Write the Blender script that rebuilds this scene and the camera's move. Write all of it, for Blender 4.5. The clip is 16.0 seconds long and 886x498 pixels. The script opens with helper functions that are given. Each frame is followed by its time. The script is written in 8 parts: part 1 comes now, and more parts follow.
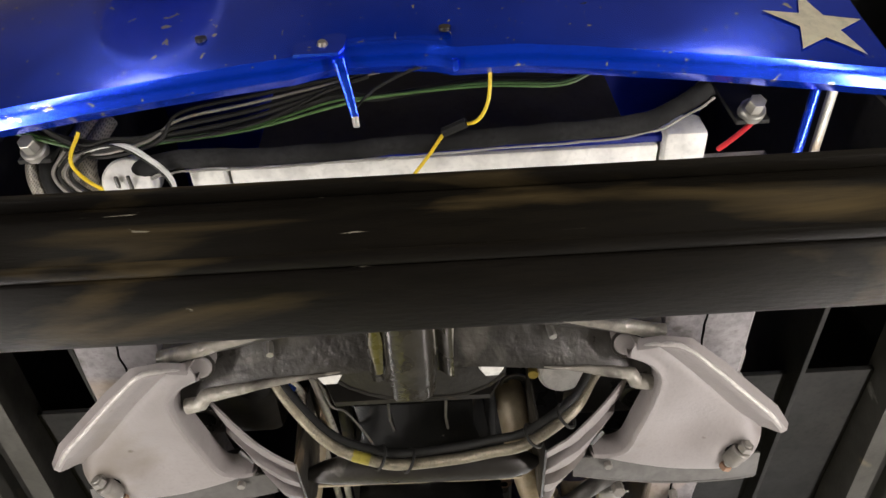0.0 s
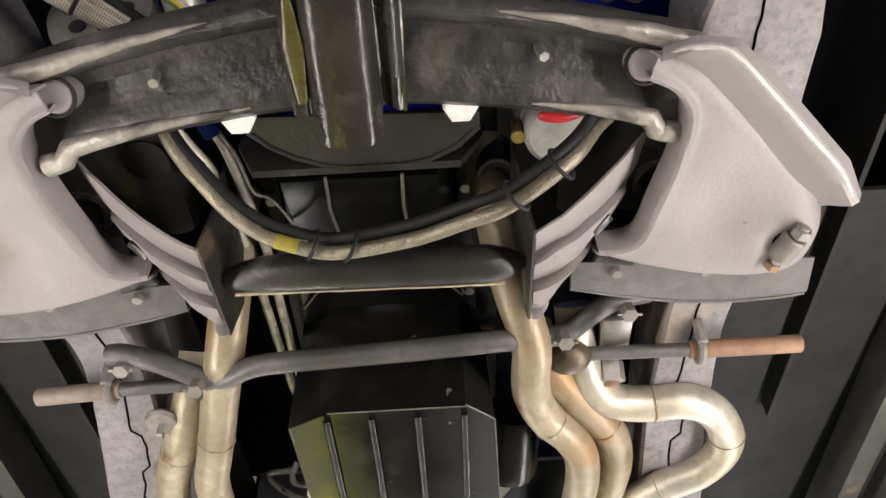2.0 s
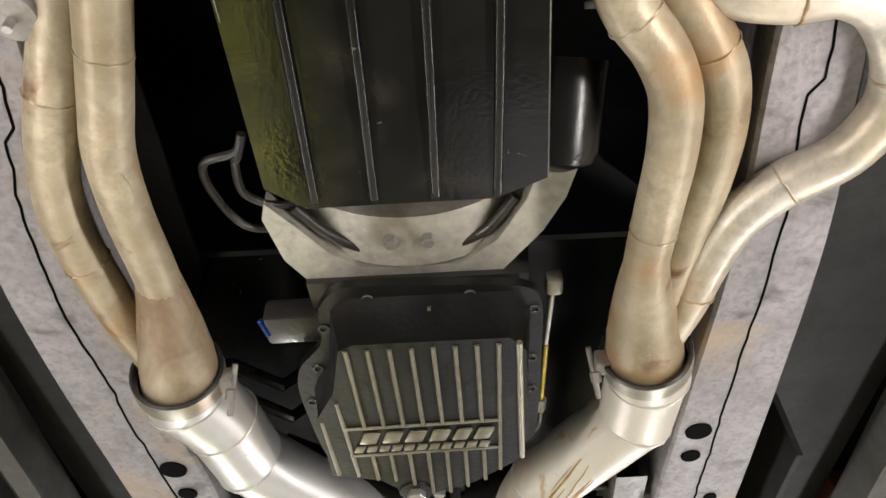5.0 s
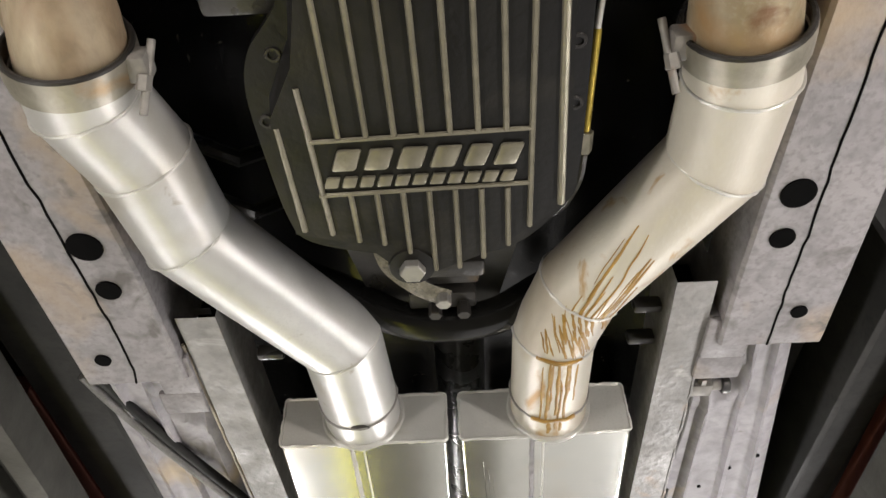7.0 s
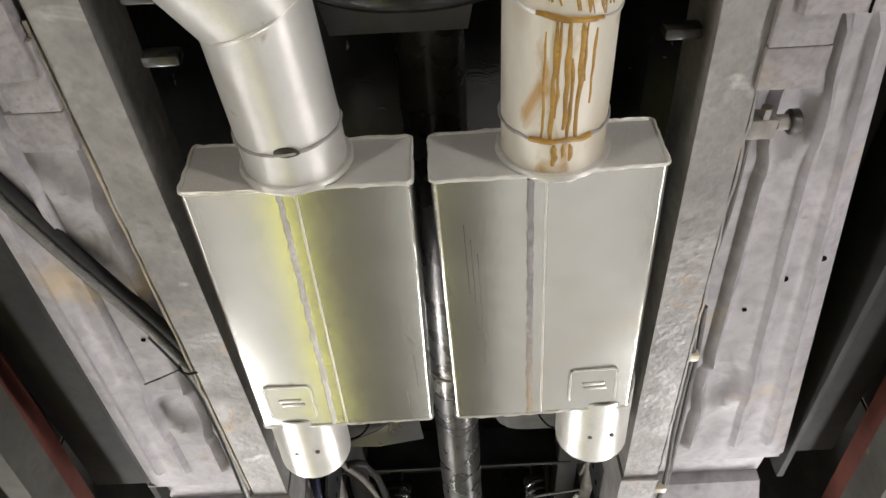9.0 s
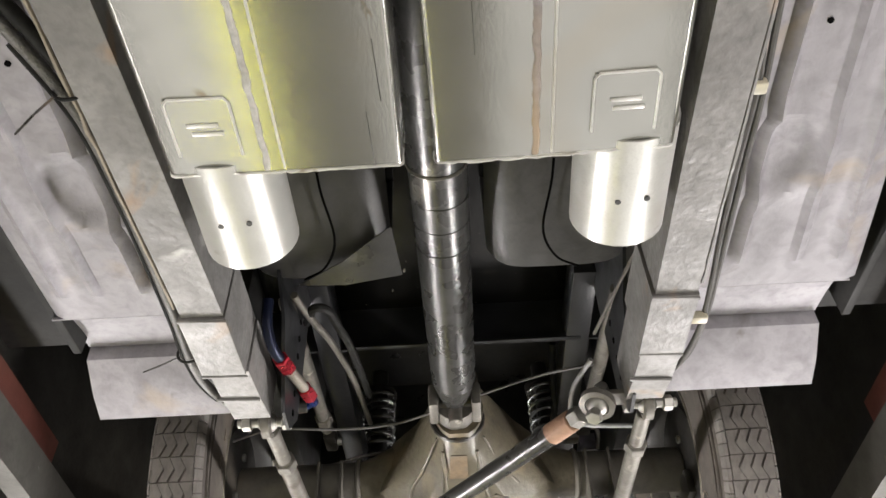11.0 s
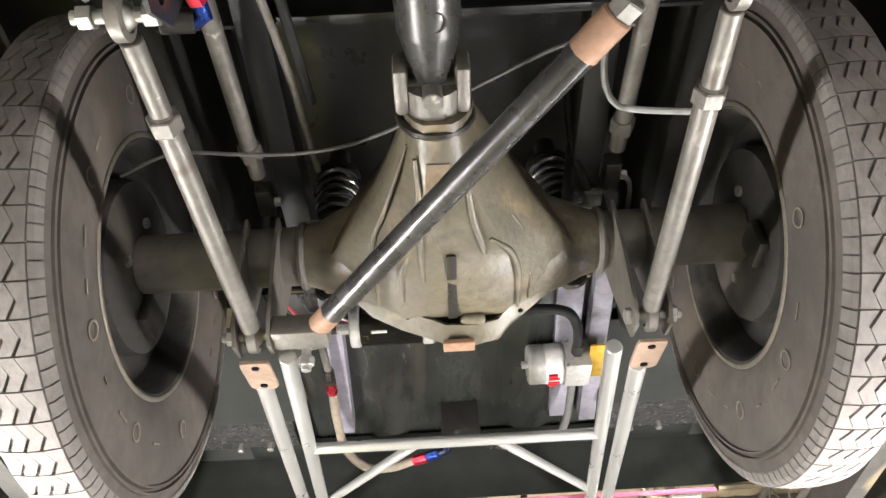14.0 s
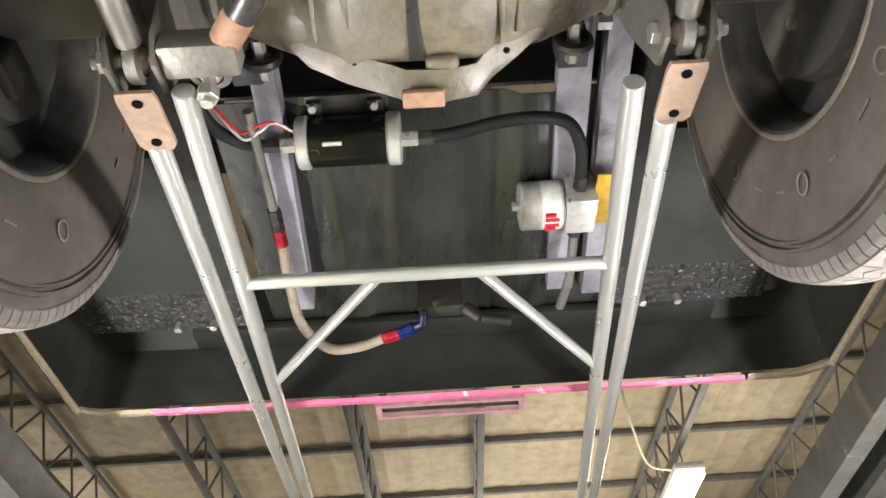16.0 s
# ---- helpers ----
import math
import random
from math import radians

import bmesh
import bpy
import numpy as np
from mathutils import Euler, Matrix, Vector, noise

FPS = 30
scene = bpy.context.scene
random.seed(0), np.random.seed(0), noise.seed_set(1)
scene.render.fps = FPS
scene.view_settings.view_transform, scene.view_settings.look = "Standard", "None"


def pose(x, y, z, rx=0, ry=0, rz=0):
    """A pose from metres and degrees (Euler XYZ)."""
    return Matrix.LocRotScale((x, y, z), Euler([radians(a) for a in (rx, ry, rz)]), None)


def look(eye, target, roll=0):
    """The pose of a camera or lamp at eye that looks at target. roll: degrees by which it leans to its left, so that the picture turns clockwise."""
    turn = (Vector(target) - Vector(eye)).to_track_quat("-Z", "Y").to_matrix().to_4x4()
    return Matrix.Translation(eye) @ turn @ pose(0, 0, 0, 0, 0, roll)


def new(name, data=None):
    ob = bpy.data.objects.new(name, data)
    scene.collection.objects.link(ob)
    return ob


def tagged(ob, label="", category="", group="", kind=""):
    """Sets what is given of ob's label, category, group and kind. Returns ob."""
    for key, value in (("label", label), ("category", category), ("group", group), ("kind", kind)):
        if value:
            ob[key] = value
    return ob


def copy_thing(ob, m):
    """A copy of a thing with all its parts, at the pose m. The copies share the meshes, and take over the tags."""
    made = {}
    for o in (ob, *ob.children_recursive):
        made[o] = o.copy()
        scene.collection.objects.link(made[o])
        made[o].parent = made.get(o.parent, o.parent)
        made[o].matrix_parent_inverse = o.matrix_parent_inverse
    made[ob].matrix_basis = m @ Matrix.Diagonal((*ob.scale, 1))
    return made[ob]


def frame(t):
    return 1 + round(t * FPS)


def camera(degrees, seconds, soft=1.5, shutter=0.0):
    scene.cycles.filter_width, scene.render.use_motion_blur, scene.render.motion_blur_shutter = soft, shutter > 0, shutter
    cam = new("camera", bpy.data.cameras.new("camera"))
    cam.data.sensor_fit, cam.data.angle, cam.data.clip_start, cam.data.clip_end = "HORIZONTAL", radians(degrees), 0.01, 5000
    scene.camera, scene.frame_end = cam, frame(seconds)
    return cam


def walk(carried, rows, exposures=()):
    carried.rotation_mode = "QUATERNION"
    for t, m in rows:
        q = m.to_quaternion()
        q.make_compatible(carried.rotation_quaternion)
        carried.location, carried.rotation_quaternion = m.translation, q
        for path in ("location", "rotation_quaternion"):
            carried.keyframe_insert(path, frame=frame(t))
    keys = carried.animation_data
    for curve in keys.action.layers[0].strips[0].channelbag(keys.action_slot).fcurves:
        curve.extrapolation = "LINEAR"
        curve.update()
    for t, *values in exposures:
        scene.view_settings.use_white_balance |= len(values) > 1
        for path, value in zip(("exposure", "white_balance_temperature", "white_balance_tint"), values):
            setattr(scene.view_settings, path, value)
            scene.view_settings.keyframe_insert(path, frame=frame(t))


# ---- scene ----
cam = camera(60.0, 16.0)
PATH = [
    (0, (0.0000, 0.0000, 1.4694), (-0.0036, 1.2859, 3.0012), -3.02),
    (0.5, (0.0047, 0.1029, 1.4806), (0.0010, 1.4032, 3.0003), -3.06),
    (1, (0.0129, 0.1899, 1.4867), (0.0102, 1.4992, 2.9985), -3.09),
    (1.5, (0.0215, 0.2785, 1.4899), (0.0205, 1.5906, 2.9993), -3.16),
    (2, (0.0283, 0.3632, 1.4958), (0.0271, 1.6845, 2.9973), -3.12),
    (2.5, (0.0196, 0.4433, 1.5017), (0.0181, 1.7732, 2.9955), -3.07),
    (3, (0.0086, 0.5332, 1.5054), (0.0038, 1.8713, 2.9918), -2.99),
    (3.5, (0.0038, 0.6062, 1.5096), (-0.0043, 1.9547, 2.9866), -2.89),
    (4, (0.0017, 0.6961, 1.5117), (-0.0046, 2.0507, 2.9831), -2.98),
    (6.5, (-0.0217, 1.1795, 1.5111), (-0.0363, 2.5469, 2.9706), -2.02),
    (7, (-0.0264, 1.2871, 1.5119), (-0.0416, 2.6581, 2.9680), -2.04),
    (7.5, (-0.0302, 1.3890, 1.5071), (-0.0410, 2.7588, 2.9643), -2.34),
    (8, (-0.0284, 1.4947, 1.5073), (-0.0413, 2.8683, 2.9610), -2.31),
    (8.5, (-0.0196, 1.5904, 1.5124), (-0.0348, 2.9777, 2.9529), -2.40),
    (9, (-0.0097, 1.6965, 1.5132), (-0.0211, 3.0908, 2.9470), -2.57),
    (9.5, (-0.0014, 1.7995, 1.5128), (-0.0114, 3.2005, 2.9400), -2.70),
    (10, (0.0027, 1.9014, 1.5109), (-0.0123, 3.3091, 2.9315), -2.55),
    (12.5, (-0.0198, 2.3768, 1.5032), (-0.0141, 3.8235, 2.8842), -3.12),
    (13, (-0.0229, 2.4937, 1.5026), (-0.0135, 3.9516, 2.8717), -3.32),
    (13.5, (-0.0216, 2.5902, 1.5024), (-0.0100, 4.0590, 2.8598), -3.37),
    (14, (-0.0072, 2.7094, 1.4981), (0.0078, 4.1863, 2.8466), -3.51),
    (14.5, (0.0035, 2.8075, 1.4911), (0.0204, 4.2875, 2.8362), -3.64),
    (15, (0.0137, 2.9142, 1.4836), (0.0306, 4.3962, 2.8265), -3.62),
    (15.5, (0.0184, 3.0345, 1.4758), (0.0372, 4.5190, 2.8159), -3.73),
    (16, (0.0216, 3.1417, 1.4690), (0.0407, 4.6275, 2.8077), -3.77),
]
# the phone's own exposure drifts a little on the way
EXPOSURE = ((0, -0.22), (0.5, 0.1), (1, 0.2), (4, 0.2), (7, 0.08), (9.5, -0.08), (12.5, 0.2), (14.0, 0.25), (15.0, 0.12), (16, 0.0))
walk(cam, [(t, look(eye, target, roll)) for t, eye, target, roll in PATH], EXPOSURE)

# ---- light: workshop ceiling light, two unseen lamp strips along the lift's rails, added lamps near the floor ----
world = bpy.data.worlds.new("workshop")
scene.world = world
world.use_nodes = True
world.node_tree.nodes["Background"].inputs["Color"].default_value = (0.75, 0.8, 0.9, 1)
world.node_tree.nodes["Background"].inputs["Strength"].default_value = 0.05


def area_lamp(name, eye, target, size_x, size_y, watts, colour):
    data = bpy.data.lights.new(name, "AREA")
    data.shape, data.size, data.size_y, data.energy, data.color = "RECTANGLE", size_x, size_y, watts, colour
    ob = new(name, data)
    ob.matrix_world = look(eye, target)
    return ob


COOL, WARM = (1.0, 0.965, 0.955), (1.0, 0.93, 0.8)
for side in (-1, 1):
    # lamp strips below the rails, unseen, added to shine in and up at the underside
    for y0, y1, watts in ((-0.9, 1.45, 17 if side < 0 else 25), (1.55, 2.95, 2.8 if side < 0 else 5.3), (3.32, 4.15, 22), (4.15, 5.5, 6.0)):
        strip = bpy.data.lights.new("rail_strip", "AREA")
        strip.shape, strip.size, strip.size_y, strip.energy, strip.color = "RECTANGLE", 0.05, y1 - y0, watts, COOL if y0 > 0 else (1.0, 0.93, 0.88)
        ob = new("rail_strip_lamp", strip)
        way = Vector((-0.75 * side, 0, 0.66)).normalized()
        turn = Matrix((Vector((0, 1, 0)).cross(-way), Vector((0, 1, 0)), -way)).transposed()
        ob.matrix_world = Matrix.Translation((0.78 * side, (y0 + y1) / 2, 1.55)) @ turn.to_4x4()
# added strip near the floor, standing in for a reflected yellow floor line
yellow = bpy.data.lights.new("yellow_glint_fill", "AREA")
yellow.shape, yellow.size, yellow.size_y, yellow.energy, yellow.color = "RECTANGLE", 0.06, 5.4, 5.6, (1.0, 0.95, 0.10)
ob = new("yellow_glint_helper", yellow)
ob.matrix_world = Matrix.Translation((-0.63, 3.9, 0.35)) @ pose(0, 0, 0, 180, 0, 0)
# unseen fill lamps along both sides, shining up in place of floor bounce
for x, width, watts in ((-1.02, 0.72, 8.5), (0.62, 1.10, 12)):
    low = bpy.data.lights.new("floor_bounce_fill", "AREA")
    low.shape, low.size, low.size_y, low.energy, low.color = "RECTANGLE", width, 4.2, watts, COOL
    ob = new("floor_bounce_fill", low)
    ob.matrix_world = Matrix.Translation((x, 4.3, 0.35)) @ pose(0, 0, 0, 180, 0, 0)
# only the panel near x 2.3, y 10.6 is in view
for x, y, down, up in ((-4.8, 12.6, 60, 60), (2.3, 10.6, 80, 105), (0.0, 13.2, 50, 95), (-2.6, 3.0, 110, 85), (2.6, 3.0, 110, 85), (-2.2, -2.6, 14, 10), (2.2, -2.6, 14, 10)):
    area_lamp("ceiling_panel_lamp", (x, y, 4.6), (x, y, 0), 0.3, 1.2, down, WARM)
    # added in mid-air, with no fixture, to brighten the roof
    area_lamp("roof_fill_uplight", (x, y, 3.6), (x, y, 9), 2.4, 2.4, up, WARM)


# ---- small building helpers ----
def finish(name, bm, material, parent=None, label="", smooth=40):
    """Link a bmesh as one mesh object."""
    bmesh.ops.recalc_face_normals(bm, faces=bm.faces[:])
    me = bpy.data.meshes.new(name)
    bm.to_mesh(me)
    bm.free()
    if smooth:
        me.shade_smooth()
        me.set_sharp_from_angle(angle=radians(smooth))
    me.materials.append(material)
    ob = new(name, me)
    if parent is not None:
        ob.parent = parent
    if label:
        ob["label"] = label
    return ob


def part(name, bm, material, parent, label=""):
    return finish(name, bm, material, parent, label)


def thing(name, label, category, group="", kind=""):
    return tagged(new(name), label, category, group, kind)


def bevelled(bm, width, segments=2, angle=30):
    if width <= 0:
        return bm
    edges = [e for e in bm.edges if len(e.link_faces) == 2 and e.calc_face_angle(0) > radians(angle)]
    bmesh.ops.bevel(bm, geom=edges, offset=width, segments=segments, affect="EDGES", profile=0.5)
    return bm


def box_bm(lo, hi, bevel=0.0, m=None, segments=2):
    bm = bmesh.new()
    bmesh.ops.create_cube(bm, size=1)
    for v in bm.verts:
        v.co = [lo[i] + (v.co[i] + 0.5) * (hi[i] - lo[i]) for i in range(3)]
    bevelled(bm, bevel, segments)
    if m is not None:
        bm.transform(m)
    return bm


def join(*bms):
    """Merge several bmeshes into the first one."""
    out = bms[0]
    for b in bms[1:]:
        me = bpy.data.meshes.new("temporary")
        b.to_mesh(me)
        b.free()
        out.from_mesh(me)
        bpy.data.meshes.remove(me)
    return out


def spline(points, steps=8):
    """Catmull-Rom through the points."""
    p = [Vector(q) for q in points]
    p = [2 * p[0] - p[1], *p, 2 * p[-1] - p[-2]]
    out = []
    for i in range(1, len(p) - 2):
        a, b, c, d = p[i - 1:i + 3]
        for k in range(steps):
            t = k / steps
            out.append(0.5 * (2 * b + (c - a) * t + (2 * a - 5 * b + 4 * c - d) * t * t + (3 * b - a - 3 * c + d) * t ** 3))
    out.append(p[-2])
    return out


def sweep(path, radius, sides=12, caps=True, flat=1.0, up=(0, 0, 1)):
    """A tube along the path. radius: a number or one for each point; flat squashes it along up."""
    path = [Vector(p) for p in path]
    n = len(path)
    radii = [radius] * n if isinstance(radius, (int, float)) else list(radius)
    if len(radii) != n:
        radii = [radii[0] + (radii[-1] - radii[0]) * i / (n - 1) for i in range(n)] if len(radii) == 2 else \
            list(np.interp(np.linspace(0, 1, n), np.linspace(0, 1, len(radii)), radii))
    radii = [float(r) for r in radii]
    path = [Vector([float(c) for c in q]) for q in path]
    bm = bmesh.new()
    side = None
    rings = []
    for i, p in enumerate(path):
        way = (path[min(i + 1, n - 1)] - path[max(i - 1, 0)]).normalized()
        if side is None:
            ref = Vector(up)
            if abs(way.dot(ref)) > 0.95:
                ref = Vector((1, 0, 0))
            side = way.cross(ref).normalized()
        else:
            side = (side - way * side.dot(way)).normalized()
        other = side.cross(way).normalized()
        rings.append([bm.verts.new(p + radii[i] * (math.cos(a) * side + flat * math.sin(a) * other))
                      for a in (2 * math.pi * k / sides for k in range(sides))])
    for a, b in zip(rings, rings[1:]):
        for k in range(sides):
            bm.faces.new((a[k], a[(k + 1) % sides], b[(k + 1) % sides], b[k]))
    if caps:
        bm.faces.new(rings[0][::-1])
        bm.faces.new(rings[-1])
    return bm


def tube(path, radius, wall=0.002, sides=20):
    """A hollow pipe, open at both ends."""
    bm = sweep(path, radius, sides, caps=False)
    inner = sweep(path, radius - wall, sides, caps=False)
    count = len(bm.verts)
    join(bm, inner)
    bm.verts.ensure_lookup_table()
    for start in (0, count - sides):
        a = [bm.verts[start + k] for k in range(sides)]
        b = [bm.verts[count + start + k] for k in range(sides)]
        for k in range(sides):
            bm.faces.new((a[k], a[(k + 1) % sides], b[(k + 1) % sides], b[k]))
    return bm


def mitred(points, radius, wall=0.002, sides=32):
    """The straight cut lengths of a pipe, mitred where they meet: one hollow bmesh for each length."""
    p = [Vector(q) for q in points]
    ways = [(b - a).normalized() for a, b in zip(p, p[1:])]
    lengths = []
    for i, way in enumerate(ways):
        bm = bmesh.new()
        side = way.cross(Vector((0, 0, 1))).normalized()
        up = side.cross(way)
        rings = []
        for r, k in ((radius, i), (radius, i + 1), (radius - wall, i + 1), (radius - wall, i)):
            normal = (ways[max(k - 1, 0)] + ways[min(k, len(ways) - 1)]).normalized()
            ring = []
            for j in range(sides):
                a = 2 * math.pi * j / sides
                q = p[k] + r * (math.cos(a) * side + math.sin(a) * up)
                q += way * ((p[k] - q).dot(normal) / way.dot(normal))
                ring.append(bm.verts.new(q))
            rings.append(ring)
        for a, b in zip(rings, rings[1:] + rings[:1]):
            for j in range(sides):
                bm.faces.new((a[j], a[(j + 1) % sides], b[(j + 1) % sides], b[j]))
        lengths.append(bm)
    return lengths


def lathe(profile, m=None, sides=24, close=False):
    """Turn a profile of (radius, height) round z."""
    bm = bmesh.new()
    rings = []
    for r, h in profile:
        rings.append([bm.verts.new((r * math.cos(a), r * math.sin(a), h)) for a in (2 * math.pi * k / sides for k in range(sides))])
    pairs = list(zip(rings, rings[1:])) + ([(rings[-1], rings[0])] if close else [])
    for a, b in pairs:
        for k in range(sides):
            bm.faces.new((a[k], a[(k + 1) % sides], b[(k + 1) % sides], b[k]))
    if not close:
        bm.faces.new(rings[0][::-1])
        bm.faces.new(rings[-1])
    if m is not None:
        bm.transform(m)
    return bm


def plate(outline, z0, z1, bevel=0.0, m=None, segments=2):
    """A flat outline in x, y made thick from z0 to z1 (z0 below)."""
    bm = bmesh.new()
    low = [bm.verts.new((x, y, z0)) for x, y in outline]
    high = [bm.verts.new((x, y, z1)) for x, y in outline]
    bm.faces.new(low[::-1])
    bm.faces.new(high)
    n = len(outline)
    for k in range(n):
        bm.faces.new((low[k], low[(k + 1) % n], high[(k + 1) % n], high[k]))
    bevelled(bm, bevel, segments)
    if m is not None:
        bm.transform(m)
    return bm


def ringplate(outer, inner, z0, z1):
    """A plate with one hole: outer and inner outlines with equal counts."""
    bm = bmesh.new()
    n = len(outer)
    loops = [[bm.verts.new((x, y, z)) for x, y in line] for line, z in ((outer, z0), (outer, z1), (inner, z1), (inner, z0))]
    for a, b in zip(loops, loops[1:] + loops[:1]):
        for k in range(n):
            bm.faces.new((a[k], a[(k + 1) % n], b[(k + 1) % n], b[k]))
    return bm


def loft(sections, caps=True, closed=True):
    """Skin a list of loops with equal counts."""
    bm = bmesh.new()
    rings = [[bm.verts.new(p) for p in s] for s in sections]
    n = len(rings[0])
    for a, b in zip(rings, rings[1:]):
        for k in range(n if closed else n - 1):
            bm.faces.new((a[k], a[(k + 1) % n], b[(k + 1) % n], b[k]))
    if caps and closed:
        bm.faces.new(rings[0][::-1])
        bm.faces.new(rings[-1])
    return bm


def sheet(rows, thick=0.002):
    """A sheet of metal through a grid of points, made thick."""
    bm = bmesh.new()
    grid = [[bm.verts.new(p) for p in r] for r in rows]
    for a, b in zip(grid, grid[1:]):
        for k in range(len(a) - 1):
            bm.faces.new((a[k], a[k + 1], b[k + 1], b[k]))
    bmesh.ops.recalc_face_normals(bm, faces=bm.faces[:])
    bmesh.ops.solidify(bm, geom=bm.faces[:], thickness=thick)
    return bm


def along(a, b, roll=0):
    """A pose whose z runs from a to b."""
    a, b = Vector(a), Vector(b)
    return Matrix.Translation(a) @ (b - a).to_track_quat("Z", "Y").to_matrix().to_4x4() @ pose(0, 0, 0, 0, 0, roll)


def rod(a, b, radius, sides=14, bevel=0.0):
    length = (Vector(b) - Vector(a)).length
    e = min(bevel or radius * 0.12, length * 0.2)
    return lathe([(radius - e, 0), (radius, e), (radius, length - e), (radius - e, length)], along(a, b), sides)


def hexagon(a, b, radius):
    """A nut or bolt head from a to b."""
    return rod(a, b, radius, 6, radius * 0.1)


def sphere_bm(centre, radius, scale=(1, 1, 1), u=14, v=9):
    bm = bmesh.new()
    bmesh.ops.create_uvsphere(bm, u_segments=u, v_segments=v, radius=radius)
    bm.transform(Matrix.Translation(centre) @ Matrix.Diagonal((*scale, 1)))
    return bm


def circle_xy(cx, cy, rx, ry=None, n=24):
    ry = rx if ry is None else ry
    return [(cx + rx * math.cos(2 * math.pi * k / n), cy + ry * math.sin(2 * math.pi * k / n)) for k in range(n)]


def torus_bm(m, big, small, u=20, v=8):
    return lathe([(big + small * math.cos(2 * math.pi * k / v), small * math.sin(2 * math.pi * k / v)) for k in range(v)], m, u, close=True)


def noisy(bm, amount, scale, seed=0.0):
    """Push the vertices about a little, for worn and hand-made shapes."""
    for v in bm.verts:
        v.co += amount * noise.noise_vector(v.co * scale + Vector((seed, seed, seed)))
    return bm


# ---- materials ----
def surface(name, c1, c2=None, scale=6.0, rough=(0.45, 0.65), metal=0.0, bump=0.15, grain=180.0, stain=None, stain_scale=4.0,
            stain_at=(0.55, 0.7), stain2=None, stain2_scale=14.0, stain2_at=(0.6, 0.72), coat=0.0, speck=0.1, stretch=(1, 1, 1), emit=None, spec=0.5, grit=0.55):
    """A procedural surface: two tones in broad patches, fine grain and relief, and up to two kinds of stain or wear."""
    m = bpy.data.materials.new(name)
    m.use_nodes = True
    nt = m.node_tree
    nodes, links = nt.nodes, nt.links
    bsdf = nodes["Principled BSDF"]
    c2 = c2 or tuple(v * 0.75 for v in c1)
    coord = nodes.new("ShaderNodeTexCoord")
    mapping = nodes.new("ShaderNodeMapping")
    mapping.inputs["Scale"].default_value = stretch
    links.new(coord.outputs["Object"], mapping.inputs["Vector"])

    def tex(s, detail=5.0, distortion=0.0):
        t = nodes.new("ShaderNodeTexNoise")
        t.inputs["Scale"].default_value, t.inputs["Detail"].default_value = s, detail
        t.inputs["Distortion"].default_value = distortion
        links.new(mapping.outputs["Vector"], t.inputs["Vector"])
        return t.outputs["Fac"]

    def ramp(value, lo, hi, out_lo=0.0, out_hi=1.0):
        r = nodes.new("ShaderNodeMapRange")
        r.inputs["From Min"].default_value, r.inputs["From Max"].default_value = lo, hi
        r.inputs["To Min"].default_value, r.inputs["To Max"].default_value = out_lo, out_hi
        links.new(value, r.inputs["Value"])
        return r.outputs["Result"]

    def mix(fac, a, b):
        x = nodes.new("ShaderNodeMix")
        x.data_type = "RGBA"
        links.new(fac, x.inputs["Factor"])
        for socket, value in (("A", a), ("B", b)):
            target = [s for s in x.inputs if s.name == socket and s.type == "RGBA"][0]
            if isinstance(value, tuple):
                target.default_value = (*value, 1)
            else:
                links.new(value, target)
        return [s for s in x.outputs if s.type == "RGBA"][0]

    broad, fine = tex(scale), tex(grain, 3.0)
    colour = mix(ramp(broad, 0.35, 0.65), c1, c2)
    if speck:
        dark = tuple(v * (1 - 2.5 * speck) for v in c1)
        colour = mix(ramp(fine, 0.5, 0.75, 0, 0.8), colour, dark)
    grime = tex(scale * 6.5, 9.0, 0.4)
    colour = mix(ramp(grime, 0.42, 0.72, 0, grit), colour, tuple(v * 0.45 for v in c1))
    rough_value = ramp(tex(scale * 2.3), 0.3, 0.7, *rough)
    for tone, s, at in ((stain, stain_scale, stain_at), (stain2, stain2_scale, stain2_at)):
        if tone:
            colour = mix(ramp(tex(s, 8.0, 0.6), *at), colour, tone)
    links.new(colour, bsdf.inputs["Base Color"])
    links.new(rough_value, bsdf.inputs["Roughness"])
    bsdf.inputs["Metallic"].default_value = metal
    bsdf.inputs["Specular IOR Level"].default_value = spec
    bsdf.inputs["Coat Weight"].default_value = coat
    bsdf.inputs["Coat Roughness"].default_value = 0.12
    if bump:
        b = nodes.new("ShaderNodeBump")
        b.inputs["Strength"].default_value, b.inputs["Distance"].default_value = bump, 0.002
        both = nodes.new("ShaderNodeMath")
        both.operation = "MULTIPLY_ADD"
        both.inputs[1].default_value = 0.45
        links.new(grime, both.inputs[0])
        links.new(fine, both.inputs[2])
        links.new(both.outputs[0], b.inputs["Height"])
        links.new(b.outputs["Normal"], bsdf.inputs["Normal"])
    if emit:
        bsdf.inputs["Emission Color"].default_value, bsdf.inputs["Emission Strength"].default_value = (*emit[0], 1), emit[1]
    return m


GREY = surface("grey_undercoat_paint", (0.262, 0.244, 0.25), (0.205, 0.192, 0.197), 11, (0.45, 0.75), 0.0, 0.45, 150, stain=(0.31, 0.235, 0.16), stain_scale=5.0, stain_at=(0.58, 0.74), stain2=(0.10, 0.09, 0.085), stain2_scale=17, stain2_at=(0.60, 0.70), speck=0.18)
SILVER = surface("silver_exhaust_paint", (0.62, 0.615, 0.58), (0.54, 0.535, 0.50), 5, (0.30, 0.40), 0.4, 0.15, 320, stain=(0.38, 0.34, 0.27), stain_scale=4, stain_at=(0.58, 0.78), stain2=(0.33, 0.29, 0.22), stain2_scale=22, stain2_at=(0.68, 0.76), speck=0.05, grit=0.16)
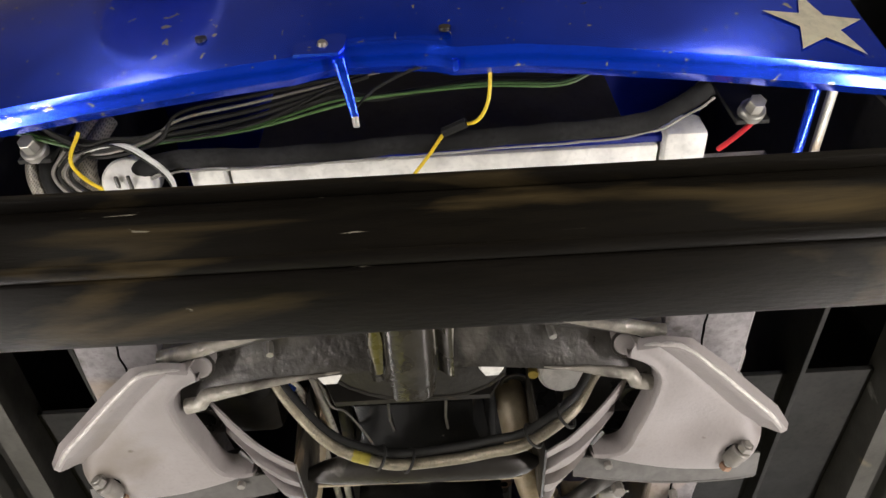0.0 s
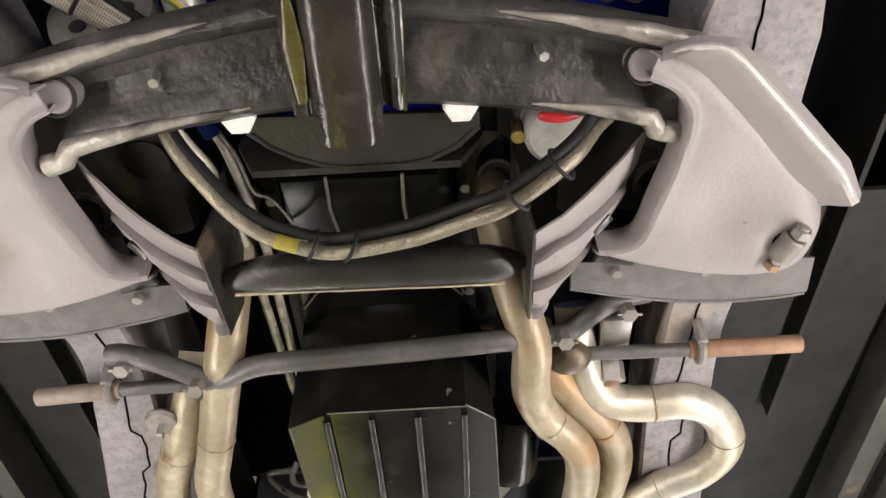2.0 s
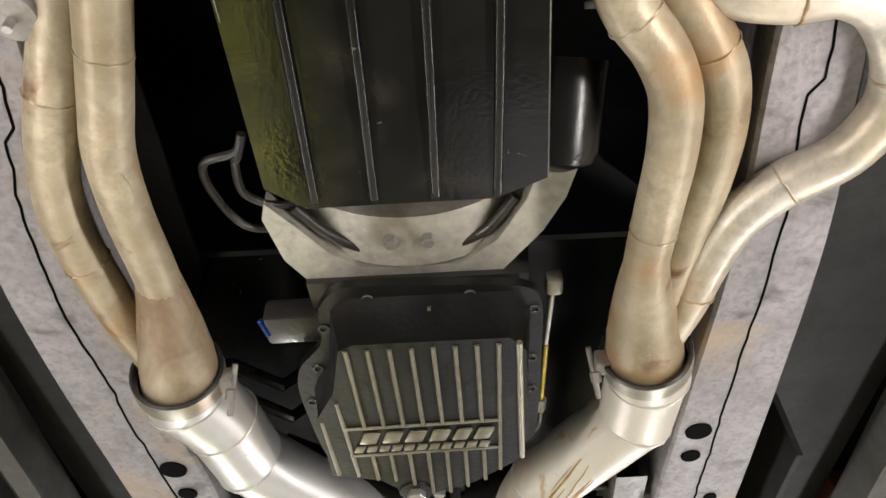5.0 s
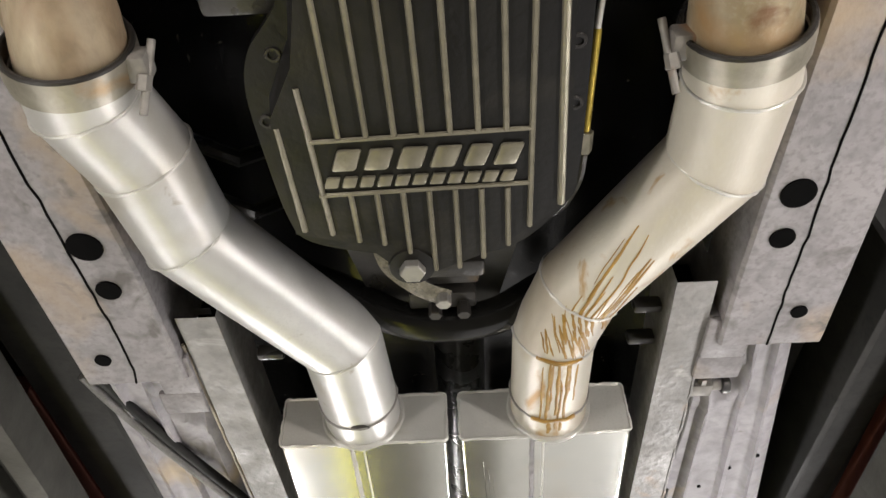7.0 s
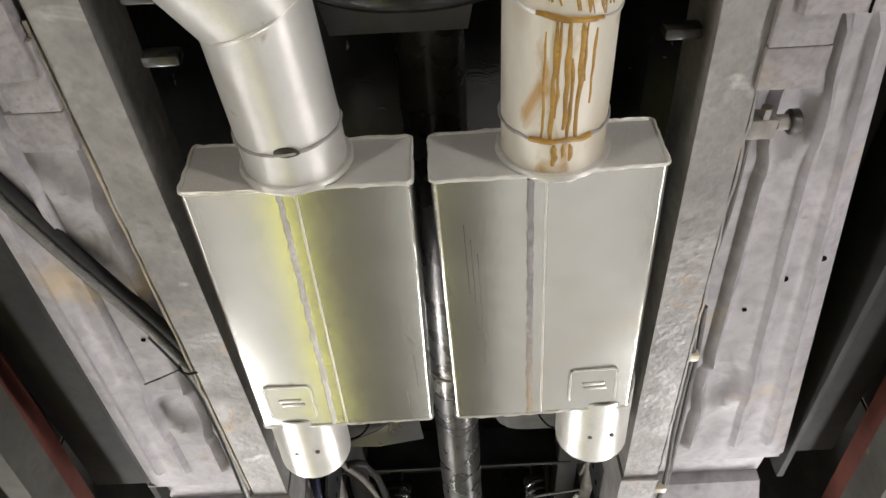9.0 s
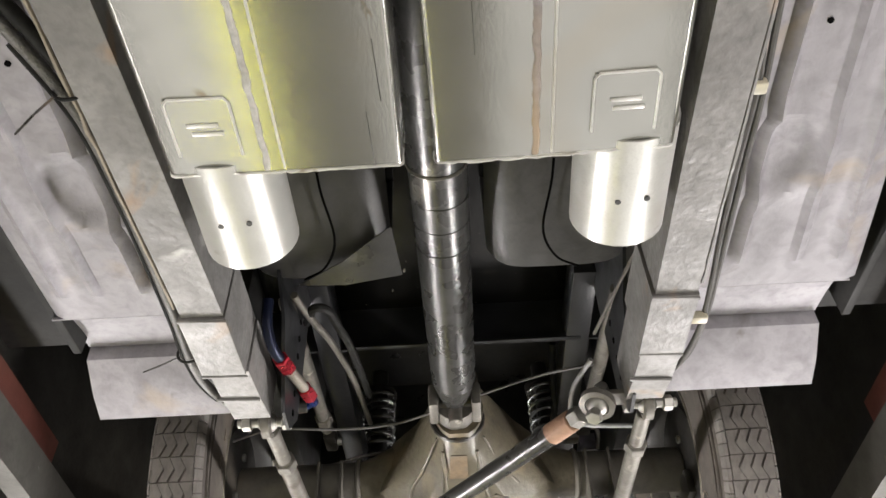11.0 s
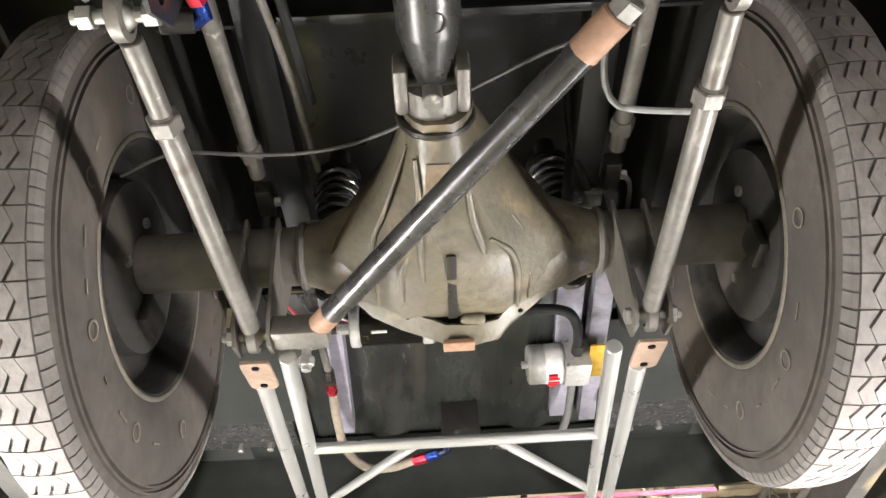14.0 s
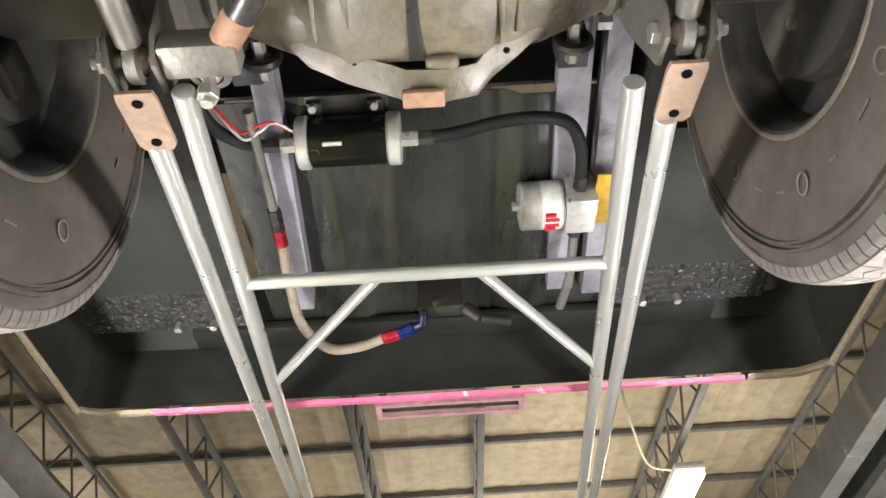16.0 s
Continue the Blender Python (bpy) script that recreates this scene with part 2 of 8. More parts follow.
RUSTY = surface("heat_tinted_header_pipe", (0.42, 0.36, 0.255), (0.23, 0.175, 0.10), 8, (0.34, 0.52), 0.25, 0.3, 220, stain=(0.30, 0.17, 0.065), stain_scale=7, stain_at=(0.54, 0.70), stain2=(0.14, 0.07, 0.03), stain2_scale=24, stain2_at=(0.64, 0.74))
BLACK = surface("satin_black_paint", (0.019, 0.019, 0.018), (0.03, 0.028, 0.025), 8, (0.25, 0.45), 0.0, 0.1, 260, stain=(0.06, 0.055, 0.045), stain_scale=9, stain_at=(0.62, 0.8), speck=0.05)
GREASE = surface("greasy_dark_steel", (0.036, 0.033, 0.029), (0.02, 0.0185, 0.017), 7, (0.25, 0.5), 0.25, 0.35, 140, stain=(0.17, 0.12, 0.07), stain_scale=7, stain_at=(0.62, 0.75), stain2=(0.2, 0.19, 0.17), stain2_scale=11, stain2_at=(0.64, 0.74))


# ---- the workshop ----
CONCRETE = surface("sealed_concrete", (0.17, 0.165, 0.155), (0.12, 0.115, 0.11), 2, (0.4, 0.6), 0, 0.1, 90, stain=(0.12, 0.11, 0.1), stain_scale=1.3, stain_at=(0.58, 0.72))
WALL = surface("painted_block_wall", (0.55, 0.53, 0.48), (0.48, 0.46, 0.42), 1.5, (0.6, 0.8), 0, 0.15, 60)
TINROOF = surface("ribbed_roof_sheet", (0.42, 0.35, 0.25), (0.36, 0.295, 0.205), 1.2, (0.5, 0.7), 0.1, 0.1, 40, stain=(0.33, 0.28, 0.2), stain_scale=1.5)
TRUSS = surface("grey_truss_steel", (0.17, 0.17, 0.165), (0.12, 0.12, 0.12), 3, (0.5, 0.7), 0.2, 0.1, 60)
tagged(finish("floor", box_bm((-7, -7, -0.1), (7, 15, 0)), CONCRETE), "grey sealed concrete workshop floor with dark stains", "floor", kind="structure")
for nm, lo, hi in (("wall_north", (-7.2, 15, -0.1), (7.2, 15.2, 6.4)), ("wall_south", (-7.2, -7.2, -0.1), (7.2, -7, 6.4)),
                   ("wall_west", (-7.2, -7, -0.1), (-7, 15, 6.4)), ("wall_east", (7, -7, -0.1), (7.2, 15, 6.4))):
    tagged(finish(nm, box_bm(lo, hi), WALL), "painted workshop wall", "wall", kind="structure")
ribs = bmesh.new()
xs = np.arange(-7.0, 7.01, 0.1)
grid = [[ribs.verts.new((x, y, 5.6 + (0.012 if k % 3 else 0.0))) for k, x in enumerate(xs)] for y in (-7.0, 15.0)]
for k in range(len(xs) - 1):
    ribs.faces.new((grid[0][k], grid[0][k + 1], grid[1][k + 1], grid[1][k]))
tagged(finish("ceiling", ribs, TINROOF, smooth=0), "tan ribbed metal roof sheeting seen from below", "ceiling", kind="structure")


def roof_truss(x):
    """A lattice truss that runs along the hall."""
    top = thing("roof_truss", "grey steel lattice roof truss under the sheeting", "truss", "roof trusses")
    for z in (5.52, 5.05):
        part("chord", box_bm((x - 0.035, 5.0, z - 0.025), (x + 0.035, 14.9, z + 0.025), 0.004), TRUSS, top)
    y, up = 5.1, True
    pieces = []
    while y < 14.6:
        a, b = ((x, y, 5.05), (x, y + 0.35, 5.52)) if up else ((x, y, 5.52), (x, y + 0.35, 5.05))
        pieces.append(rod(a, b, 0.014, 6))
        y, up = y + 0.35, not up
    part("lattice", join(*pieces), TRUSS, top)
    return top


for x in (-3.9, -2.5, -0.85, 0.35, 2.35, 3.9):
    roof_truss(x)
for y in (8.3, 9.6, 10.9, 12.2, 13.5):
    tagged(finish("purlin", box_bm((-6.9, y - 0.03, 5.53), (6.9, y + 0.03, 5.59), 0.004), TRUSS), "dark steel roof purlin", "purlin", "roof purlins")
TUBE_GLOW = surface("lamp_diffuser", (0.9, 0.85, 0.7), None, 3, (0.4, 0.5), 0, 0, 50, emit=((1.0, 0.9, 0.66), 9.0))
LAMPWHITE = surface("white_lamp_housing", (0.75, 0.74, 0.7), None, 3, (0.4, 0.5), 0, 0, 50)
lamp = thing("hanging_lamp", "long workshop lamp hanging from the roof, lit warm white", "ceiling lamp")
part("housing", box_bm((2.2, 10.1, 4.72), (2.5, 11.3, 4.8), 0.02), LAMPWHITE, lamp)
part("diffuser", box_bm((2.22, 10.12, 4.66), (2.48, 11.28, 4.715), 0.015), TUBE_GLOW, lamp)
for y in (10.3, 11.1):
    part("hanger", rod((2.35, y, 4.79), (2.35, y, 5.58), 0.006, 6), TRUSS, lamp)
CORD = surface("cream_cord", (0.6, 0.55, 0.4), None, 9, (0.5, 0.6), 0, 0, 90)
tagged(finish("power_cord", sweep(spline([(1.72, 9.3, 5.5), (1.66, 9.3, 5.2), (1.75, 9.6, 4.95), (1.95, 10.1, 4.8), (2.2, 10.2, 4.76)]), 0.012, 6), CORD), "cream power cord drooping below the roof to a lamp", "cord")

# ---- the lift: two rails beside the car and a cross beam under its nose ----
LIFTSTEEL = surface("worn_lift_rail", (0.13, 0.126, 0.115), (0.07, 0.068, 0.06), 5, (0.35, 0.55), 0.3, 0.2, 120, stain=(0.30, 0.24, 0.15), stain_scale=5, stain_at=(0.64, 0.72), stain2=(0.4, 0.4, 0.38), stain2_scale=12, stain2_at=(0.7, 0.75))
REDDISH = surface("red_primer", (0.14, 0.035, 0.025), (0.1, 0.03, 0.02), 4, (0.5, 0.7), 0, 0.1, 80)


def rail_z(y):
    """Height of a rail's upper inner edge; the lift stands a little nose-high."""
    return 2.33 - 0.055 * (y - 0.6)


def run(x0, x1, z0, z1, y0=-1.2, y1=6.5):
    """A straight member along the rail: x0..x1 wide, z0..z1 above the rail's edge."""
    return loft([[(x0, y, rail_z(y) + z0), (x1, y, rail_z(y) + z0), (x1, y, rail_z(y) + z1), (x0, y, rail_z(y) + z1)] for y in (y0, y1)])


for side in (-1, 1):
    rail = thing("lift_rail", "worn dark steel rail of the car lift", "lift rail", "rails of the lift")
    x0 = 0.70 if side > 0 else -0.69
    part("channel", bevelled(run(x0, x0 + side * 0.035, -0.075, 0.0), 0.004), LIFTSTEEL, rail)
    part("web", bevelled(run(x0 + side * 0.036, x0 + side * 0.085, -0.03, -0.01), 0.003), BLACK, rail)
    part("channel", bevelled(run(x0 + side * 0.086, x0 + side * 0.125, -0.075, 0.0), 0.004), LIFTSTEEL, rail)
    part("red_pad_rail", bevelled(run(x0 + side * 0.04, x0 + side * 0.08, -0.0095, 0.085, 2.3, 3.3), 0.004), REDDISH, rail, "dull red primed pad rail")
# the brown patches also stand in for warm glare along the beam
BEAM = surface("oily_black_beam", (0.007, 0.006, 0.005), (0.010, 0.0085, 0.006), 5, (0.35, 0.55), 0.0, 0.15, 160, stain=(0.085, 0.062, 0.028), stain_scale=6, stain_at=(0.50, 0.64), stretch=(0.6, 2.5, 4.0), stain2=(0.3, 0.28, 0.22), stain2_scale=34, stain2_at=(0.72, 0.75), spec=0.1)
beam = thing("cross_beam", "oily black steel cross beam of the lift under the car's nose", "lift beam")
part("box_section", box_bm((-1.25, 0.290, 1.800), (1.25, 0.344, 1.888), 0.004), BEAM, beam)
part("lower_lip", box_bm((-1.25, 0.281, 1.802), (1.25, 0.2895, 1.809), 0.002), BEAM, beam)
part("upper_lip", box_bm((-1.25, 0.279, 1.872), (1.25, 0.2895, 1.880), 0.002), BEAM, beam)
for x in (-0.075, 0.055):
    part("weld_tab", box_bm((x - 0.03, 0.2835, 1.8095), (x + 0.03, 0.2895, 1.8125), 0.001), BEAM, beam)
for side in (-1, 1):
    part("end_post", box_bm((side * 1.0 - 0.05, 0.29, 1.8885), (side * 1.0 + 0.05, 0.344, 2.36), 0.004), BEAM, beam)
for x in (-1.3, 1.3):
    for y in (-1.1, 6.4):
        column = thing("lift_column", "grey steel column of the car lift on the concrete floor", "lift column", "columns of the lift")
        part("post", box_bm((x - 0.09, y - 0.09, 0.012), (x + 0.09, y + 0.09, 2.42), 0.012), LIFTSTEEL, column)
        part("foot_plate", box_bm((x - 0.16, y - 0.16, 0.0), (x + 0.16, y + 0.16, 0.0115), 0.003), LIFTSTEEL, column)
for y in (-1.1, 6.4):
    z = rail_z(y) - 0.20
    tagged(finish("lift_crosspiece", box_bm((-1.209, y - 0.06, z), (1.209, y + 0.06, z + 0.12), 0.006), LIFTSTEEL), "dark steel crosspiece carrying the lift's rails", "lift beam", "crosspieces of the lift")


# ---- the nose ----
BLUE = surface("chipped_blue_paint", (0.002, 0.07, 0.95), (0.0015, 0.05, 0.75), 5, (0.16, 0.26), 0.75, 0.05, 300, stain=(0.62, 0.56, 0.46), stain_scale=95, stain_at=(0.685, 0.695), stain2=(0.55, 0.47, 0.33), stain2_scale=38, stain2_at=(0.725, 0.735), grit=0.2, coat=0.8, speck=0.02)
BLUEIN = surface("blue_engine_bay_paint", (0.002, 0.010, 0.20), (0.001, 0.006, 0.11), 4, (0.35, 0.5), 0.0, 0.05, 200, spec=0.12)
CREAM = surface("cream_star_paint", (0.66, 0.62, 0.47), (0.6, 0.55, 0.42), 8, (0.3, 0.45), 0, 0.05, 200, stain=(0.35, 0.28, 0.15), stain_scale=14, stain_at=(0.68, 0.72))
TANEDGE = surface("worn_tan_edge", (0.42, 0.36, 0.25), (0.36, 0.29, 0.19), 12, (0.45, 0.6), 0.1, 0.2, 160)
LINKGREY = surface("dusty_grey_steel", (0.26, 0.245, 0.225), (0.2, 0.185, 0.165), 12, (0.4, 0.6), 0.3, 0.3, 180, stain=(0.3, 0.18, 0.1), stain_scale=20, stain_at=(0.6, 0.72))
ALU = surface("machined_aluminium", (0.62, 0.61, 0.58), (0.52, 0.51, 0.48), 9, (0.25, 0.42), 0.5, 0.1, 300, stain=(0.3, 0.27, 0.2), stain_scale=9, stain_at=(0.62, 0.8))
STEEL = surface("bare_steel", (0.42, 0.41, 0.38), (0.33, 0.32, 0.29), 9, (0.3, 0.5), 0.7, 0.15, 220, stain=(0.22, 0.15, 0.08), stain_scale=12, stain_at=(0.62, 0.75))
ZINC = surface("pale_zinc_bolt", (0.66, 0.65, 0.6), (0.55, 0.54, 0.5), 20, (0.3, 0.45), 0.5, 0.05, 200)
BRAID = surface("braided_steel_hose", (0.46, 0.43, 0.36), (0.33, 0.31, 0.26), 12, (0.35, 0.5), 0.6, 0.6, 420, speck=0.25)
braid_nodes, braid_links = BRAID.node_tree.nodes, BRAID.node_tree.links
braid_bsdf = braid_nodes["Principled BSDF"]
weave = None
for turn in (42, -42):
    spot = braid_nodes.new("ShaderNodeTexCoord")
    turned = braid_nodes.new("ShaderNodeMapping")
    turned.inputs["Rotation"].default_value = (0, 0, radians(turn))
    wave = braid_nodes.new("ShaderNodeTexWave")
    wave.inputs["Scale"].default_value = 130
    braid_links.new(spot.outputs["Object"], turned.inputs["Vector"])
    braid_links.new(turned.outputs["Vector"], wave.inputs["Vector"])
    if weave is None:
        weave = wave
    else:
        cross = braid_nodes.new("ShaderNodeMath")
        cross.operation = "MAXIMUM"
        braid_links.new(weave.outputs["Fac"], cross.inputs[0])
        braid_links.new(wave.outputs["Fac"], cross.inputs[1])
        shade = braid_nodes.new("ShaderNodeMix")
        shade.data_type = "RGBA"
        tone = [k for k in shade.inputs if k.type == "RGBA"]
        tone[0].default_value, tone[1].default_value = (0.10, 0.092, 0.075, 1), (0.40, 0.37, 0.31, 1)
        braid_links.new(cross.outputs[0], shade.inputs["Factor"])
        braid_links.new([k for k in shade.outputs if k.type == "RGBA"][0], braid_bsdf.inputs["Base Color"])
RUBBER = surface("black_rubber", (0.011, 0.011, 0.011), (0.02, 0.02, 0.018), 12, (0.5, 0.7), 0, 0.1, 200, spec=0.2)
YELLOWWIRE = surface("yellow_wire", (0.75, 0.55, 0.02), (0.65, 0.45, 0.02), 12, (0.4, 0.5), 0, 0, 200)
GREENWIRE = surface("green_wire", (0.06, 0.13, 0.04), (0.08, 0.15, 0.05), 12, (0.4, 0.5), 0, 0, 200)
REDWIRE = surface("red_wire", (0.6, 0.02, 0.03), (0.5, 0.02, 0.03), 12, (0.4, 0.5), 0, 0, 200)
WHITEWIRE = surface("white_wire", (0.6, 0.6, 0.58), None, 12, (0.4, 0.5), 0, 0, 200)
REDANO = surface("red_anodised_fitting", (0.55, 0.03, 0.05), (0.45, 0.02, 0.04), 20, (0.2, 0.35), 0.7, 0, 200)
BLUEANO = surface("blue_anodised_fitting", (0.014, 0.045, 0.24), (0.01, 0.03, 0.16), 20, (0.2, 0.35), 0.7, 0, 200)
ARM = surface("grey_painted_control_arm", (0.275, 0.25, 0.248), (0.225, 0.205, 0.20), 3, (0.42, 0.6), 0.0, 0.18, 210, stain=(0.17, 0.145, 0.12), stain_scale=6, stain_at=(0.57, 0.76), stain2=(0.12, 0.10, 0.085), stain2_scale=26, stain2_at=(0.70, 0.76), speck=0.08, grit=0.18)
LINKBAR = surface("greasy_grey_link", (0.12, 0.115, 0.108), (0.06, 0.057, 0.053), 9, (0.32, 0.55), 0.25, 0.6, 120, stain=(0.24, 0.13, 0.06), stain_scale=13, stain_at=(0.66, 0.74), stain2=(0.025, 0.023, 0.02), stain2_scale=16, stain2_at=(0.58, 0.70), speck=0.15)
SHIELD = surface("dusty_splash_rubber", (0.13, 0.125, 0.12), (0.10, 0.095, 0.09), 8, (0.6, 0.8), 0, 0.2, 160)
WHITEPLASTIC = surface("white_plastic_tank", (0.78, 0.77, 0.74), (0.7, 0.69, 0.65), 6, (0.35, 0.5), 0, 0.05, 150)
RUST = surface("rusty_steel", (0.31, 0.185, 0.12), (0.25, 0.14, 0.085), 9, (0.6, 0.8), 0.2, 0.3, 200, stain=(0.4, 0.33, 0.25), stain_scale=8)


def hose(name, label, category, points, radius, material, sides=10, steps=8):
    return tagged(finish(name, sweep(spline(points, steps), radius, sides), material), label, category)


# the blue front panel: a lip below, then a face that rises and leans forward
def nose_lip(x):
    """Depth and height of the lip across the nose."""
    bow = 0.145 * max(0.0, abs(x + 0.02) - 0.1) ** 1.15
    return 0.345 + bow, 2.150 - 0.02 * max(0.0, abs(x) - 0.3)


nose = thing("front_panel", "chipped metallic blue front panel of a race car with cream stars", "car panel")
xs = np.linspace(-0.62, 0.46, 55)
rows = []
for d, dy, dz in ((0, 0.012, 0.010), (1, 0.0, 0.0), (2, -0.012, 0.0015), (3, -0.020, 0.006), (4, -0.025, 0.030), (5, -0.035, 0.10), (6, -0.05, 0.18), (7, -0.055, 0.30), (8, -0.02, 0.42)):
    rows.append([])
    for x in xs:
        y, z = nose_lip(x)
        notch = 0.014 * max(0.0, 1 - ((x + 0.055) / 0.075) ** 4) if d < 4 else 0.0
        rows[-1].append((x, y + dy, z + dz + notch))
part("skin", sheet(rows, 0.0015), BLUE, nose)


def star(cx, cz, size):
    """A five-pointed star that lies on the panel's face."""
    out = []
    for k in range(10):
        r = size if k % 2 == 0 else size * 0.40
        a = math.pi / 2 + k * math.pi / 5
        out.append((cx + r * math.cos(a), cz + 1.05 * r * math.sin(a)))
    bm = bmesh.new()
    def on_face(x, z):
        y0, z0 = nose_lip(x)
        h = max(z, 0.004)
        return (x, y0 + float(np.interp(h, [0.006, 0.03, 0.1, 0.18, 0.3], [-0.020, -0.025, -0.035, -0.05, -0.055])) - 0.0022, z0 + h)
    ring = [bm.verts.new(on_face(x, z)) for x, z in out]
    mid = bm.verts.new(on_face(cx, cz))
    for k in range(10):
        bm.faces.new((ring[k], ring[(k + 1) % 10], mid))
    bmesh.ops.subdivide_edges(bm, edges=bm.edges[:], cuts=3, use_grid_fill=True)
    for v in bm.verts:
        v.co = on_face(v.co.x, v.co.z - nose_lip(v.co.x)[1])
    return bm


part("star", star(0.401, 0.070, 0.057), CREAM, nose, "cream painted star")
lampring = lathe([(0.070, 0), (0.078, 0.004), (0.078, 0.016), (0.070, 0.02)], Matrix.Translation((-0.325, 0.292, 2.335)) @ pose(0, 0, 0, 80, 0, 0), 28)
part("lamp_cover", lampring, CREAM, nose, "cream round lamp cover")
for x, z in ((-0.235, 2.21), (0.155, 2.235), (0.012, 2.178)):
    y0, _ = nose_lip(x)
    part("bolt_hole", lathe([(0.006, 0), (0.006, 0.004)], Matrix.Translation((x, y0 - 0.028, z)) @ pose(0, 0, 0, 85, 0, 0), 12), BLACK, nose)
part("latch_bracket", plate([(-0.026, 0.0), (0.016, 0.0), (0.022, 0.008), (0.024, 0.030), (0.016, 0.036), (0.004, 0.034), (-0.002, 0.026), (-0.022, 0.022), (-0.027, 0.016)], -0.0015, 0.0015, 0.001, Matrix.Translation((-0.108, 0.3235, 2.152)) @ pose(0, 0, 0, 96)), BLUE, nose, "thin blue latch plate")
part("latch_bolt", lathe([(0.0, 0.004), (0.004, 0.0036), (0.0058, 0.0)], Matrix.Translation((-0.107, 0.3205, 2.168)) @ pose(0, 0, 0, 94), 16), STEEL, nose)
strut = part("support_strut", sweep(spline([(-0.092, 0.330, 2.155), (-0.089, 0.345, 2.150), (-0.086, 0.365, 2.150), (-0.083, 0.392, 2.151)], 6), [0.0062, 0.0055, 0.0048, 0.0042], 10, flat=0.35), BLUE, nose, "bent blue strut")
part("strut_tip", sweep([(-0.083, 0.391, 2.151), (-0.0825, 0.404, 2.152)], 0.0036, 8, flat=0.5), STEEL, strut)
part("notch_tab", box_bm((0.018, 0.334, 2.145), (0.023, 0.345, 2.175), 0.001), BLUE, nose)

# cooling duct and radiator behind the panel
# flat black that puts deep shade into the colour of unlit panels
SHADEBLACK = surface("black_outer_shade", (0.019, 0.019, 0.0185), (0.028, 0.027, 0.025), 4, (0.6, 0.8), 0, 0.1, 100, spec=0.25)
rad = thing("radiator", "radiator with white tank ends behind the nose", "radiator")
part("core", box_bm((-0.24, 0.54, 2.225), (0.25, 0.59, 2.62), 0.004), SHADEBLACK, rad)
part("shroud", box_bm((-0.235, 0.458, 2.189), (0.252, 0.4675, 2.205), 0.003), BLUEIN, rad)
part("bottom_tank", box_bm((-0.235, 0.468, 2.186), (0.245, 0.518, 2.2045), 0.006), WHITEPLASTIC, rad)
for x0, x1 in ((-0.278, -0.237), (0.247, 0.296)):
    part("end_tank", box_bm((x0, 0.450 if x0 > 0 else 0.462, 2.178), (x1, 0.535, 2.222), 0.008), WHITEPLASTIC, rad)
LINKGREYWIRE = surface("pale_edge_strip", (0.32, 0.31, 0.29), (0.2, 0.19, 0.18), 14, (0.5, 0.65), 0, 0.2, 160)
DUCT = surface("dusty_black_duct", (0.007, 0.007, 0.0075), (0.02, 0.02, 0.021), 14, (0.55, 0.75), 0, 0.3, 160, spec=0.15)
dam = tagged(finish("air_dam", noisy(sweep(spline([(-0.335, 0.462, 2.172), (-0.289, 0.444, 2.17), (-0.168, 0.445, 2.17), (-0.05, 0.441, 2.17), (0.075, 0.436, 2.17), (0.195, 0.431, 2.17), (0.245, 0.418, 2.172), (0.285, 0.394, 2.178)], 6), 0.0115, 12, flat=0.55), 0.002, 30), DUCT), "dusty black rubber air dam below the radiator", "air dam")
part("edge_strip", noisy(sweep(spline([(-0.33, 0.474, 2.168), (-0.289, 0.456, 2.166), (-0.168, 0.457, 2.166), (-0.05, 0.453, 2.166), (0.075, 0.448, 2.166), (0.195, 0.443, 2.166), (0.25, 0.43, 2.168), (0.29, 0.405, 2.174)], 8), 0.0014, 6), 0.0022, 45), LINKGREYWIRE, dam, "thin pale edge strip")
tank = thing("overflow_tank", "round white tank with a cap behind the nose", "tank")
part("drum", lathe([(0.001, 0.0), (0.024, 0.0), (0.0265, 0.003), (0.0265, 0.10), (0.02, 0.104)], along((-0.337, 0.462, 2.160), (-0.40, 0.60, 2.40)), 28), WHITEPLASTIC, tank)
for dx in (-0.007, 0.006):
    part("strap", box_bm((-0.341 + dx, 0.452, 2.1555), (-0.337 + dx, 0.478, 2.1585), 0.0005, None), BLACK, tank)
for i, (r, dx) in enumerate(((0.011, -0.012), (0.0115, 0.010), (0.0095, 0.030), (0.008, -0.03))):
    hose("loom_hose", "ribbed hoses bundled beside the radiator", "hose", [(-0.40 + dx, 0.43, 2.24), (-0.415 + dx, 0.45, 2.19), (-0.405 + dx, 0.485, 2.165), (-0.40 + dx, 0.56, 2.2), (-0.39 + dx, 0.63, 2.26)], r, BRAID if i else RUBBER)
for r, mat_, dz, nm in ((0.0017, GREENWIRE, 0.0, "green"), (0.0015, GREENWIRE, 0.006, "green"), (0.0045, RUBBER, 0.012, "black")):
    hose("wire", f"{nm} wire strung across the nose opening", "wire", [(-0.45, 0.40, 2.175 + dz), (-0.37, 0.428, 2.175 + dz), (-0.29, 0.430, 2.185 + dz), (-0.197, 0.421, 2.188 + dz), (-0.109, 0.401 - 0.5 * dz, 2.19 + dz), (-0.06, 0.392 + 0.6 * dz, 2.19 + dz), (0.047, 0.386, 2.19 + dz), (0.13, 0.390, 2.19 + dz), (0.17, 0.380, 2.20 + dz)], r, mat_, 7)
hose("wire", "yellow wire hanging down from the nose", "wire", [(0.055, 0.352, 2.16), (0.052, 0.385, 2.155), (0.04, 0.41, 2.16), (0.012, 0.42, 2.165), (-0.012, 0.45, 2.16), (-0.04, 0.485, 2.155)], 0.0020, YELLOWWIRE, 8)
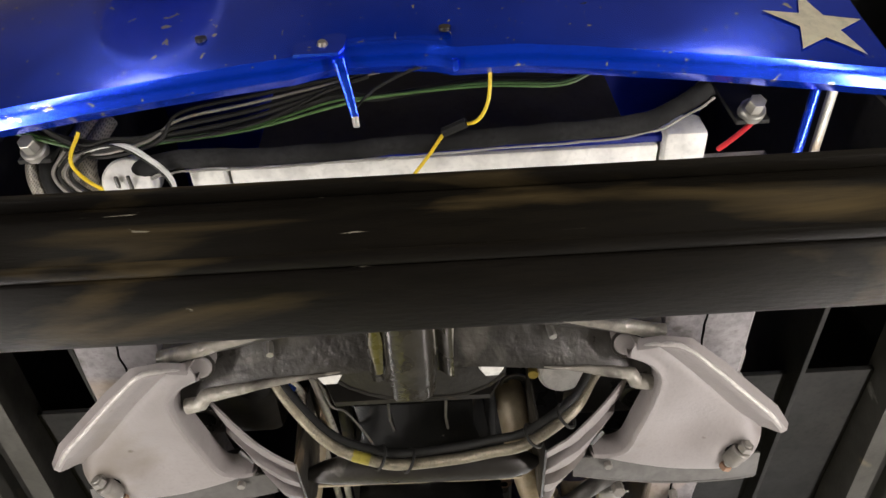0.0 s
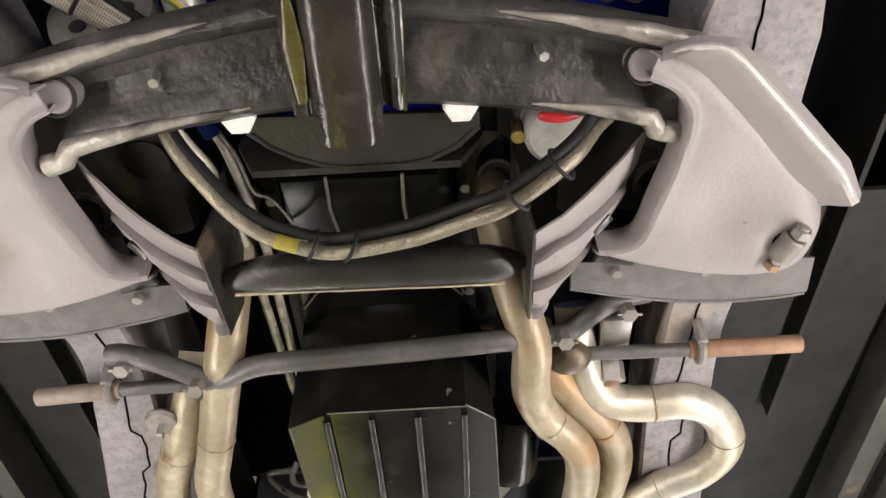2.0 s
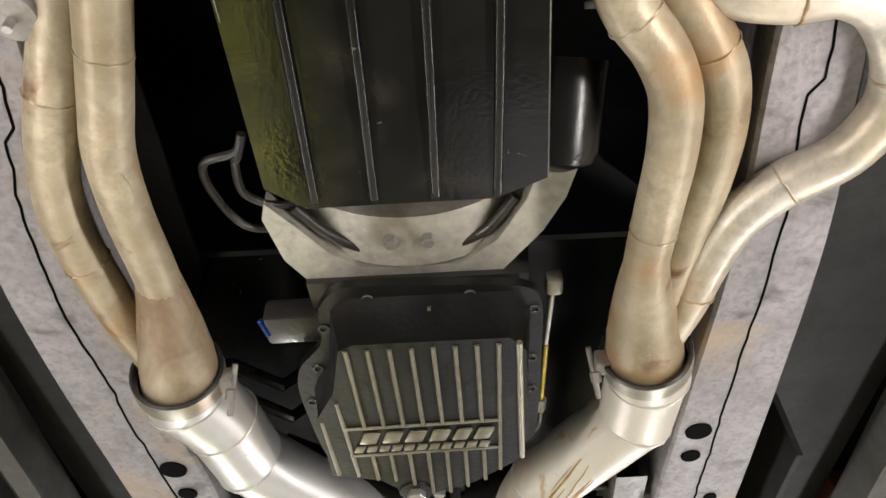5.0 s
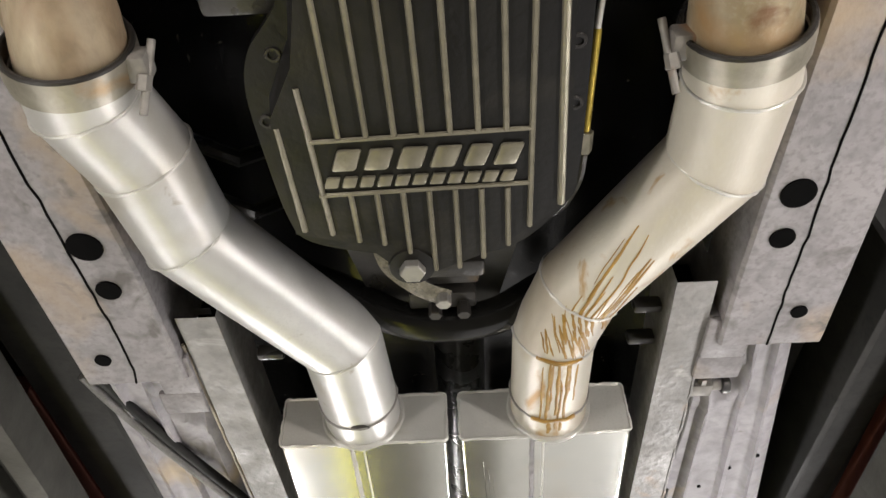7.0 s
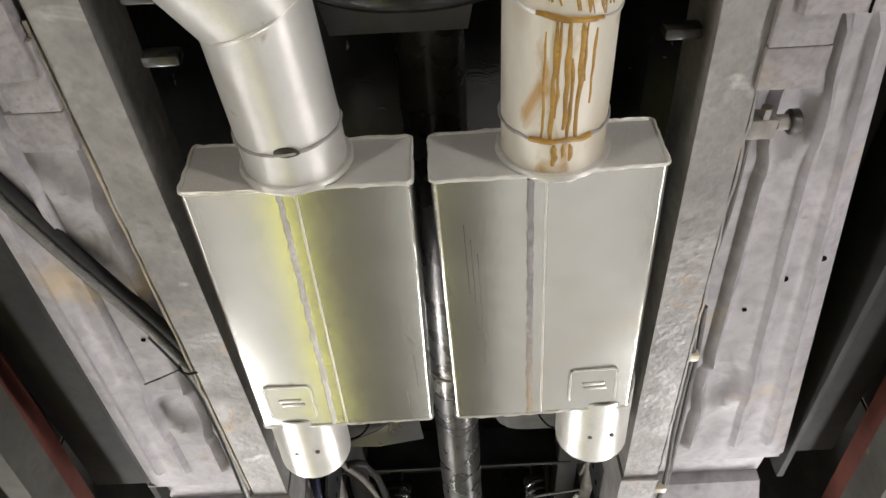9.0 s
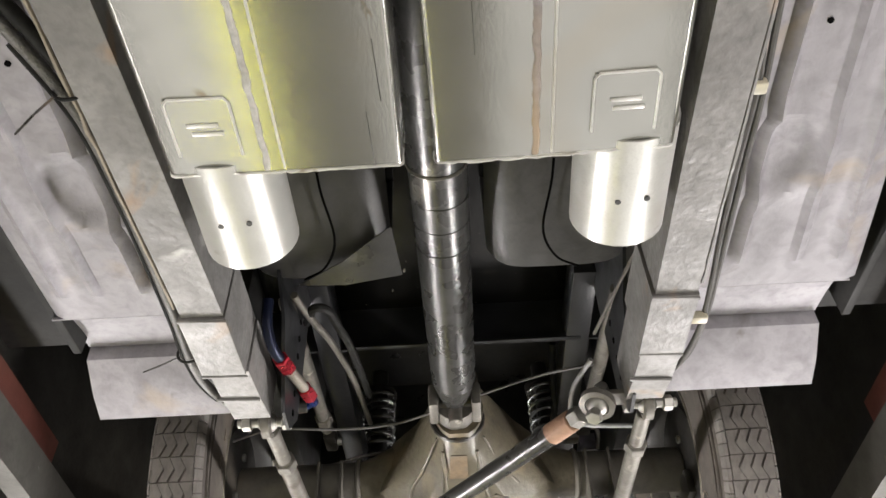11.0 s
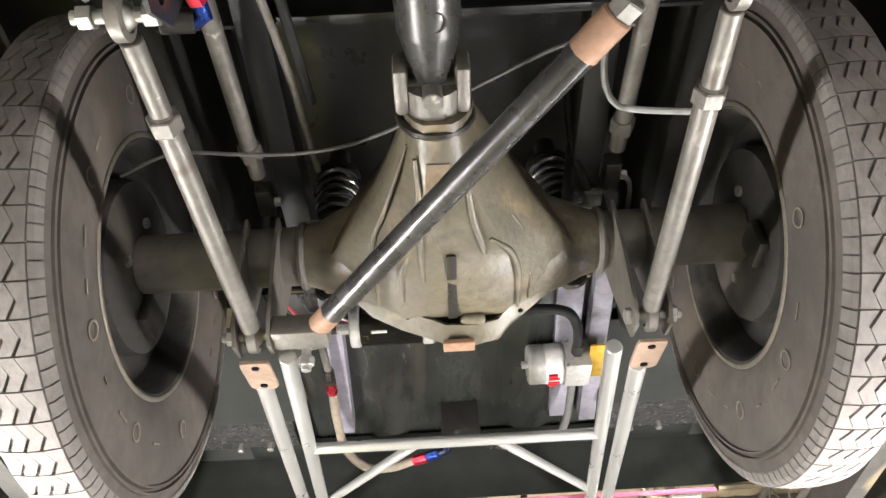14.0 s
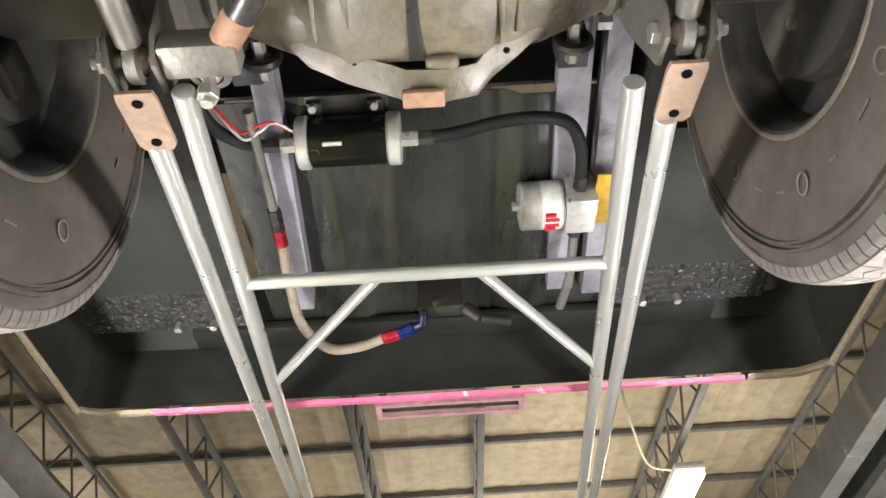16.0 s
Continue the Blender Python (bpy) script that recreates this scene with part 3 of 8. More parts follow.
for k in range(5):
    hose("wire", "thin black wire sagging in the nose opening", "wire", [(-0.43, 0.385 + 0.008 * k, 2.18 + 0.006 * k), (-0.375, 0.415 + 0.006 * k, 2.166 + 0.003 * k), (-0.335 + 0.01 * k, 0.41 + 0.002 * k, 2.165), (-0.27, 0.418 - 0.005 * k, 2.17 + 0.005 * k), (-0.19, 0.412 - 0.006 * k, 2.185 + 0.004 * k), (-0.11 + 0.02 * k, 0.385 - 0.004 * k, 2.20 + 0.004 * k)], 0.0018 + 0.0005 * (k % 3), RUBBER if k != 3 else LINKGREY, 6)
hose("wire", "grey cable from the latch strut across the nose", "wire", [(-0.083, 0.385, 2.155), (-0.06, 0.367, 2.16), (-0.025, 0.352, 2.165), (0.01, 0.345, 2.17)], 0.0016, RUBBER, 6)
for k in range(4):
    hose("wire", "dark wire curling beside the hose bundle", "wire", [(-0.395 + 0.01 * k, 0.425, 2.17), (-0.41 + 0.006 * k, 0.445, 2.158), (-0.40 + 0.008 * k, 0.47, 2.155), (-0.375 + 0.01 * k, 0.485, 2.16), (-0.355 + 0.008 * k, 0.51, 2.175)], 0.002, RUBBER if k % 2 else LINKGREY, 6)
hose("connector", "grey plug on a yellow wire", "plug", [(0.03, 0.412, 2.162), (0.005, 0.424, 2.164)], 0.0055, RUBBER, 8, 2)
hose("wire", "yellow wire looping over the hose bundle", "wire", [(-0.37, 0.40, 2.165), (-0.385, 0.43, 2.155), (-0.37, 0.46, 2.155), (-0.34, 0.478, 2.158), (-0.31, 0.48, 2.16)], 0.0021, YELLOWWIRE, 8)
for k in range(3):
    hose("wire", "white wires looping down to a plug", "wire", [(-0.38, 0.425, 2.165), (-0.34 + 0.006 * k, 0.415, 2.16), (-0.31 + 0.004 * k, 0.43, 2.155), (-0.292 + 0.003 * k, 0.455, 2.155), (-0.288, 0.485, 2.158)], 0.0017, WHITEWIRE if k else RUBBER, 6)
hose("wire", "red wire with a ring terminal beside the radiator", "wire", [(0.343, 0.43, 2.175), (0.328, 0.45, 2.175), (0.308, 0.475, 2.18)], 0.003, REDWIRE, 8)
for side, x in ((-1, -0.428), (1, 0.333)):
    mount = thing("bumper_mount", "dark bumper bracket with a worn bolt", "bracket", "bumper brackets")
    part("plate", box_bm((x - 0.018, 0.43, 2.165), (x + 0.018, 0.436, 2.36), 0.002), SHADEBLACK, mount)
    part("bolt", hexagon((x, 0.436, 2.18), (x, 0.407, 2.165), 0.009), STEEL, mount)
    part("washer", rod((x, 0.43, 2.177), (x, 0.420, 2.172), 0.014), STEEL, mount)
for x in (0.384, 0.402):
    tagged(finish("brace_strip", box_bm((x, 0.395, 2.16), (x + 0.010, 0.48, 2.166), 0.002, pose(0, 0, 0)), BLUE if x < 0.39 else STEEL), "flat brace strip at the fender", "brace", "fender braces")

# engine bay shell: dark blue hood; black sheets stand in for shade and hide the roof
bay = thing("engine_bay", "dark blue hood underside and black shade sheets of the engine bay", "car panel")
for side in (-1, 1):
    part("inner_fender", box_bm((side * 0.56 - 0.004, 0.5, 2.26), (side * 0.56 + 0.004, 1.45, 2.9), 0.001), SHADEBLACK, bay)
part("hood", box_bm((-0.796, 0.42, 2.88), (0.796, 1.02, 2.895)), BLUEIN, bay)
part("bay_shade_sheet", box_bm((-0.796, 1.0205, 2.88), (0.796, 2.4, 2.895)), SHADEBLACK, bay)
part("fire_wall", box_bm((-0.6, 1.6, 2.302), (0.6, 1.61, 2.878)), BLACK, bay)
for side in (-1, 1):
    part("outer_fender", box_bm((side * 0.80 - 0.004, 0.36, 2.30), (side * 0.80 + 0.004, 3.0, 2.9), 0.001), SHADEBLACK, bay)
    part("wheel_house", box_bm((side * 0.56 if side > 0 else -0.8, 0.5, 2.62), (0.8 if side > 0 else -0.56, 3.0, 2.63), 0.001), SHADEBLACK, bay)


# ---- front suspension and subframe ----
def xmember_row(x):
    """The pressed channel's section at x: front lip, hollow, rear lip."""
    u = x + 0.045
    yf = 0.613 + 0.055 * (abs(u) / 0.3) ** 1.5
    yr = 0.712 + 0.042 * (abs(u) / 0.28) ** 1.6
    if abs(u) > 0.27:
        yr += 0.012
    w = yr - yf
    return [(x, yf + 0.008, 2.136), (x, yf + 0.002, 2.130), (x, yf - 0.002, 2.118), (x, yf + 0.002, 2.103), (x, yf + 0.011, 2.095), (x, yf + 0.021, 2.101),
            (x, yf + 0.028, 2.117), (x, yf + 0.35 * w, 2.126), (x, yf + 0.5 * w, 2.129), (x, yf + 0.66 * w, 2.121), (x, yr - 0.022, 2.108), (x, yr - 0.012, 2.097),
            (x, yr - 0.003, 2.094), (x, yr + 0.005, 2.102), (x, yr + 0.008, 2.125), (x, yr + 0.006, 2.18)]


XMEM = surface("worn_black_crossmember", (0.05, 0.046, 0.04), (0.028, 0.026, 0.023), 14, (0.24, 0.55), 0.2, 1.0, 70, stain=(0.15, 0.14, 0.12), stain_scale=11, stain_at=(0.58, 0.74), stain2=(0.025, 0.022, 0.02), stain2_scale=13, stain2_at=(0.58, 0.7))
xm = thing("crossmember", "worn dark pressed steel front crossmember with bare metal edges", "crossmember")
part("channel", noisy(sheet([xmember_row(x) for x in np.linspace(-0.345, 0.255, 46)], 0.003), 0.0012, 22), XMEM, xm)
WORNEDGE = surface("worn_pale_edge", (0.34, 0.32, 0.28), (0.22, 0.2, 0.17), 18, (0.32, 0.55), 0.3, 0.9, 90, stain=(0.06, 0.053, 0.045), stain_scale=16, stain_at=(0.50, 0.62), speck=0.2)
for k0, k1, nm in ((3, 4, "front_lip"), (11, 12, "rear_lip")):
    for lo, hi in (((-0.345, -0.155), (0.085, 0.255)) if k0 == 3 else ((-0.335, -0.135), (0.115, 0.25))):
        edge_line = [(Vector(xmember_row(x)[k0]) + Vector(xmember_row(x)[k1])) / 2 + Vector((0, 0, -0.001)) for x in np.linspace(lo, hi, 22)]
        part(nm, noisy(sweep(edge_line, [0.0105, 0.008, 0.0045, 0.001] if lo < -0.2 else [0.001, 0.0045, 0.008, 0.0105], 12), 0.0015, 40), WORNEDGE, xm, "pale worn lip of the channel")
for x, y in ((0.123, 0.685), (-0.222, 0.69)):
    part("bolt", hexagon((x, y, 2.13), (x + 0.003, y, 2.108), 0.005), STEEL, xm)
for x, y in ((0.135, 0.655), (-0.19, 0.655)):
    part("drain_hole", lathe([(0.007, 0), (0.007, 0.003)], Matrix.Translation((x, y, 2.119)), 14), BLACK, xm)
OILY = surface("oily_black_steel", (0.040, 0.036, 0.028), (0.022, 0.020, 0.016), 9, (0.16, 0.4), 0.15, 0.5, 90, stain=(0.075, 0.068, 0.055), stain_scale=12, stain_at=(0.62, 0.76))
skid = thing("skid_bracket", "greasy bent steel bracket wrapped round the crossmember", "bracket")
prof = [(q.x, q.y) for q in spline([Vector((x, dz, 0)) for x, dz in ((-0.101, 0.012), (-0.096, 0.002), (-0.086, 0.006), (-0.079, 0.0), (-0.07, -0.006), (-0.04, -0.006), (-0.031, 0.002), (-0.026, 0.014), (-0.019, 0.016), (-0.008, 0.006), (-0.002, 0.004))], 4)]
part("channel", sheet([[(x, y + (0.0 if abs(x + 0.052) < 0.024 else -0.014 * t), z + dz) for x, dz in prof] for t, (y, z) in
                       zip((0, 0, 0.5, 1, 2), ((0.588, 2.104), (0.597, 2.088), (0.64, 2.083), (0.69, 2.080), (0.742, 2.078)))], 0.003), OILY, skid)
part("flange_edge", noisy(sweep([(-0.0025, 0.590, 2.106), (-0.0025, 0.600, 2.091), (-0.0025, 0.640, 2.085), (-0.004, 0.680, 2.083), (-0.006, 0.712, 2.081)], 0.0016, 8), 0.0008, 60), WORNEDGE, skid, "bright worn edge of the flange")
part("bright_fold", noisy(sweep([(-0.026, 0.603, 2.098), (-0.026, 0.640, 2.0945), (-0.0265, 0.680, 2.0925), (-0.027, 0.706, 2.0915)], [0.001, 0.003, 0.004, 0.002], 8, flat=0.6), 0.0008, 60), WORNEDGE, skid, "bright line along the fold")
# yellow reflection on the left flange, painted as an olive strip
part("yellow_sheen", noisy(sweep([(-0.0915, 0.606, 2.0845), (-0.0915, 0.65, 2.0805), (-0.0915, 0.70, 2.0775)], [0.003, 0.008, 0.004], 10, flat=0.22), 0.001, 60), surface("olive_reflection_tint", (0.075, 0.066, 0.012), (0.045, 0.04, 0.01), 30, (0.2, 0.4)), skid, "olive strip standing for a yellow reflection")
skid.matrix_basis = Matrix.Translation((0.006, 0, 0))

MIRROR = -0.09


def mx(x, side):
    return x if side > 0 else MIRROR - x


# near-black for seams, also painting the shade inside holes and open ends
SEAM = surface("gap_and_hole_shade", (0.003, 0.003, 0.003), None, 12, (0.9, 1.0), 0, 0, 100, spec=0.05)
# paler copy of the arm paint, for the lit edge of the flange
LITARM = surface("light_arm_edge", (0.50, 0.47, 0.45), (0.36, 0.34, 0.32), 24, (0.35, 0.55), 0.2, 0.3, 200)
for side in (1, -1):
    arm = thing("control_arm", "grey painted pressed lower control arm", "control arm", "lower control arms")
    # one pressing, from the lip round the spring opening to the outer edge
    ties = ((0.0, 0.211, 0.697, 0.222, 0.676), (0.1, 0.236, 0.710, 0.262, 0.692), (0.2, 0.252, 0.735, 0.310, 0.738), (0.35, 0.250, 0.775, 0.372, 0.803), (0.5, 0.243, 0.815, 0.409, 0.852),
            (0.62, 0.236, 0.845, 0.413, 0.902), (0.72, 0.231, 0.868, 0.396, 0.934), (0.82, 0.224, 0.884, 0.33, 0.940), (0.92, 0.208, 0.892, 0.245, 0.924), (1.0, 0.188, 0.893, 0.186, 0.910))
    ends_in = spline([(x, y, 0) for _, x, y, _, _ in ties], 8)
    ends_out = spline([(x, y, 0) for _, _, _, x, y in ties], 8)
    rows = []
    for i, (p, q) in enumerate(zip(ends_in, ends_out)):
        u = i / (len(ends_in) - 1)
        span_ = (q - p).length
        rows.append([])
        for b in (0, 0.001, 0.002, 0.015, 0.03, 0.05, 0.075, 0.105, 0.15, 0.2, 0.28, 0.36, 0.44, 0.52, 0.6, 0.68, 0.75, 0.81, 0.86, 0.9, 0.93, 0.955, 0.975, 0.99, 1.0):
            c = p.lerp(q, b)
            d_in, d_out = span_ * b, span_ * (1 - b)
            z = 2.078 + 0.05 * max(0, 0.29 - c.x)
            # rolled lip, rising wall at the opening, rounded outer edge
            z -= 0.0055 * math.exp(-((d_in - 0.0045) / 0.004) ** 2)
            z += {0: 0.032, 0.001: 0.016}.get(b, 0.0)
            if d_out < 0.022:
                z += 0.024 * (1 - math.sqrt(max(0.0, 1 - (1 - d_out / 0.022) ** 2))) * (1 if u > 0.42 else 0.45)
            z -= 0.013 * math.exp(-((c.x - 0.372) ** 2 + (c.y - 0.885) ** 2) / 0.0017)
            z += 0.007 * math.exp(-((c.x - 0.305) ** 2 + (c.y - 0.84) ** 2) / 0.0016)
            z += 0.010 * math.exp(-((c.x - 0.372) ** 2 + (c.y - 0.885) ** 2) / 0.00022)
            rows[-1].append((mx(c.x, side), c.y, z))
    part("pan", noisy(sheet(rows, 0.003), 0.0007, 30), ARM, arm)
    folds = ((0.214, 0.680, 0.014, 0.25), (0.226, 0.678, 0.004, 0.6), (0.248, 0.690, 0.0, 0.9), (0.290, 0.735, -0.002, 1.0), (0.335, 0.781, -0.006, 1.0), (0.368, 0.815, -0.008, 1.0), (0.402, 0.850, -0.004, 0.75))
    flange = [[(mx(x + dx * w, side), y + dy * w, z + lift) for dx, dy, z in ((-0.012, 0.012, 2.100), (-0.006, 0.006, 2.094), (0.001, -0.001, 2.089), (0.009, -0.009, 2.082), (0.017, -0.019, 2.070), (0.023, -0.026, 2.063), (0.028, -0.031, 2.063), (0.033, -0.035, 2.070))]
              for x, y, lift, w in [tuple(q) for q in (np.array([np.interp(np.linspace(0, 6, 31), range(7), [f[j] for f in folds]) for j in range(4)]).T)]]
    part("front_flange", sheet(flange, 0.0025), ARM, arm)
    crest = spline([(mx(x + 0.0255 * w, side), y - 0.0285 * w, 2.062 + lift) for x, y, lift, w in folds], 4)
    part("flange_edge", sweep(crest, [0.001, 0.003, 0.0032, 0.0032, 0.0032, 0.0032, 0.001], 8), LITARM, arm, "pale flange edge with its light painted in")
    eye = part("bushing", lathe([(0.0, 0.0), (0.012, 0.0), (0.0155, 0.003), (0.0165, 0.012), (0.0165, 0.05)], along((mx(0.212, side), 0.690, 2.094), (mx(0.220, side), 0.712, 2.150)), 20), ARM, arm, "round rubber bushing eye")
    part("washer", torus_bm(along((mx(0.2125, side), 0.6915, 2.097), (mx(0.220, side), 0.712, 2.150)), 0.0165, 0.0022, 20, 6), GREASE, eye)
    part("pivot_bush", rod((mx(0.19, side), 0.915, 2.12), (mx(0.235, side), 0.93, 2.12), 0.022, 16), GREASE, arm)
    hole = [(mx(0.366 + 0.020 * math.cos(q), side), 0.884 + 0.0165 * math.sin(q)) for q in np.linspace(0, 2 * math.pi, 27)[:-1]]
    part("seat_hole", plate(hole, 2.0720, 2.079), SEAM, arm, "dark worn opening for the mount")
    bj = part("shock_mount", rod((mx(0.369, side), 0.901, 2.067), (mx(0.379, side), 0.872, 2.063), 0.0125, 20, 0.002), LINKGREY, arm, "worn steel mount barrel")
    part("stud", rod((mx(0.366, side), 0.911, 2.066), (mx(0.384, side), 0.858, 2.061), 0.0055, 12), STEEL, bj)
    part("nut", hexagon((mx(0.3795, side), 0.870, 2.062), (mx(0.383, side), 0.860, 2.061), 0.0095), LINKGREY, bj)
    part("bolt_head", hexagon((mx(0.3665, side), 0.908, 2.066), (mx(0.364, side), 0.916, 2.066), 0.0085), RUST, bj)
    shield = thing("splash_shield", "dusty black rubber splash shield behind the control arm", "splash shield", "splash shields")
    rows = []
    for k in range(12):
        a = k / 11
        x = 0.165 + 0.265 * a
        rows.append([(mx(x, side), 0.925 + 0.012 * a, 2.10), (mx(x, side), 0.955 + 0.03 * math.sin(a * 2.2), 2.092), (mx(x, side), 0.962 + 0.036 * math.sin(a * 2.2), 2.10), (mx(x + 0.004, side), 0.965 + 0.038 * math.sin(a * 2.2), 2.125)])
    part("apron", sheet(rows, 0.003), SHIELD, shield)
    part("rim_fold", noisy(sweep([Vector(r[1]).lerp(Vector(r[2]), 0.6) + Vector((0, 0, -0.001)) for r in rows], 0.0022, 8), 0.0006, 40), SHIELD, shield, "folded lower rim")
    for k in (2, 6):
        part("clip", hexagon(Vector(rows[k][0]) + Vector((0, 0.008, -0.004)), Vector(rows[k][0]) + Vector((0, 0.008, -0.012)), 0.006), LINKGREY, shield)
    pocket = thing("spring_pocket", "grey steel spring pocket plate with a slot", "bracket", "spring pockets")
    rows = []
    for k in range(43):
        a = k / 42
        y = 0.795 + 0.175 * a
        rows.append([])
        for j in range(10):
            b = j / 9
            x = (0.118 + 0.002 * a) * (1 - b) + (0.232 - 0.09 * a ** 1.6) * b
            z = 2.052 + 0.012 * a + 0.07 * b * (1 - 0.6 * a) + 0.016 * ((a * 3) % 1.0) ** 1.6 * (1 - 0.3 * b) - 0.012 * math.sin(math.pi * b)
            rows[-1].append((mx(x, side), y + 0.045 * (1 - b) * (1 - a) - 0.02 * b * (1 - a) , z))
    part("plate", noisy(sheet(rows, 0.003), 0.0022, 38, side), ARM, pocket)
    part("slot", box_bm((-0.012, -0.004, -0.003), (0.012, 0.004, 0.003), 0.001, Matrix.Translation((mx(0.19, side), 0.865, 2.090)) @ pose(0, 0, 0, 0, -25 * side, -35 * side)), BLACK, pocket)
    part("web", sheet([[(mx(0.118, side), 0.835, 2.052), (mx(0.118, side), 0.97, 2.064)], [(mx(0.112, side), 0.835, 2.12), (mx(0.112, side), 0.975, 2.13)], [(mx(0.11, side), 0.82, 2.2), (mx(0.11, side), 0.99, 2.2)]], 0.003), GREASE, pocket)
    spring = thing("spring_tower", "dark coil spring tower with round holes above the arm", "spring tower", "spring towers")
    part("tower", box_bm((min(mx(0.15, side), mx(0.30, side)), 0.745, 2.155), (max(mx(0.15, side), mx(0.30, side)), 0.91, 2.30), 0.02), BLACK, spring)
    part("hole", lathe([(0.024, 0), (0.024, 0.002)], Matrix.Translation((mx(0.18, side), 0.80, 2.152)), 20), SHADEBLACK, spring)
    part("lip", torus_bm(Matrix.Translation((mx(0.26, side), 0.86, 2.152)), 0.022, 0.005), GREASE, spring)

# the cross tube behind the sway hose, with tapered ends
ct = thing("cross_tube", "greasy dark cross tube with flattened pointed ends", "cross tube")
girths = list(zip((-0.210, -0.207, -0.196, -0.18, -0.16, -0.12, -0.05, 0.05, 0.075, 0.095, 0.108, 0.116), (0.002, 0.006, 0.0115, 0.016, 0.019, 0.021, 0.0215, 0.0215, 0.0205, 0.016, 0.009, 0.002)))
part("tube", noisy(sweep([(x, 0.900 + 0.02 * (x + 0.2) + 0.75 * (0.0215 - r) * (1 if x < 0 else -0.2), 2.085) for x, r in girths], [r for _, r in girths], 20), 0.0007, 40), GREASE, ct)
part("worn_edge", noisy(sweep([(x, 0.900 + 0.02 * (x + 0.2) + 0.0175, 2.0725) for x in np.linspace(-0.19, 0.09, 24)], 0.0018, 6), 0.0012, 70), TANEDGE, ct, "rubbed tan lower edge")

# steering linkage
DUSTYROD = surface("dusty_tan_steel", (0.27, 0.215, 0.18), (0.2, 0.165, 0.14), 12, (0.5, 0.7), 0.1, 0.3, 180, stain=(0.24, 0.12, 0.06), stain_scale=16, stain_at=(0.62, 0.74))
link = thing("steering_linkage", "grey steel centre link with rusty tie rods", "steering linkage")
part("centre_link", sweep(spline([(-0.362, 1.022, 2.092), (-0.345, 1.020, 2.090), (-0.310, 1.028, 2.084), (-0.280, 1.042, 2.079), (-0.255, 1.054, 2.075), (-0.230, 1.052, 2.073), (-0.19, 1.033, 2.073), (-0.10, 1.025, 2.072), (0.0, 1.018, 2.071), (0.08, 1.014, 2.073),
                                  (0.13, 1.022, 2.082), (0.165, 1.030, 2.095), (0.195, 1.012, 2.105), (0.225, 1.000, 2.115), (0.262, 0.998, 2.122)], 6), 0.0125, 14), LINKBAR, link)
for side, xin, xout, y0, y1 in ((-1, -0.255, -0.47, 1.078, 1.088), (1, 0.168, 0.445, 1.062, 1.066)):
    xm_, zz = (xin + (xout - xin) * 0.52), 2.090
    part("tie_rod_end", sphere_bm((xin, y0, 2.085), 0.024, (1.15, 1, 0.8)), GREASE, link)
    part("tie_rod", rod((xin, y0, 2.089), (xm_, y0 + 0.004, zz), 0.0085), LINKBAR, link)
    part("sleeve", rod((xm_, y0 + 0.004, zz), (xout, y1, zz), 0.011), RUST if side > 0 else DUSTYROD, link, "rusty adjusting sleeve" if side > 0 else "dusty pale adjusting sleeve")
    clamp = part("clamp", torus_bm(along((xm_, y0 + 0.004, zz), (xout, y1, zz)) @ Matrix.Translation((0, 0, 0.012)), 0.0145, 0.005), LINKGREY, link)
    part("clamp_bolt", hexagon((xm_ + 0.012 * side, y0 - 0.014, zz - 0.006), (xm_ + 0.012 * side, y0 - 0.022, zz + 0.022), 0.007), LINKGREY, clamp)
for x, y, z in ((-0.262, 1.050, 2.062), (0.16, 1.022, 2.078), (0.235, 1.005, 2.10), (-0.345, 1.03, 2.08)):
    nut = part("castle_nut", hexagon((x, y, z + 0.004), (x, y - 0.004, z - 0.012), 0.0095), LINKGREY, link)
    part("cotter_pin", rod((x - 0.014, y - 0.004, z - 0.008), (x + 0.014, y - 0.003, z - 0.009), 0.0016, 6), STEEL, nut)
idler = thing("idler_arm", "steel idler arm with a large nut on the frame rail", "idler arm")
part("arm", box_bm((0.208, 1.02, 2.10), (0.245, 1.085, 2.12), 0.006), STEEL, idler)
part("nut", hexagon((0.222, 1.098, 2.105), (0.222, 1.11, 2.082), 0.019), STEEL, idler)
part("bolt", rod((0.222, 1.10, 2.1), (0.222, 1.112, 2.077), 0.010), RUST, idler)
pit = thing("steering_box", "steering box foot with a round cap on the frame rail", "steering box")
part("cap", lathe([(0.020, 0), (0.022, 0.004), (0.019, 0.009), (0.005, 0.010)], Matrix.Translation((-0.335, 1.145, 2.092)) @ pose(0, 0, 0, 180, 0, 0), 22), LINKGREY, pit)
part("stud", rod((-0.335, 1.145, 2.08), (-0.335, 1.147, 2.068), 0.004), STEEL, pit)

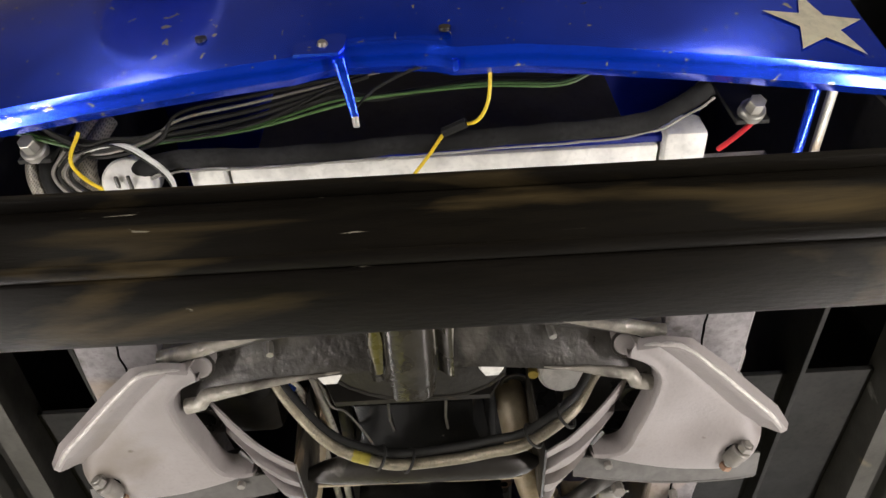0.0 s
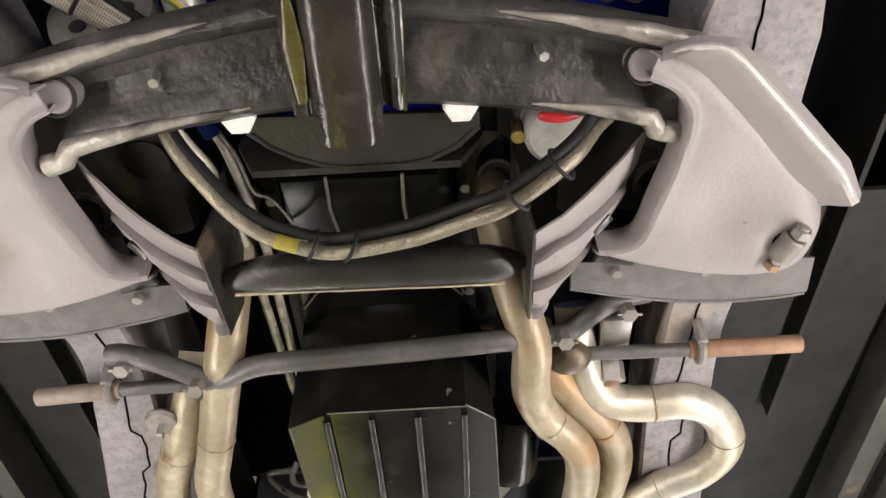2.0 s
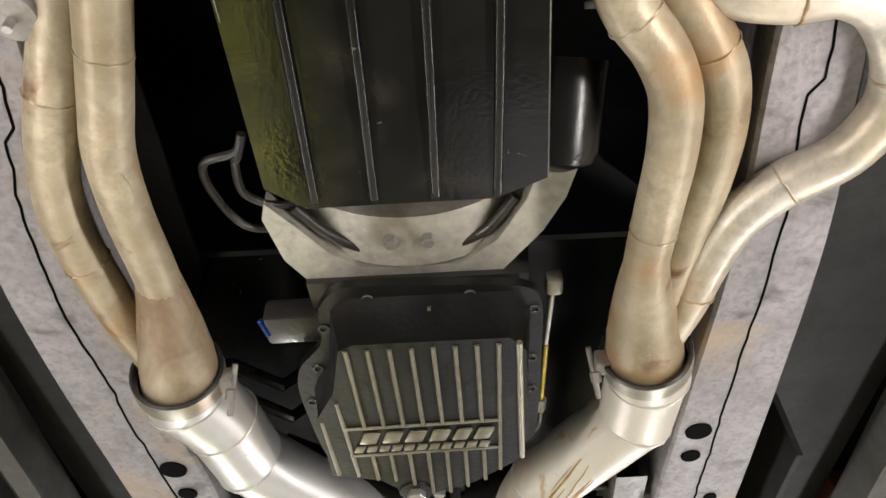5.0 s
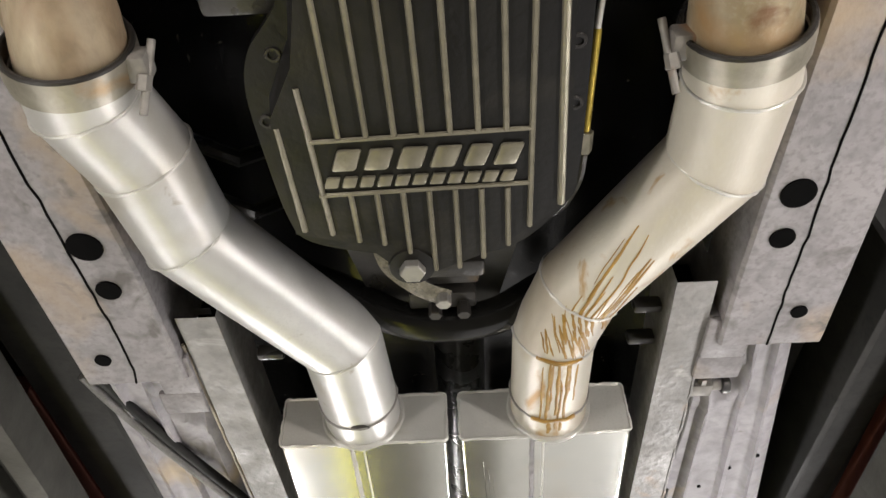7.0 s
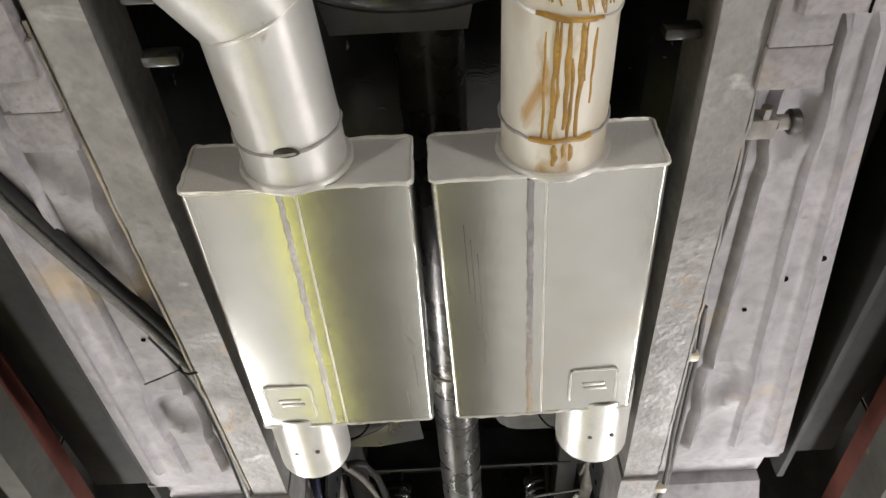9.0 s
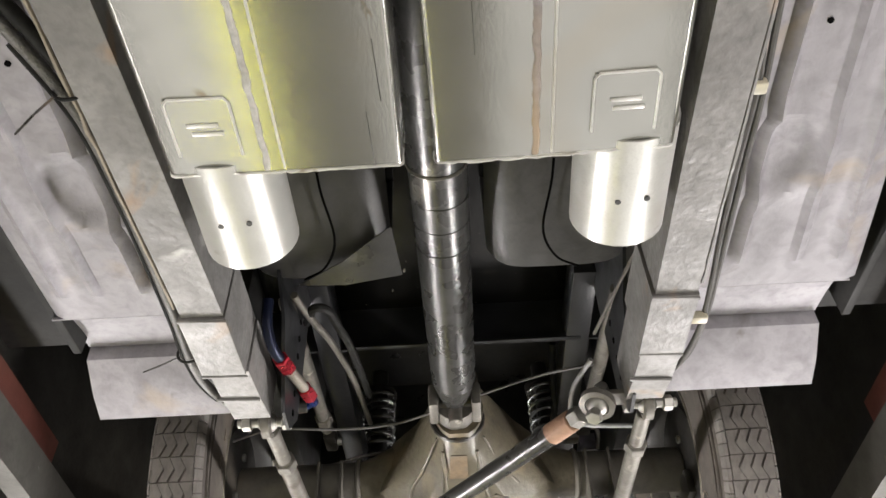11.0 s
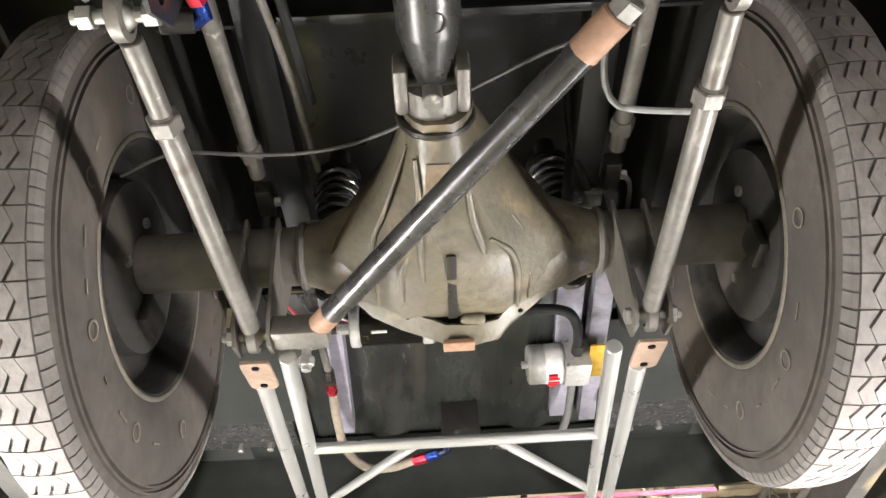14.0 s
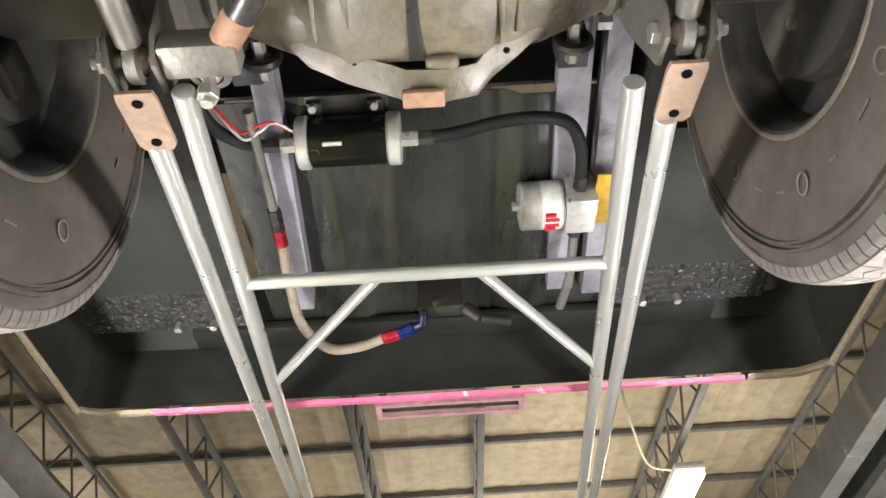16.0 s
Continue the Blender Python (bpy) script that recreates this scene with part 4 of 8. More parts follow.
# frame rails: a box section that kicks out behind the arms, with a wavering weld seam


def rail_path(side):
    if side > 0:
        return [(0.353, 0.53, 0.046, 2.165), (0.345, 0.58, 0.046, 2.159), (0.337, 0.635, 0.049, 2.155), (0.332, 0.70, 0.060, 2.150), (0.338, 0.82, 0.055, 2.15), (0.335, 0.98, 0.040, 2.13), (0.322, 1.06, 0.036, 2.11), (0.322, 1.20, 0.042, 2.098), (0.345, 1.44, 0.05, 2.096), (0.348, 1.70, 0.058, 2.092), (0.350, 1.90, 0.062, 2.092), (0.352, 2.012, 0.062, 2.092)]
    return [(-0.443, 0.53, 0.046, 2.165), (-0.435, 0.58, 0.046, 2.159), (-0.427, 0.635, 0.047, 2.155), (-0.424, 0.70, 0.056, 2.150), (-0.428, 0.82, 0.055, 2.15), (-0.40, 0.98, 0.040, 2.13), (-0.378, 1.06, 0.036, 2.11), (-0.392, 1.20, 0.044, 2.098), (-0.428, 1.40, 0.05, 2.096), (-0.428, 1.60, 0.056, 2.092), (-0.418, 1.85, 0.062, 2.092), (-0.414, 2.035, 0.062, 2.092)]


for side in (1, -1):
    rail = thing("frame_rail", "grey painted front frame rail with a rough weld seam", "frame rail", "front frame rails")
    line = rail_path(side)
    fine = spline([Vector((x, y, z)) for x, y, w, z in line], 14)
    wide = list(np.interp([p.y for p in fine], [l[1] for l in line], [l[2] for l in line]))
    sec = [[(p.x - w, p.y, p.z + 0.004), (p.x - w + 0.004, p.y, p.z), (p.x + w - 0.004, p.y, p.z), (p.x + w, p.y, p.z + 0.004), (p.x + w, p.y, p.z + 0.09), (p.x - w, p.y, p.z + 0.09)] for p, w in zip(fine, wide)]
    part("box", loft(sec, caps=False), GREY, rail)
    seam = []
    for k, p in enumerate(fine):
        off = 0.007 * noise.noise(Vector((p.y * 9, side * 3.0, 0))) + 0.003 * noise.noise(Vector((p.y * 45, side * 5.0, 1))) + (0.012 if 1.18 < p.y < 1.26 else 0)
        seam.append((p.x + off - 0.004 * side, p.y, p.z - 0.0005))
    part("seam", sweep(seam, 0.0014, 6), SEAM, rail)
    holes = ((0.320, 1.778, 0.018), (0.320, 1.838, 0.0135), (0.370, 1.955, 0.0095)) if side > 0 else ((-0.397, 1.808, 0.0185), (-0.394, 1.872, 0.0135), (-0.440, 1.989, 0.0095))
    for cx, y, r in holes:
        part("rail_hole", lathe([(r, 0), (r, 0.0025)], Matrix.Translation((cx, y, 2.0897)), 20), SEAM, rail)
    # bump stop ears beside the rail
    part("bracket", box_bm((min(line[4][0] + 0.03 * side, line[4][0] + 0.07 * side), 0.80, 2.17), (max(line[4][0] + 0.03 * side, line[4][0] + 0.07 * side), 0.9, 2.2), 0.006), ARM, rail)
    part("bump_stop", sphere_bm((line[3][0] + 0.055 * side, 0.855, 2.16), 0.022, (1, 1.3, 0.8)), ARM, rail)


# ---- engine, oil pan, transmission ----
PAN = surface("gloss_black_pan", (0.005, 0.005, 0.0047), (0.008, 0.0077, 0.007), 6, (0.10, 0.26), 0.0, 0.10, 200, stain=(0.026, 0.023, 0.018), stain_scale=9, stain_at=(0.6, 0.8), stain2=(0.13, 0.12, 0.10), stain2_scale=55, stain2_at=(0.70, 0.73), speck=0.02, spec=0.4)
EDGE = surface("worn_bright_edge", (0.24, 0.23, 0.2), None, 20, (0.3, 0.5), 0.6, 0.1, 200)
engine = thing("engine", "black engine block with a crank pulley and oil pan", "engine")
part("block", box_bm((-0.19, 0.80, 2.25), (0.10, 1.42, 2.55), 0.02), BLACK, engine)
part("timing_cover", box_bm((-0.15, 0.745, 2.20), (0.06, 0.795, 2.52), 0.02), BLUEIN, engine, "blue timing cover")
part("motor_plate", plate([(-0.155, 2.115), (0.05, 2.115), (0.075, 2.16), (0.075, 2.40), (-0.175, 2.40), (-0.175, 2.16)], -0.004, 0.004, 0, Matrix.Translation((0, 0.798, 0)) @ pose(0, 0, 0, 90)), GREASE, engine)
part("sump_front", loft([[(-0.132, 0.815, 2.123), (0.026, 0.815, 2.123), (0.036, 0.815, 2.24), (-0.142, 0.815, 2.24)], [(-0.132, 0.90, 2.150), (0.028, 0.90, 2.150), (0.05, 0.90, 2.24), (-0.155, 0.90, 2.24)],
                         [(-0.150, 1.00, 2.175), (0.046, 1.00, 2.175), (0.056, 1.00, 2.24), (-0.162, 1.00, 2.24)], [(-0.150, 1.10, 2.172), (0.05, 1.10, 2.172), (0.058, 1.10, 2.24), (-0.162, 1.10, 2.24)]]), PAN, engine, "gloss black front of the oil pan")
for x in (-0.086, -0.009):
    part("pan_crease", sweep([(x, 0.811, 2.122), (x - 0.002, 0.86, 2.132), (x, 0.905, 2.148)], 0.0018, 6), EDGE, engine)
for xa, xb, ya, yb in ((-0.150, -0.105, 1.045, 0.985), (0.048, 0.010, 1.035, 0.985)):
    part("pan_crease", sweep([(xa, ya, 2.172), (xb, yb, 2.170)], 0.0016, 6), EDGE, engine)
deep = [(-0.165, 1.108), (-0.116, 1.084), (0.044, 1.081), (0.077, 1.108), (0.084, 1.290), (0.040, 1.310), (-0.128, 1.311), (-0.160, 1.287)]
top = [(-0.155, 1.075), (-0.116, 1.045), (0.044, 1.045), (0.070, 1.075), (0.078, 1.30), (0.040, 1.325), (-0.128, 1.325), (-0.155, 1.30)]
sump = loft([[(x, y, 2.034 + (0.004 if y < 1.2 else 0)) for x, y in deep], [(x, y, 2.05) for x, y in deep], [(x, y, 2.18) for x, y in top]])
part("sump", bevelled(sump, 0.0025, 2), PAN, engine, "deep gloss black oil sump")
for k, x in enumerate((-0.118, -0.066, -0.012, 0.042)):
    part("sump_rib", sweep([(x, 1.092, 2.034), (x, 1.2, 2.032), (x - 0.001, 1.304, 2.033)], 0.004, 8, flat=0.5), PAN, engine)
for a, b in (((-0.163, 1.109), (-0.158, 1.286)), ((0.0775, 1.11), (0.0845, 1.288)), ((-0.116, 1.0835), (0.044, 1.0805)), ((0.044, 1.0805), (0.077, 1.107))):
    part("worn_edge", sweep([(a[0], a[1], 2.0385), (b[0], b[1], 2.0365)], 0.0009, 6), EDGE, engine)
for x, y, z in ((0.059, 1.069, 2.222), (0.0575, 0.901, 2.222), (0.060, 1.124, 2.222), (-0.168, 0.90, 2.215), (-0.168, 1.04, 2.215)):
    part("pan_bolt", hexagon((x, y, z), (x, y, z - 0.012), 0.007), ZINC, engine)
part("pan_rail", box_bm((0.048, 0.83, 2.222), (0.068, 1.20, 2.235), 0.002), GREASE, engine)
part("pan_rail", box_bm((-0.178, 0.83, 2.215), (-0.158, 1.20, 2.23), 0.002), GREASE, engine)
cover_line = [(-0.150, 0.750), (-0.132, 0.768), (-0.11, 0.782), (-0.082, 0.793), (-0.052, 0.798), (-0.01, 0.797), (0.02, 0.792), (0.048, 0.778), (0.069, 0.757)]
part("damper_cover", plate(cover_line + [(0.069, 0.742), (-0.15, 0.735)], 2.117, 2.122, 0.0015), GREASE, engine, "glossy dark curved lower cover")
part("cover_rim", sweep([(x, y, 2.1175) for x, y in cover_line], 0.003, 8), GREASE, engine)
for x, y in ((0.051, 0.73), (-0.152, 0.73)):
    part("mount_bolt", hexagon((x, y, 2.13), (x, y - 0.002, 2.102), 0.0165), WHITEPLASTIC, engine, "pale painted bolt head")
for x, y in ((0.082, 0.933), (0.080, 1.154)):
    lug = part("lug", plate(circle_xy(x, y, 0.013, 0.012, 18), 2.212, 2.222, 0.002), RUST, engine, "rusty steel lug")
    part("lug_hole", lathe([(0.006, 0), (0.006, 0.002)], Matrix.Translation((x, y, 2.2105)), 14), SEAM, lug)
    part("lug_foot", box_bm((x - 0.018, y - 0.022, 2.2225), (x + 0.016, y + 0.02, 2.232), 0.003), GREASE, lug)
boss = part("mount_boss", lathe([(0.0, 0.004), (0.010, 0.004), (0.012, 0.0), (0.020, 0.0), (0.023, 0.006), (0.023, 0.05)], Matrix.Translation((0.092, 0.872, 2.195)) @ pose(0, 0, 0, 0, 0, 0), 24), GREASE, engine, "round dark mounting boss")
part("boss_ring", torus_bm(Matrix.Translation((0.092, 0.872, 2.195)), 0.020, 0.002, 24, 6), LINKGREY, boss)
pulley = part("crank_pulley", lathe([(0.0, 0.016), (0.040, 0.016), (0.048, 0.022), (0.056, 0.022), (0.060, 0.012), (0.062, 0.0), (0.056, -0.004), (0.054, -0.03), (0.062, -0.034), (0.062, -0.045)], Matrix.Translation((-0.047, 0.665, 2.215)) @ pose(0, 0, 0, 90) @ Matrix.Scale(1.12, 4), 40), ALU, engine, "machined aluminium crank damper")
part("crank_bolt", hexagon((-0.047, 0.656, 2.215), (-0.047, 0.640, 2.215), 0.012), STEEL, pulley)
part("belt", torus_bm(Matrix.Translation((-0.047, 0.710, 2.235)) @ pose(0, 0, 0, 90) @ Matrix.Diagonal((1, 1.3, 1, 1)), 0.06, 0.006), RUBBER, engine)
part("water_pump", bevelled(loft([[(x, y, z) for x, y in ((-0.066, 0.70), (0.006, 0.70), (0.040, 0.722), (0.066, 0.775), (0.066, 0.80), (-0.10, 0.80), (-0.10, 0.765))] for z in (2.44, 2.56)]), 0.008, 3), surface("bright_blue_casting", (0.01, 0.10, 0.5), (0.01, 0.08, 0.4), 8, (0.3, 0.5), 0.2, 0.2, 120), engine, "bright blue water pump")
alt = thing("alternator", "dusty blue-grey alternator with a belt pulley", "alternator")
part("body", lathe([(0.05, 0), (0.06, 0.01), (0.06, 0.09), (0.045, 0.10)], Matrix.Translation((0.105, 0.70, 2.36)) @ pose(0, 0, 0, -90), 24), surface("blue_grey_casting", (0.11, 0.12, 0.17), (0.08, 0.09, 0.13), 10, (0.4, 0.6), 0.3, 0.2, 120), alt)
part("fan", lathe([(0.035, 0), (0.042, 0.006), (0.042, 0.018), (0.02, 0.02)], Matrix.Translation((0.115, 0.698, 2.29)) @ pose(0, 0, 0, 90), 24), GREASE, alt)
part("nut", hexagon((0.115, 0.68, 2.29), (0.115, 0.668, 2.29), 0.014), STEEL, alt)
for z in (2.295, 2.33):
    part("bolt", hexagon((0.045, 0.69, z), (0.045, 0.675, z), 0.008), STEEL, alt)
neck = thing("thermostat_hose", "black rubber hose on the water pump neck", "hose")
part("hose", rod((-0.036, 0.625, 2.285), (-0.036, 0.70, 2.46), 0.03, 20), RUBBER, neck)
part("clamp", torus_bm(along((-0.036, 0.632, 2.301), (-0.036, 0.70, 2.46)), 0.0305, 0.003, 24, 6), STEEL, neck)
chain = thing("chain", "short steel chain hanging across the engine bay", "chain")
for k in range(9):
    a = k / 8
    m = Matrix.Translation((0.12 + 0.12 * a, 0.69 + 0.01 * a, 2.315 - 0.055 * a - 0.02 * math.sin(a * 3.1))) @ pose(0, 0, 0, 90 * (k % 2), 25, 0) @ Matrix.Diagonal((1.5, 1, 1, 1))
    part("chain_link", torus_bm(m, 0.0062, 0.0017, 14, 6), STEEL, chain)
ps = thing("drilled_pulley", "grey drilled steering pump pulley", "pulley")
disc = part("disc", lathe([(0.008, 0.002), (0.04, 0.0), (0.052, 0.003), (0.055, 0.012), (0.05, 0.02), (0.055, 0.028), (0.05, 0.032)], Matrix.Translation((-0.295, 0.668, 2.225)) @ pose(0, 0, 0, -72, 6, 0), 36), STEEL, ps)
for k in range(6):
    a = k * math.pi / 3
    m = Matrix.Translation((-0.295, 0.668, 2.225)) @ pose(0, 0, 0, -72, 6, 0) @ Matrix.Translation((0.028 * math.cos(a), 0.028 * math.sin(a), -0.0012))
    part("pulley_hole", lathe([(0.0085, 0), (0.0085, 0.003)], m, 16), BLACK, disc)
canister = thing("oil_canister", "alloy fuel pump canister with a red label", "fuel pump")
part("can", lathe([(0.028, 0), (0.033, 0.006), (0.033, 0.03), (0.035, 0.032), (0.035, 0.09)], Matrix.Translation((0.147, 0.782, 2.132)) @ pose(0, 0, 0, -12, 0, 0), 24), ALU, canister)
part("red_label", sphere_bm((0.146, 0.757, 2.128), 0.018, (1.2, 0.45, 0.35)), REDWIRE, canister, "red oval label")
part("fitting", rod((0.112, 0.79, 2.17), (0.108, 0.785, 2.135), 0.007), surface("brass", (0.5, 0.38, 0.1), None, 20, (0.3, 0.4), 0.8, 0.05, 100), canister)
filt = thing("oil_filter", "glossy black oil filter with white print", "oil filter")
part("can", lathe([(0.02, -0.004), (0.042, 0.006), (0.046, 0.018), (0.046, 0.10)], Matrix.Translation((0.106, 1.235, 2.142)) @ pose(0, 0, 0, 62, 0, 8) @ Matrix.Translation((0, 0, -0.10)) @ pose(0, 0, 0, 0, 0, 0), 30), PAN, filt)
for k, (w, dz) in enumerate(((0.03, 0.0), (0.022, 0.012))):
    part("print_bar", box_bm((0.128, 1.18 + dz, 2.148 + 0.008 * k), (0.128 + w * 0.6, 1.186 + dz, 2.152 + 0.008 * k), 0.001), WHITEPLASTIC, filt)

# hoses in front of the oil pan
loop = [(-0.245, 0.70, 2.19), (-0.231, 0.755, 2.13), (-0.191, 0.800, 2.09), (-0.154, 0.831, 2.07), (-0.115, 0.848, 2.062), (-0.074, 0.852, 2.054), (-0.002, 0.833, 2.045), (0.045, 0.809, 2.036), (0.088, 0.787, 2.03), (0.143, 0.757, 2.05), (0.175, 0.752, 2.095), (0.202, 0.757, 2.14), (0.206, 0.761, 2.21)]
hose("braided_hose", "braided steel hose looping under the oil pan", "hose", loop, 0.0072, surface("oily_braided_hose", (0.30, 0.27, 0.20), (0.19, 0.17, 0.125), 12, (0.3, 0.45), 0.6, 0.6, 420, speck=0.25), 12)
hose("rubber_hose", "black rubber hose tied along a braided hose", "hose", [(x, y - 0.011, z + 0.010) for x, y, z in loop], 0.0056, RUBBER, 10)
for x, y, z in ((-0.098, 0.850, 2.059), (-0.061, 0.850, 2.053), (0.096, 0.783, 2.032), (0.135, 0.757, 2.039)):
    tagged(finish("cable_tie", torus_bm(Matrix.Translation((x, y - 0.004, z + 0.003)) @ pose(0, 0, 0, 0, 90, 30 if x < 0 else -45), 0.0155, 0.002, 16, 6), RUBBER), "black cable tie round two hoses", "cable tie", "cable ties")
hose("wire", "thin black wire strung from a fuel fitting to the hoses", "wire", [(-0.188, 0.775, 2.155), (-0.176, 0.80, 2.15), (-0.168, 0.842, 2.148), (-0.150, 0.852, 2.145), (-0.132, 0.882, 2.14), (-0.112, 0.895, 2.115), (-0.10, 0.862, 2.072)], 0.0018, LINKGREY, 6)
hose("yellow_tag", "yellow band on a braided hose", "band", [(-0.134, 0.842, 2.0655), (-0.112, 0.8485, 2.0615)], 0.0078, surface("dull_yellow_tape", (0.34, 0.29, 0.04), None, 12, (0.5, 0.6)), 12, 3)
line = surface("polished_fuel_line", (0.62, 0.59, 0.5), (0.5, 0.47, 0.4), 12, (0.2, 0.35), 0.35, 0.05, 200)
for k in range(2):
    ln = thing("fuel_line", "polished steel fuel line with anodised fittings", "fuel line", "fuel lines")
    way_ = [(-0.236, 0.745, 2.150), (-0.222, 0.79, 2.158), (-0.208, 0.837, 2.165), (-0.197, 0.937, 2.165), (-0.193, 1.022, 2.165), (-0.190, 1.13, 2.168), (-0.188, 1.23, 2.18), (-0.185, 1.33, 2.25)] if k == 0 else \
        [(-0.205, 0.745, 2.152), (-0.197, 0.77, 2.158), (-0.189, 0.806, 2.165), (-0.175, 0.93, 2.165), (-0.175, 1.022, 2.165), (-0.1755, 1.13, 2.168), (-0.176, 1.23, 2.18), (-0.176, 1.33, 2.25)]
    part("pipe", sweep(spline(way_, 6), 0.0056, 12), line, ln)
    if k == 0:
        part("blue_nut", hexagon((-0.236, 0.775, 2.154), (-0.222, 0.815, 2.158), 0.0115), BLUEANO, ln)
        part("red_nut", hexagon((-0.246, 0.745, 2.152), (-0.237, 0.772, 2.154), 0.0105), REDANO, ln)
    else:
        part("blue_nut", hexagon((-0.203, 0.755, 2.155), (-0.197, 0.775, 2.157), 0.010), BLUEANO, ln)
for k in range(4):
    hose("braided_hose", "braided steel hoses bundled across the frame", "hose", [(-0.455 + 0.012 * k, 0.510 - 0.010 * k, 2.20), (-0.412 + 0.011 * k, 0.552 - 0.010 * k, 2.178), (-0.376 + 0.009 * k, 0.578 - 0.009 * k, 2.168), (-0.338 + 0.007 * k, 0.602 - 0.008 * k, 2.165 + 0.002 * k), (-0.299 + 0.005 * k, 0.635 - 0.007 * k, 2.165 + 0.003 * k), (-0.262 + 0.004 * k, 0.664 - 0.003 * k, 2.168 + 0.004 * k), (-0.225 + 0.004 * k, 0.70, 2.175 + 0.006 * k)], 0.0066, BRAID if k != 3 else RUBBER, 10)
hose("braided_hose", "braided steel hose arching to a coolant pipe", "hose", [(-0.375, 0.62, 2.24), (-0.352, 0.600, 2.22), (-0.326, 0.588, 2.22), (-0.300, 0.584, 2.222), (-0.26, 0.586, 2.24), (-0.23, 0.60, 2.30)], 0.0095, BRAID, 12)
hose("braided_hose", "short braided hose rising behind a pulley", "hose", [(-0.312, 0.642, 2.215), (-0.298, 0.617, 2.225), (-0.286, 0.597, 2.245), (-0.28, 0.59, 2.30)], 0.007, BRAID, 10)
for x, y in ((-0.348, 0.582), (-0.286, 0.637), (-0.252, 0.668)):
    tagged(finish("cable_tie", torus_bm(along((x, y, 2.172), (x + 0.037, y + 0.030, 2.172)) @ Matrix.Diagonal((1.0, 1.9, 1, 1)) @ pose(0, 0, 0, 0, 0, 0), 0.0105, 0.002, 18, 6), RUBBER), "black cable tie round a hose bundle", "cable tie", "cable ties")
rh = thing("radiator_hose", "black radiator hose clamped to a bright pipe", "hose")
part("rubber", rod((-0.245, 0.55, 2.29), (-0.223, 0.628, 2.252), 0.029, 22), RUBBER, rh)
part("pipe", rod((-0.224, 0.626, 2.253), (-0.208, 0.69, 2.222), 0.0205, 20), ALU, rh)
clamp = part("clamp", lathe([(0.0293, -0.008), (0.0318, -0.008), (0.0318, 0.008), (0.0293, 0.008)], along((-0.2265, 0.617, 2.2575), (-0.223, 0.628, 2.252)), 28, close=True), STEEL, rh, "slotted steel hose clamp")
for k in range(9):
    part("clamp_slot", box_bm((-0.0012, -0.005, -0.0006), (0.0012, 0.005, 0.0006), 0, along((-0.2265, 0.617, 2.2575), (-0.223, 0.628, 2.252)) @ pose(0, 0, 0, 0, 0, 190 + 14 * k) @ Matrix.Translation((0, 0.0318, 0)) @ pose(0, 0, 0, 90)), SEAM, clamp)
mod = thing("relay_box", "small cream relay box with a red wire", "relay")
part("case", box_bm((-0.195, 0.592, 2.275), (-0.118, 0.636, 2.32), 0.004), CREAM, mod)
for x in (-0.190, -0.128):
    part("ear", box_bm((x, 0.60, 2.268), (x + 0.006, 0.65, 2.30), 0.001), STEEL, mod)
hose("wire", "red wire to a relay box", "wire", [(-0.25, 0.55, 2.22), (-0.22, 0.556, 2.205), (-0.19, 0.56, 2.225), (-0.17, 0.565, 2.24)], 0.0032, REDWIRE, 7)
for k in range(3):
    hose("wire", "green and yellow wires along a coolant pipe", "wire", [(-0.255 + 0.004 * k, 0.56, 2.20), (-0.24 + 0.006 * k, 0.61, 2.19), (-0.21 + 0.005 * k, 0.645, 2.18), (-0.17, 0.675, 2.17)], 0.0028, (GREENWIRE, YELLOWWIRE, WHITEWIRE)[k], 7)

# bell housing and transmission
CAST = surface("oily_cast_aluminium", (0.46, 0.44, 0.38), (0.38, 0.36, 0.30), 8, (0.4, 0.6), 0.35, 0.35, 150, stain=(0.14, 0.12, 0.09), stain_scale=7, stain_at=(0.56, 0.72))
PANBLK = surface("black_ribbed_pan", (0.008, 0.0076, 0.007), (0.0055, 0.0052, 0.0048), 9, (0.28, 0.45), 0.0, 0.25, 150, stain=(0.02, 0.018, 0.014), stain_scale=6, spec=0.28)
RIB = surface("bare_rib_metal", (0.27, 0.25, 0.19), (0.19, 0.175, 0.13), 10, (0.3, 0.45), 0.6, 0.15, 220)
bell = thing("bell_housing", "oily cast aluminium bell housing", "bell housing")
ring_o = [(-0.045 + 0.155 * math.cos(a), 2.275 + 0.155 * math.sin(a)) for a in np.linspace(math.pi * 1.08, math.pi * 1.92, 26)]
ring_i = [(-0.045 + 0.125 * math.cos(a), 2.275 + 0.118 * math.sin(a)) for a in np.linspace(math.pi * 1.08, math.pi * 1.92, 26)]
bm = bmesh.new()
loops = [[bm.verts.new((x, y, z)) for x, z in ln_] for ln_, y in ((ring_o, 1.40), (ring_o, 1.47), (ring_i, 1.47), (ring_i, 1.40))]
for a, b in zip(loops, loops[1:] + loops[:1]):
    for k in range(len(a) - 1):
        bm.faces.new((a[k], a[k + 1], b[k + 1], b[k]))
part("ring", bm, CAST, bell)
part("skirt", plate([(0.128, 1.30), (0.137, 1.325), (0.121, 1.39), (0.099, 1.435), (0.053, 1.495), (-0.155, 1.506), (-0.185, 1.46), (-0.198, 1.40), (-0.192, 1.379), (-0.160, 1.418), (-0.135, 1.452), (-0.10, 1.478), (0.01, 1.478), (0.05, 1.445), (0.080, 1.39), (0.100, 1.32)], 2.128, 2.15, 0.004), CAST, bell, "pale cast lower rim")
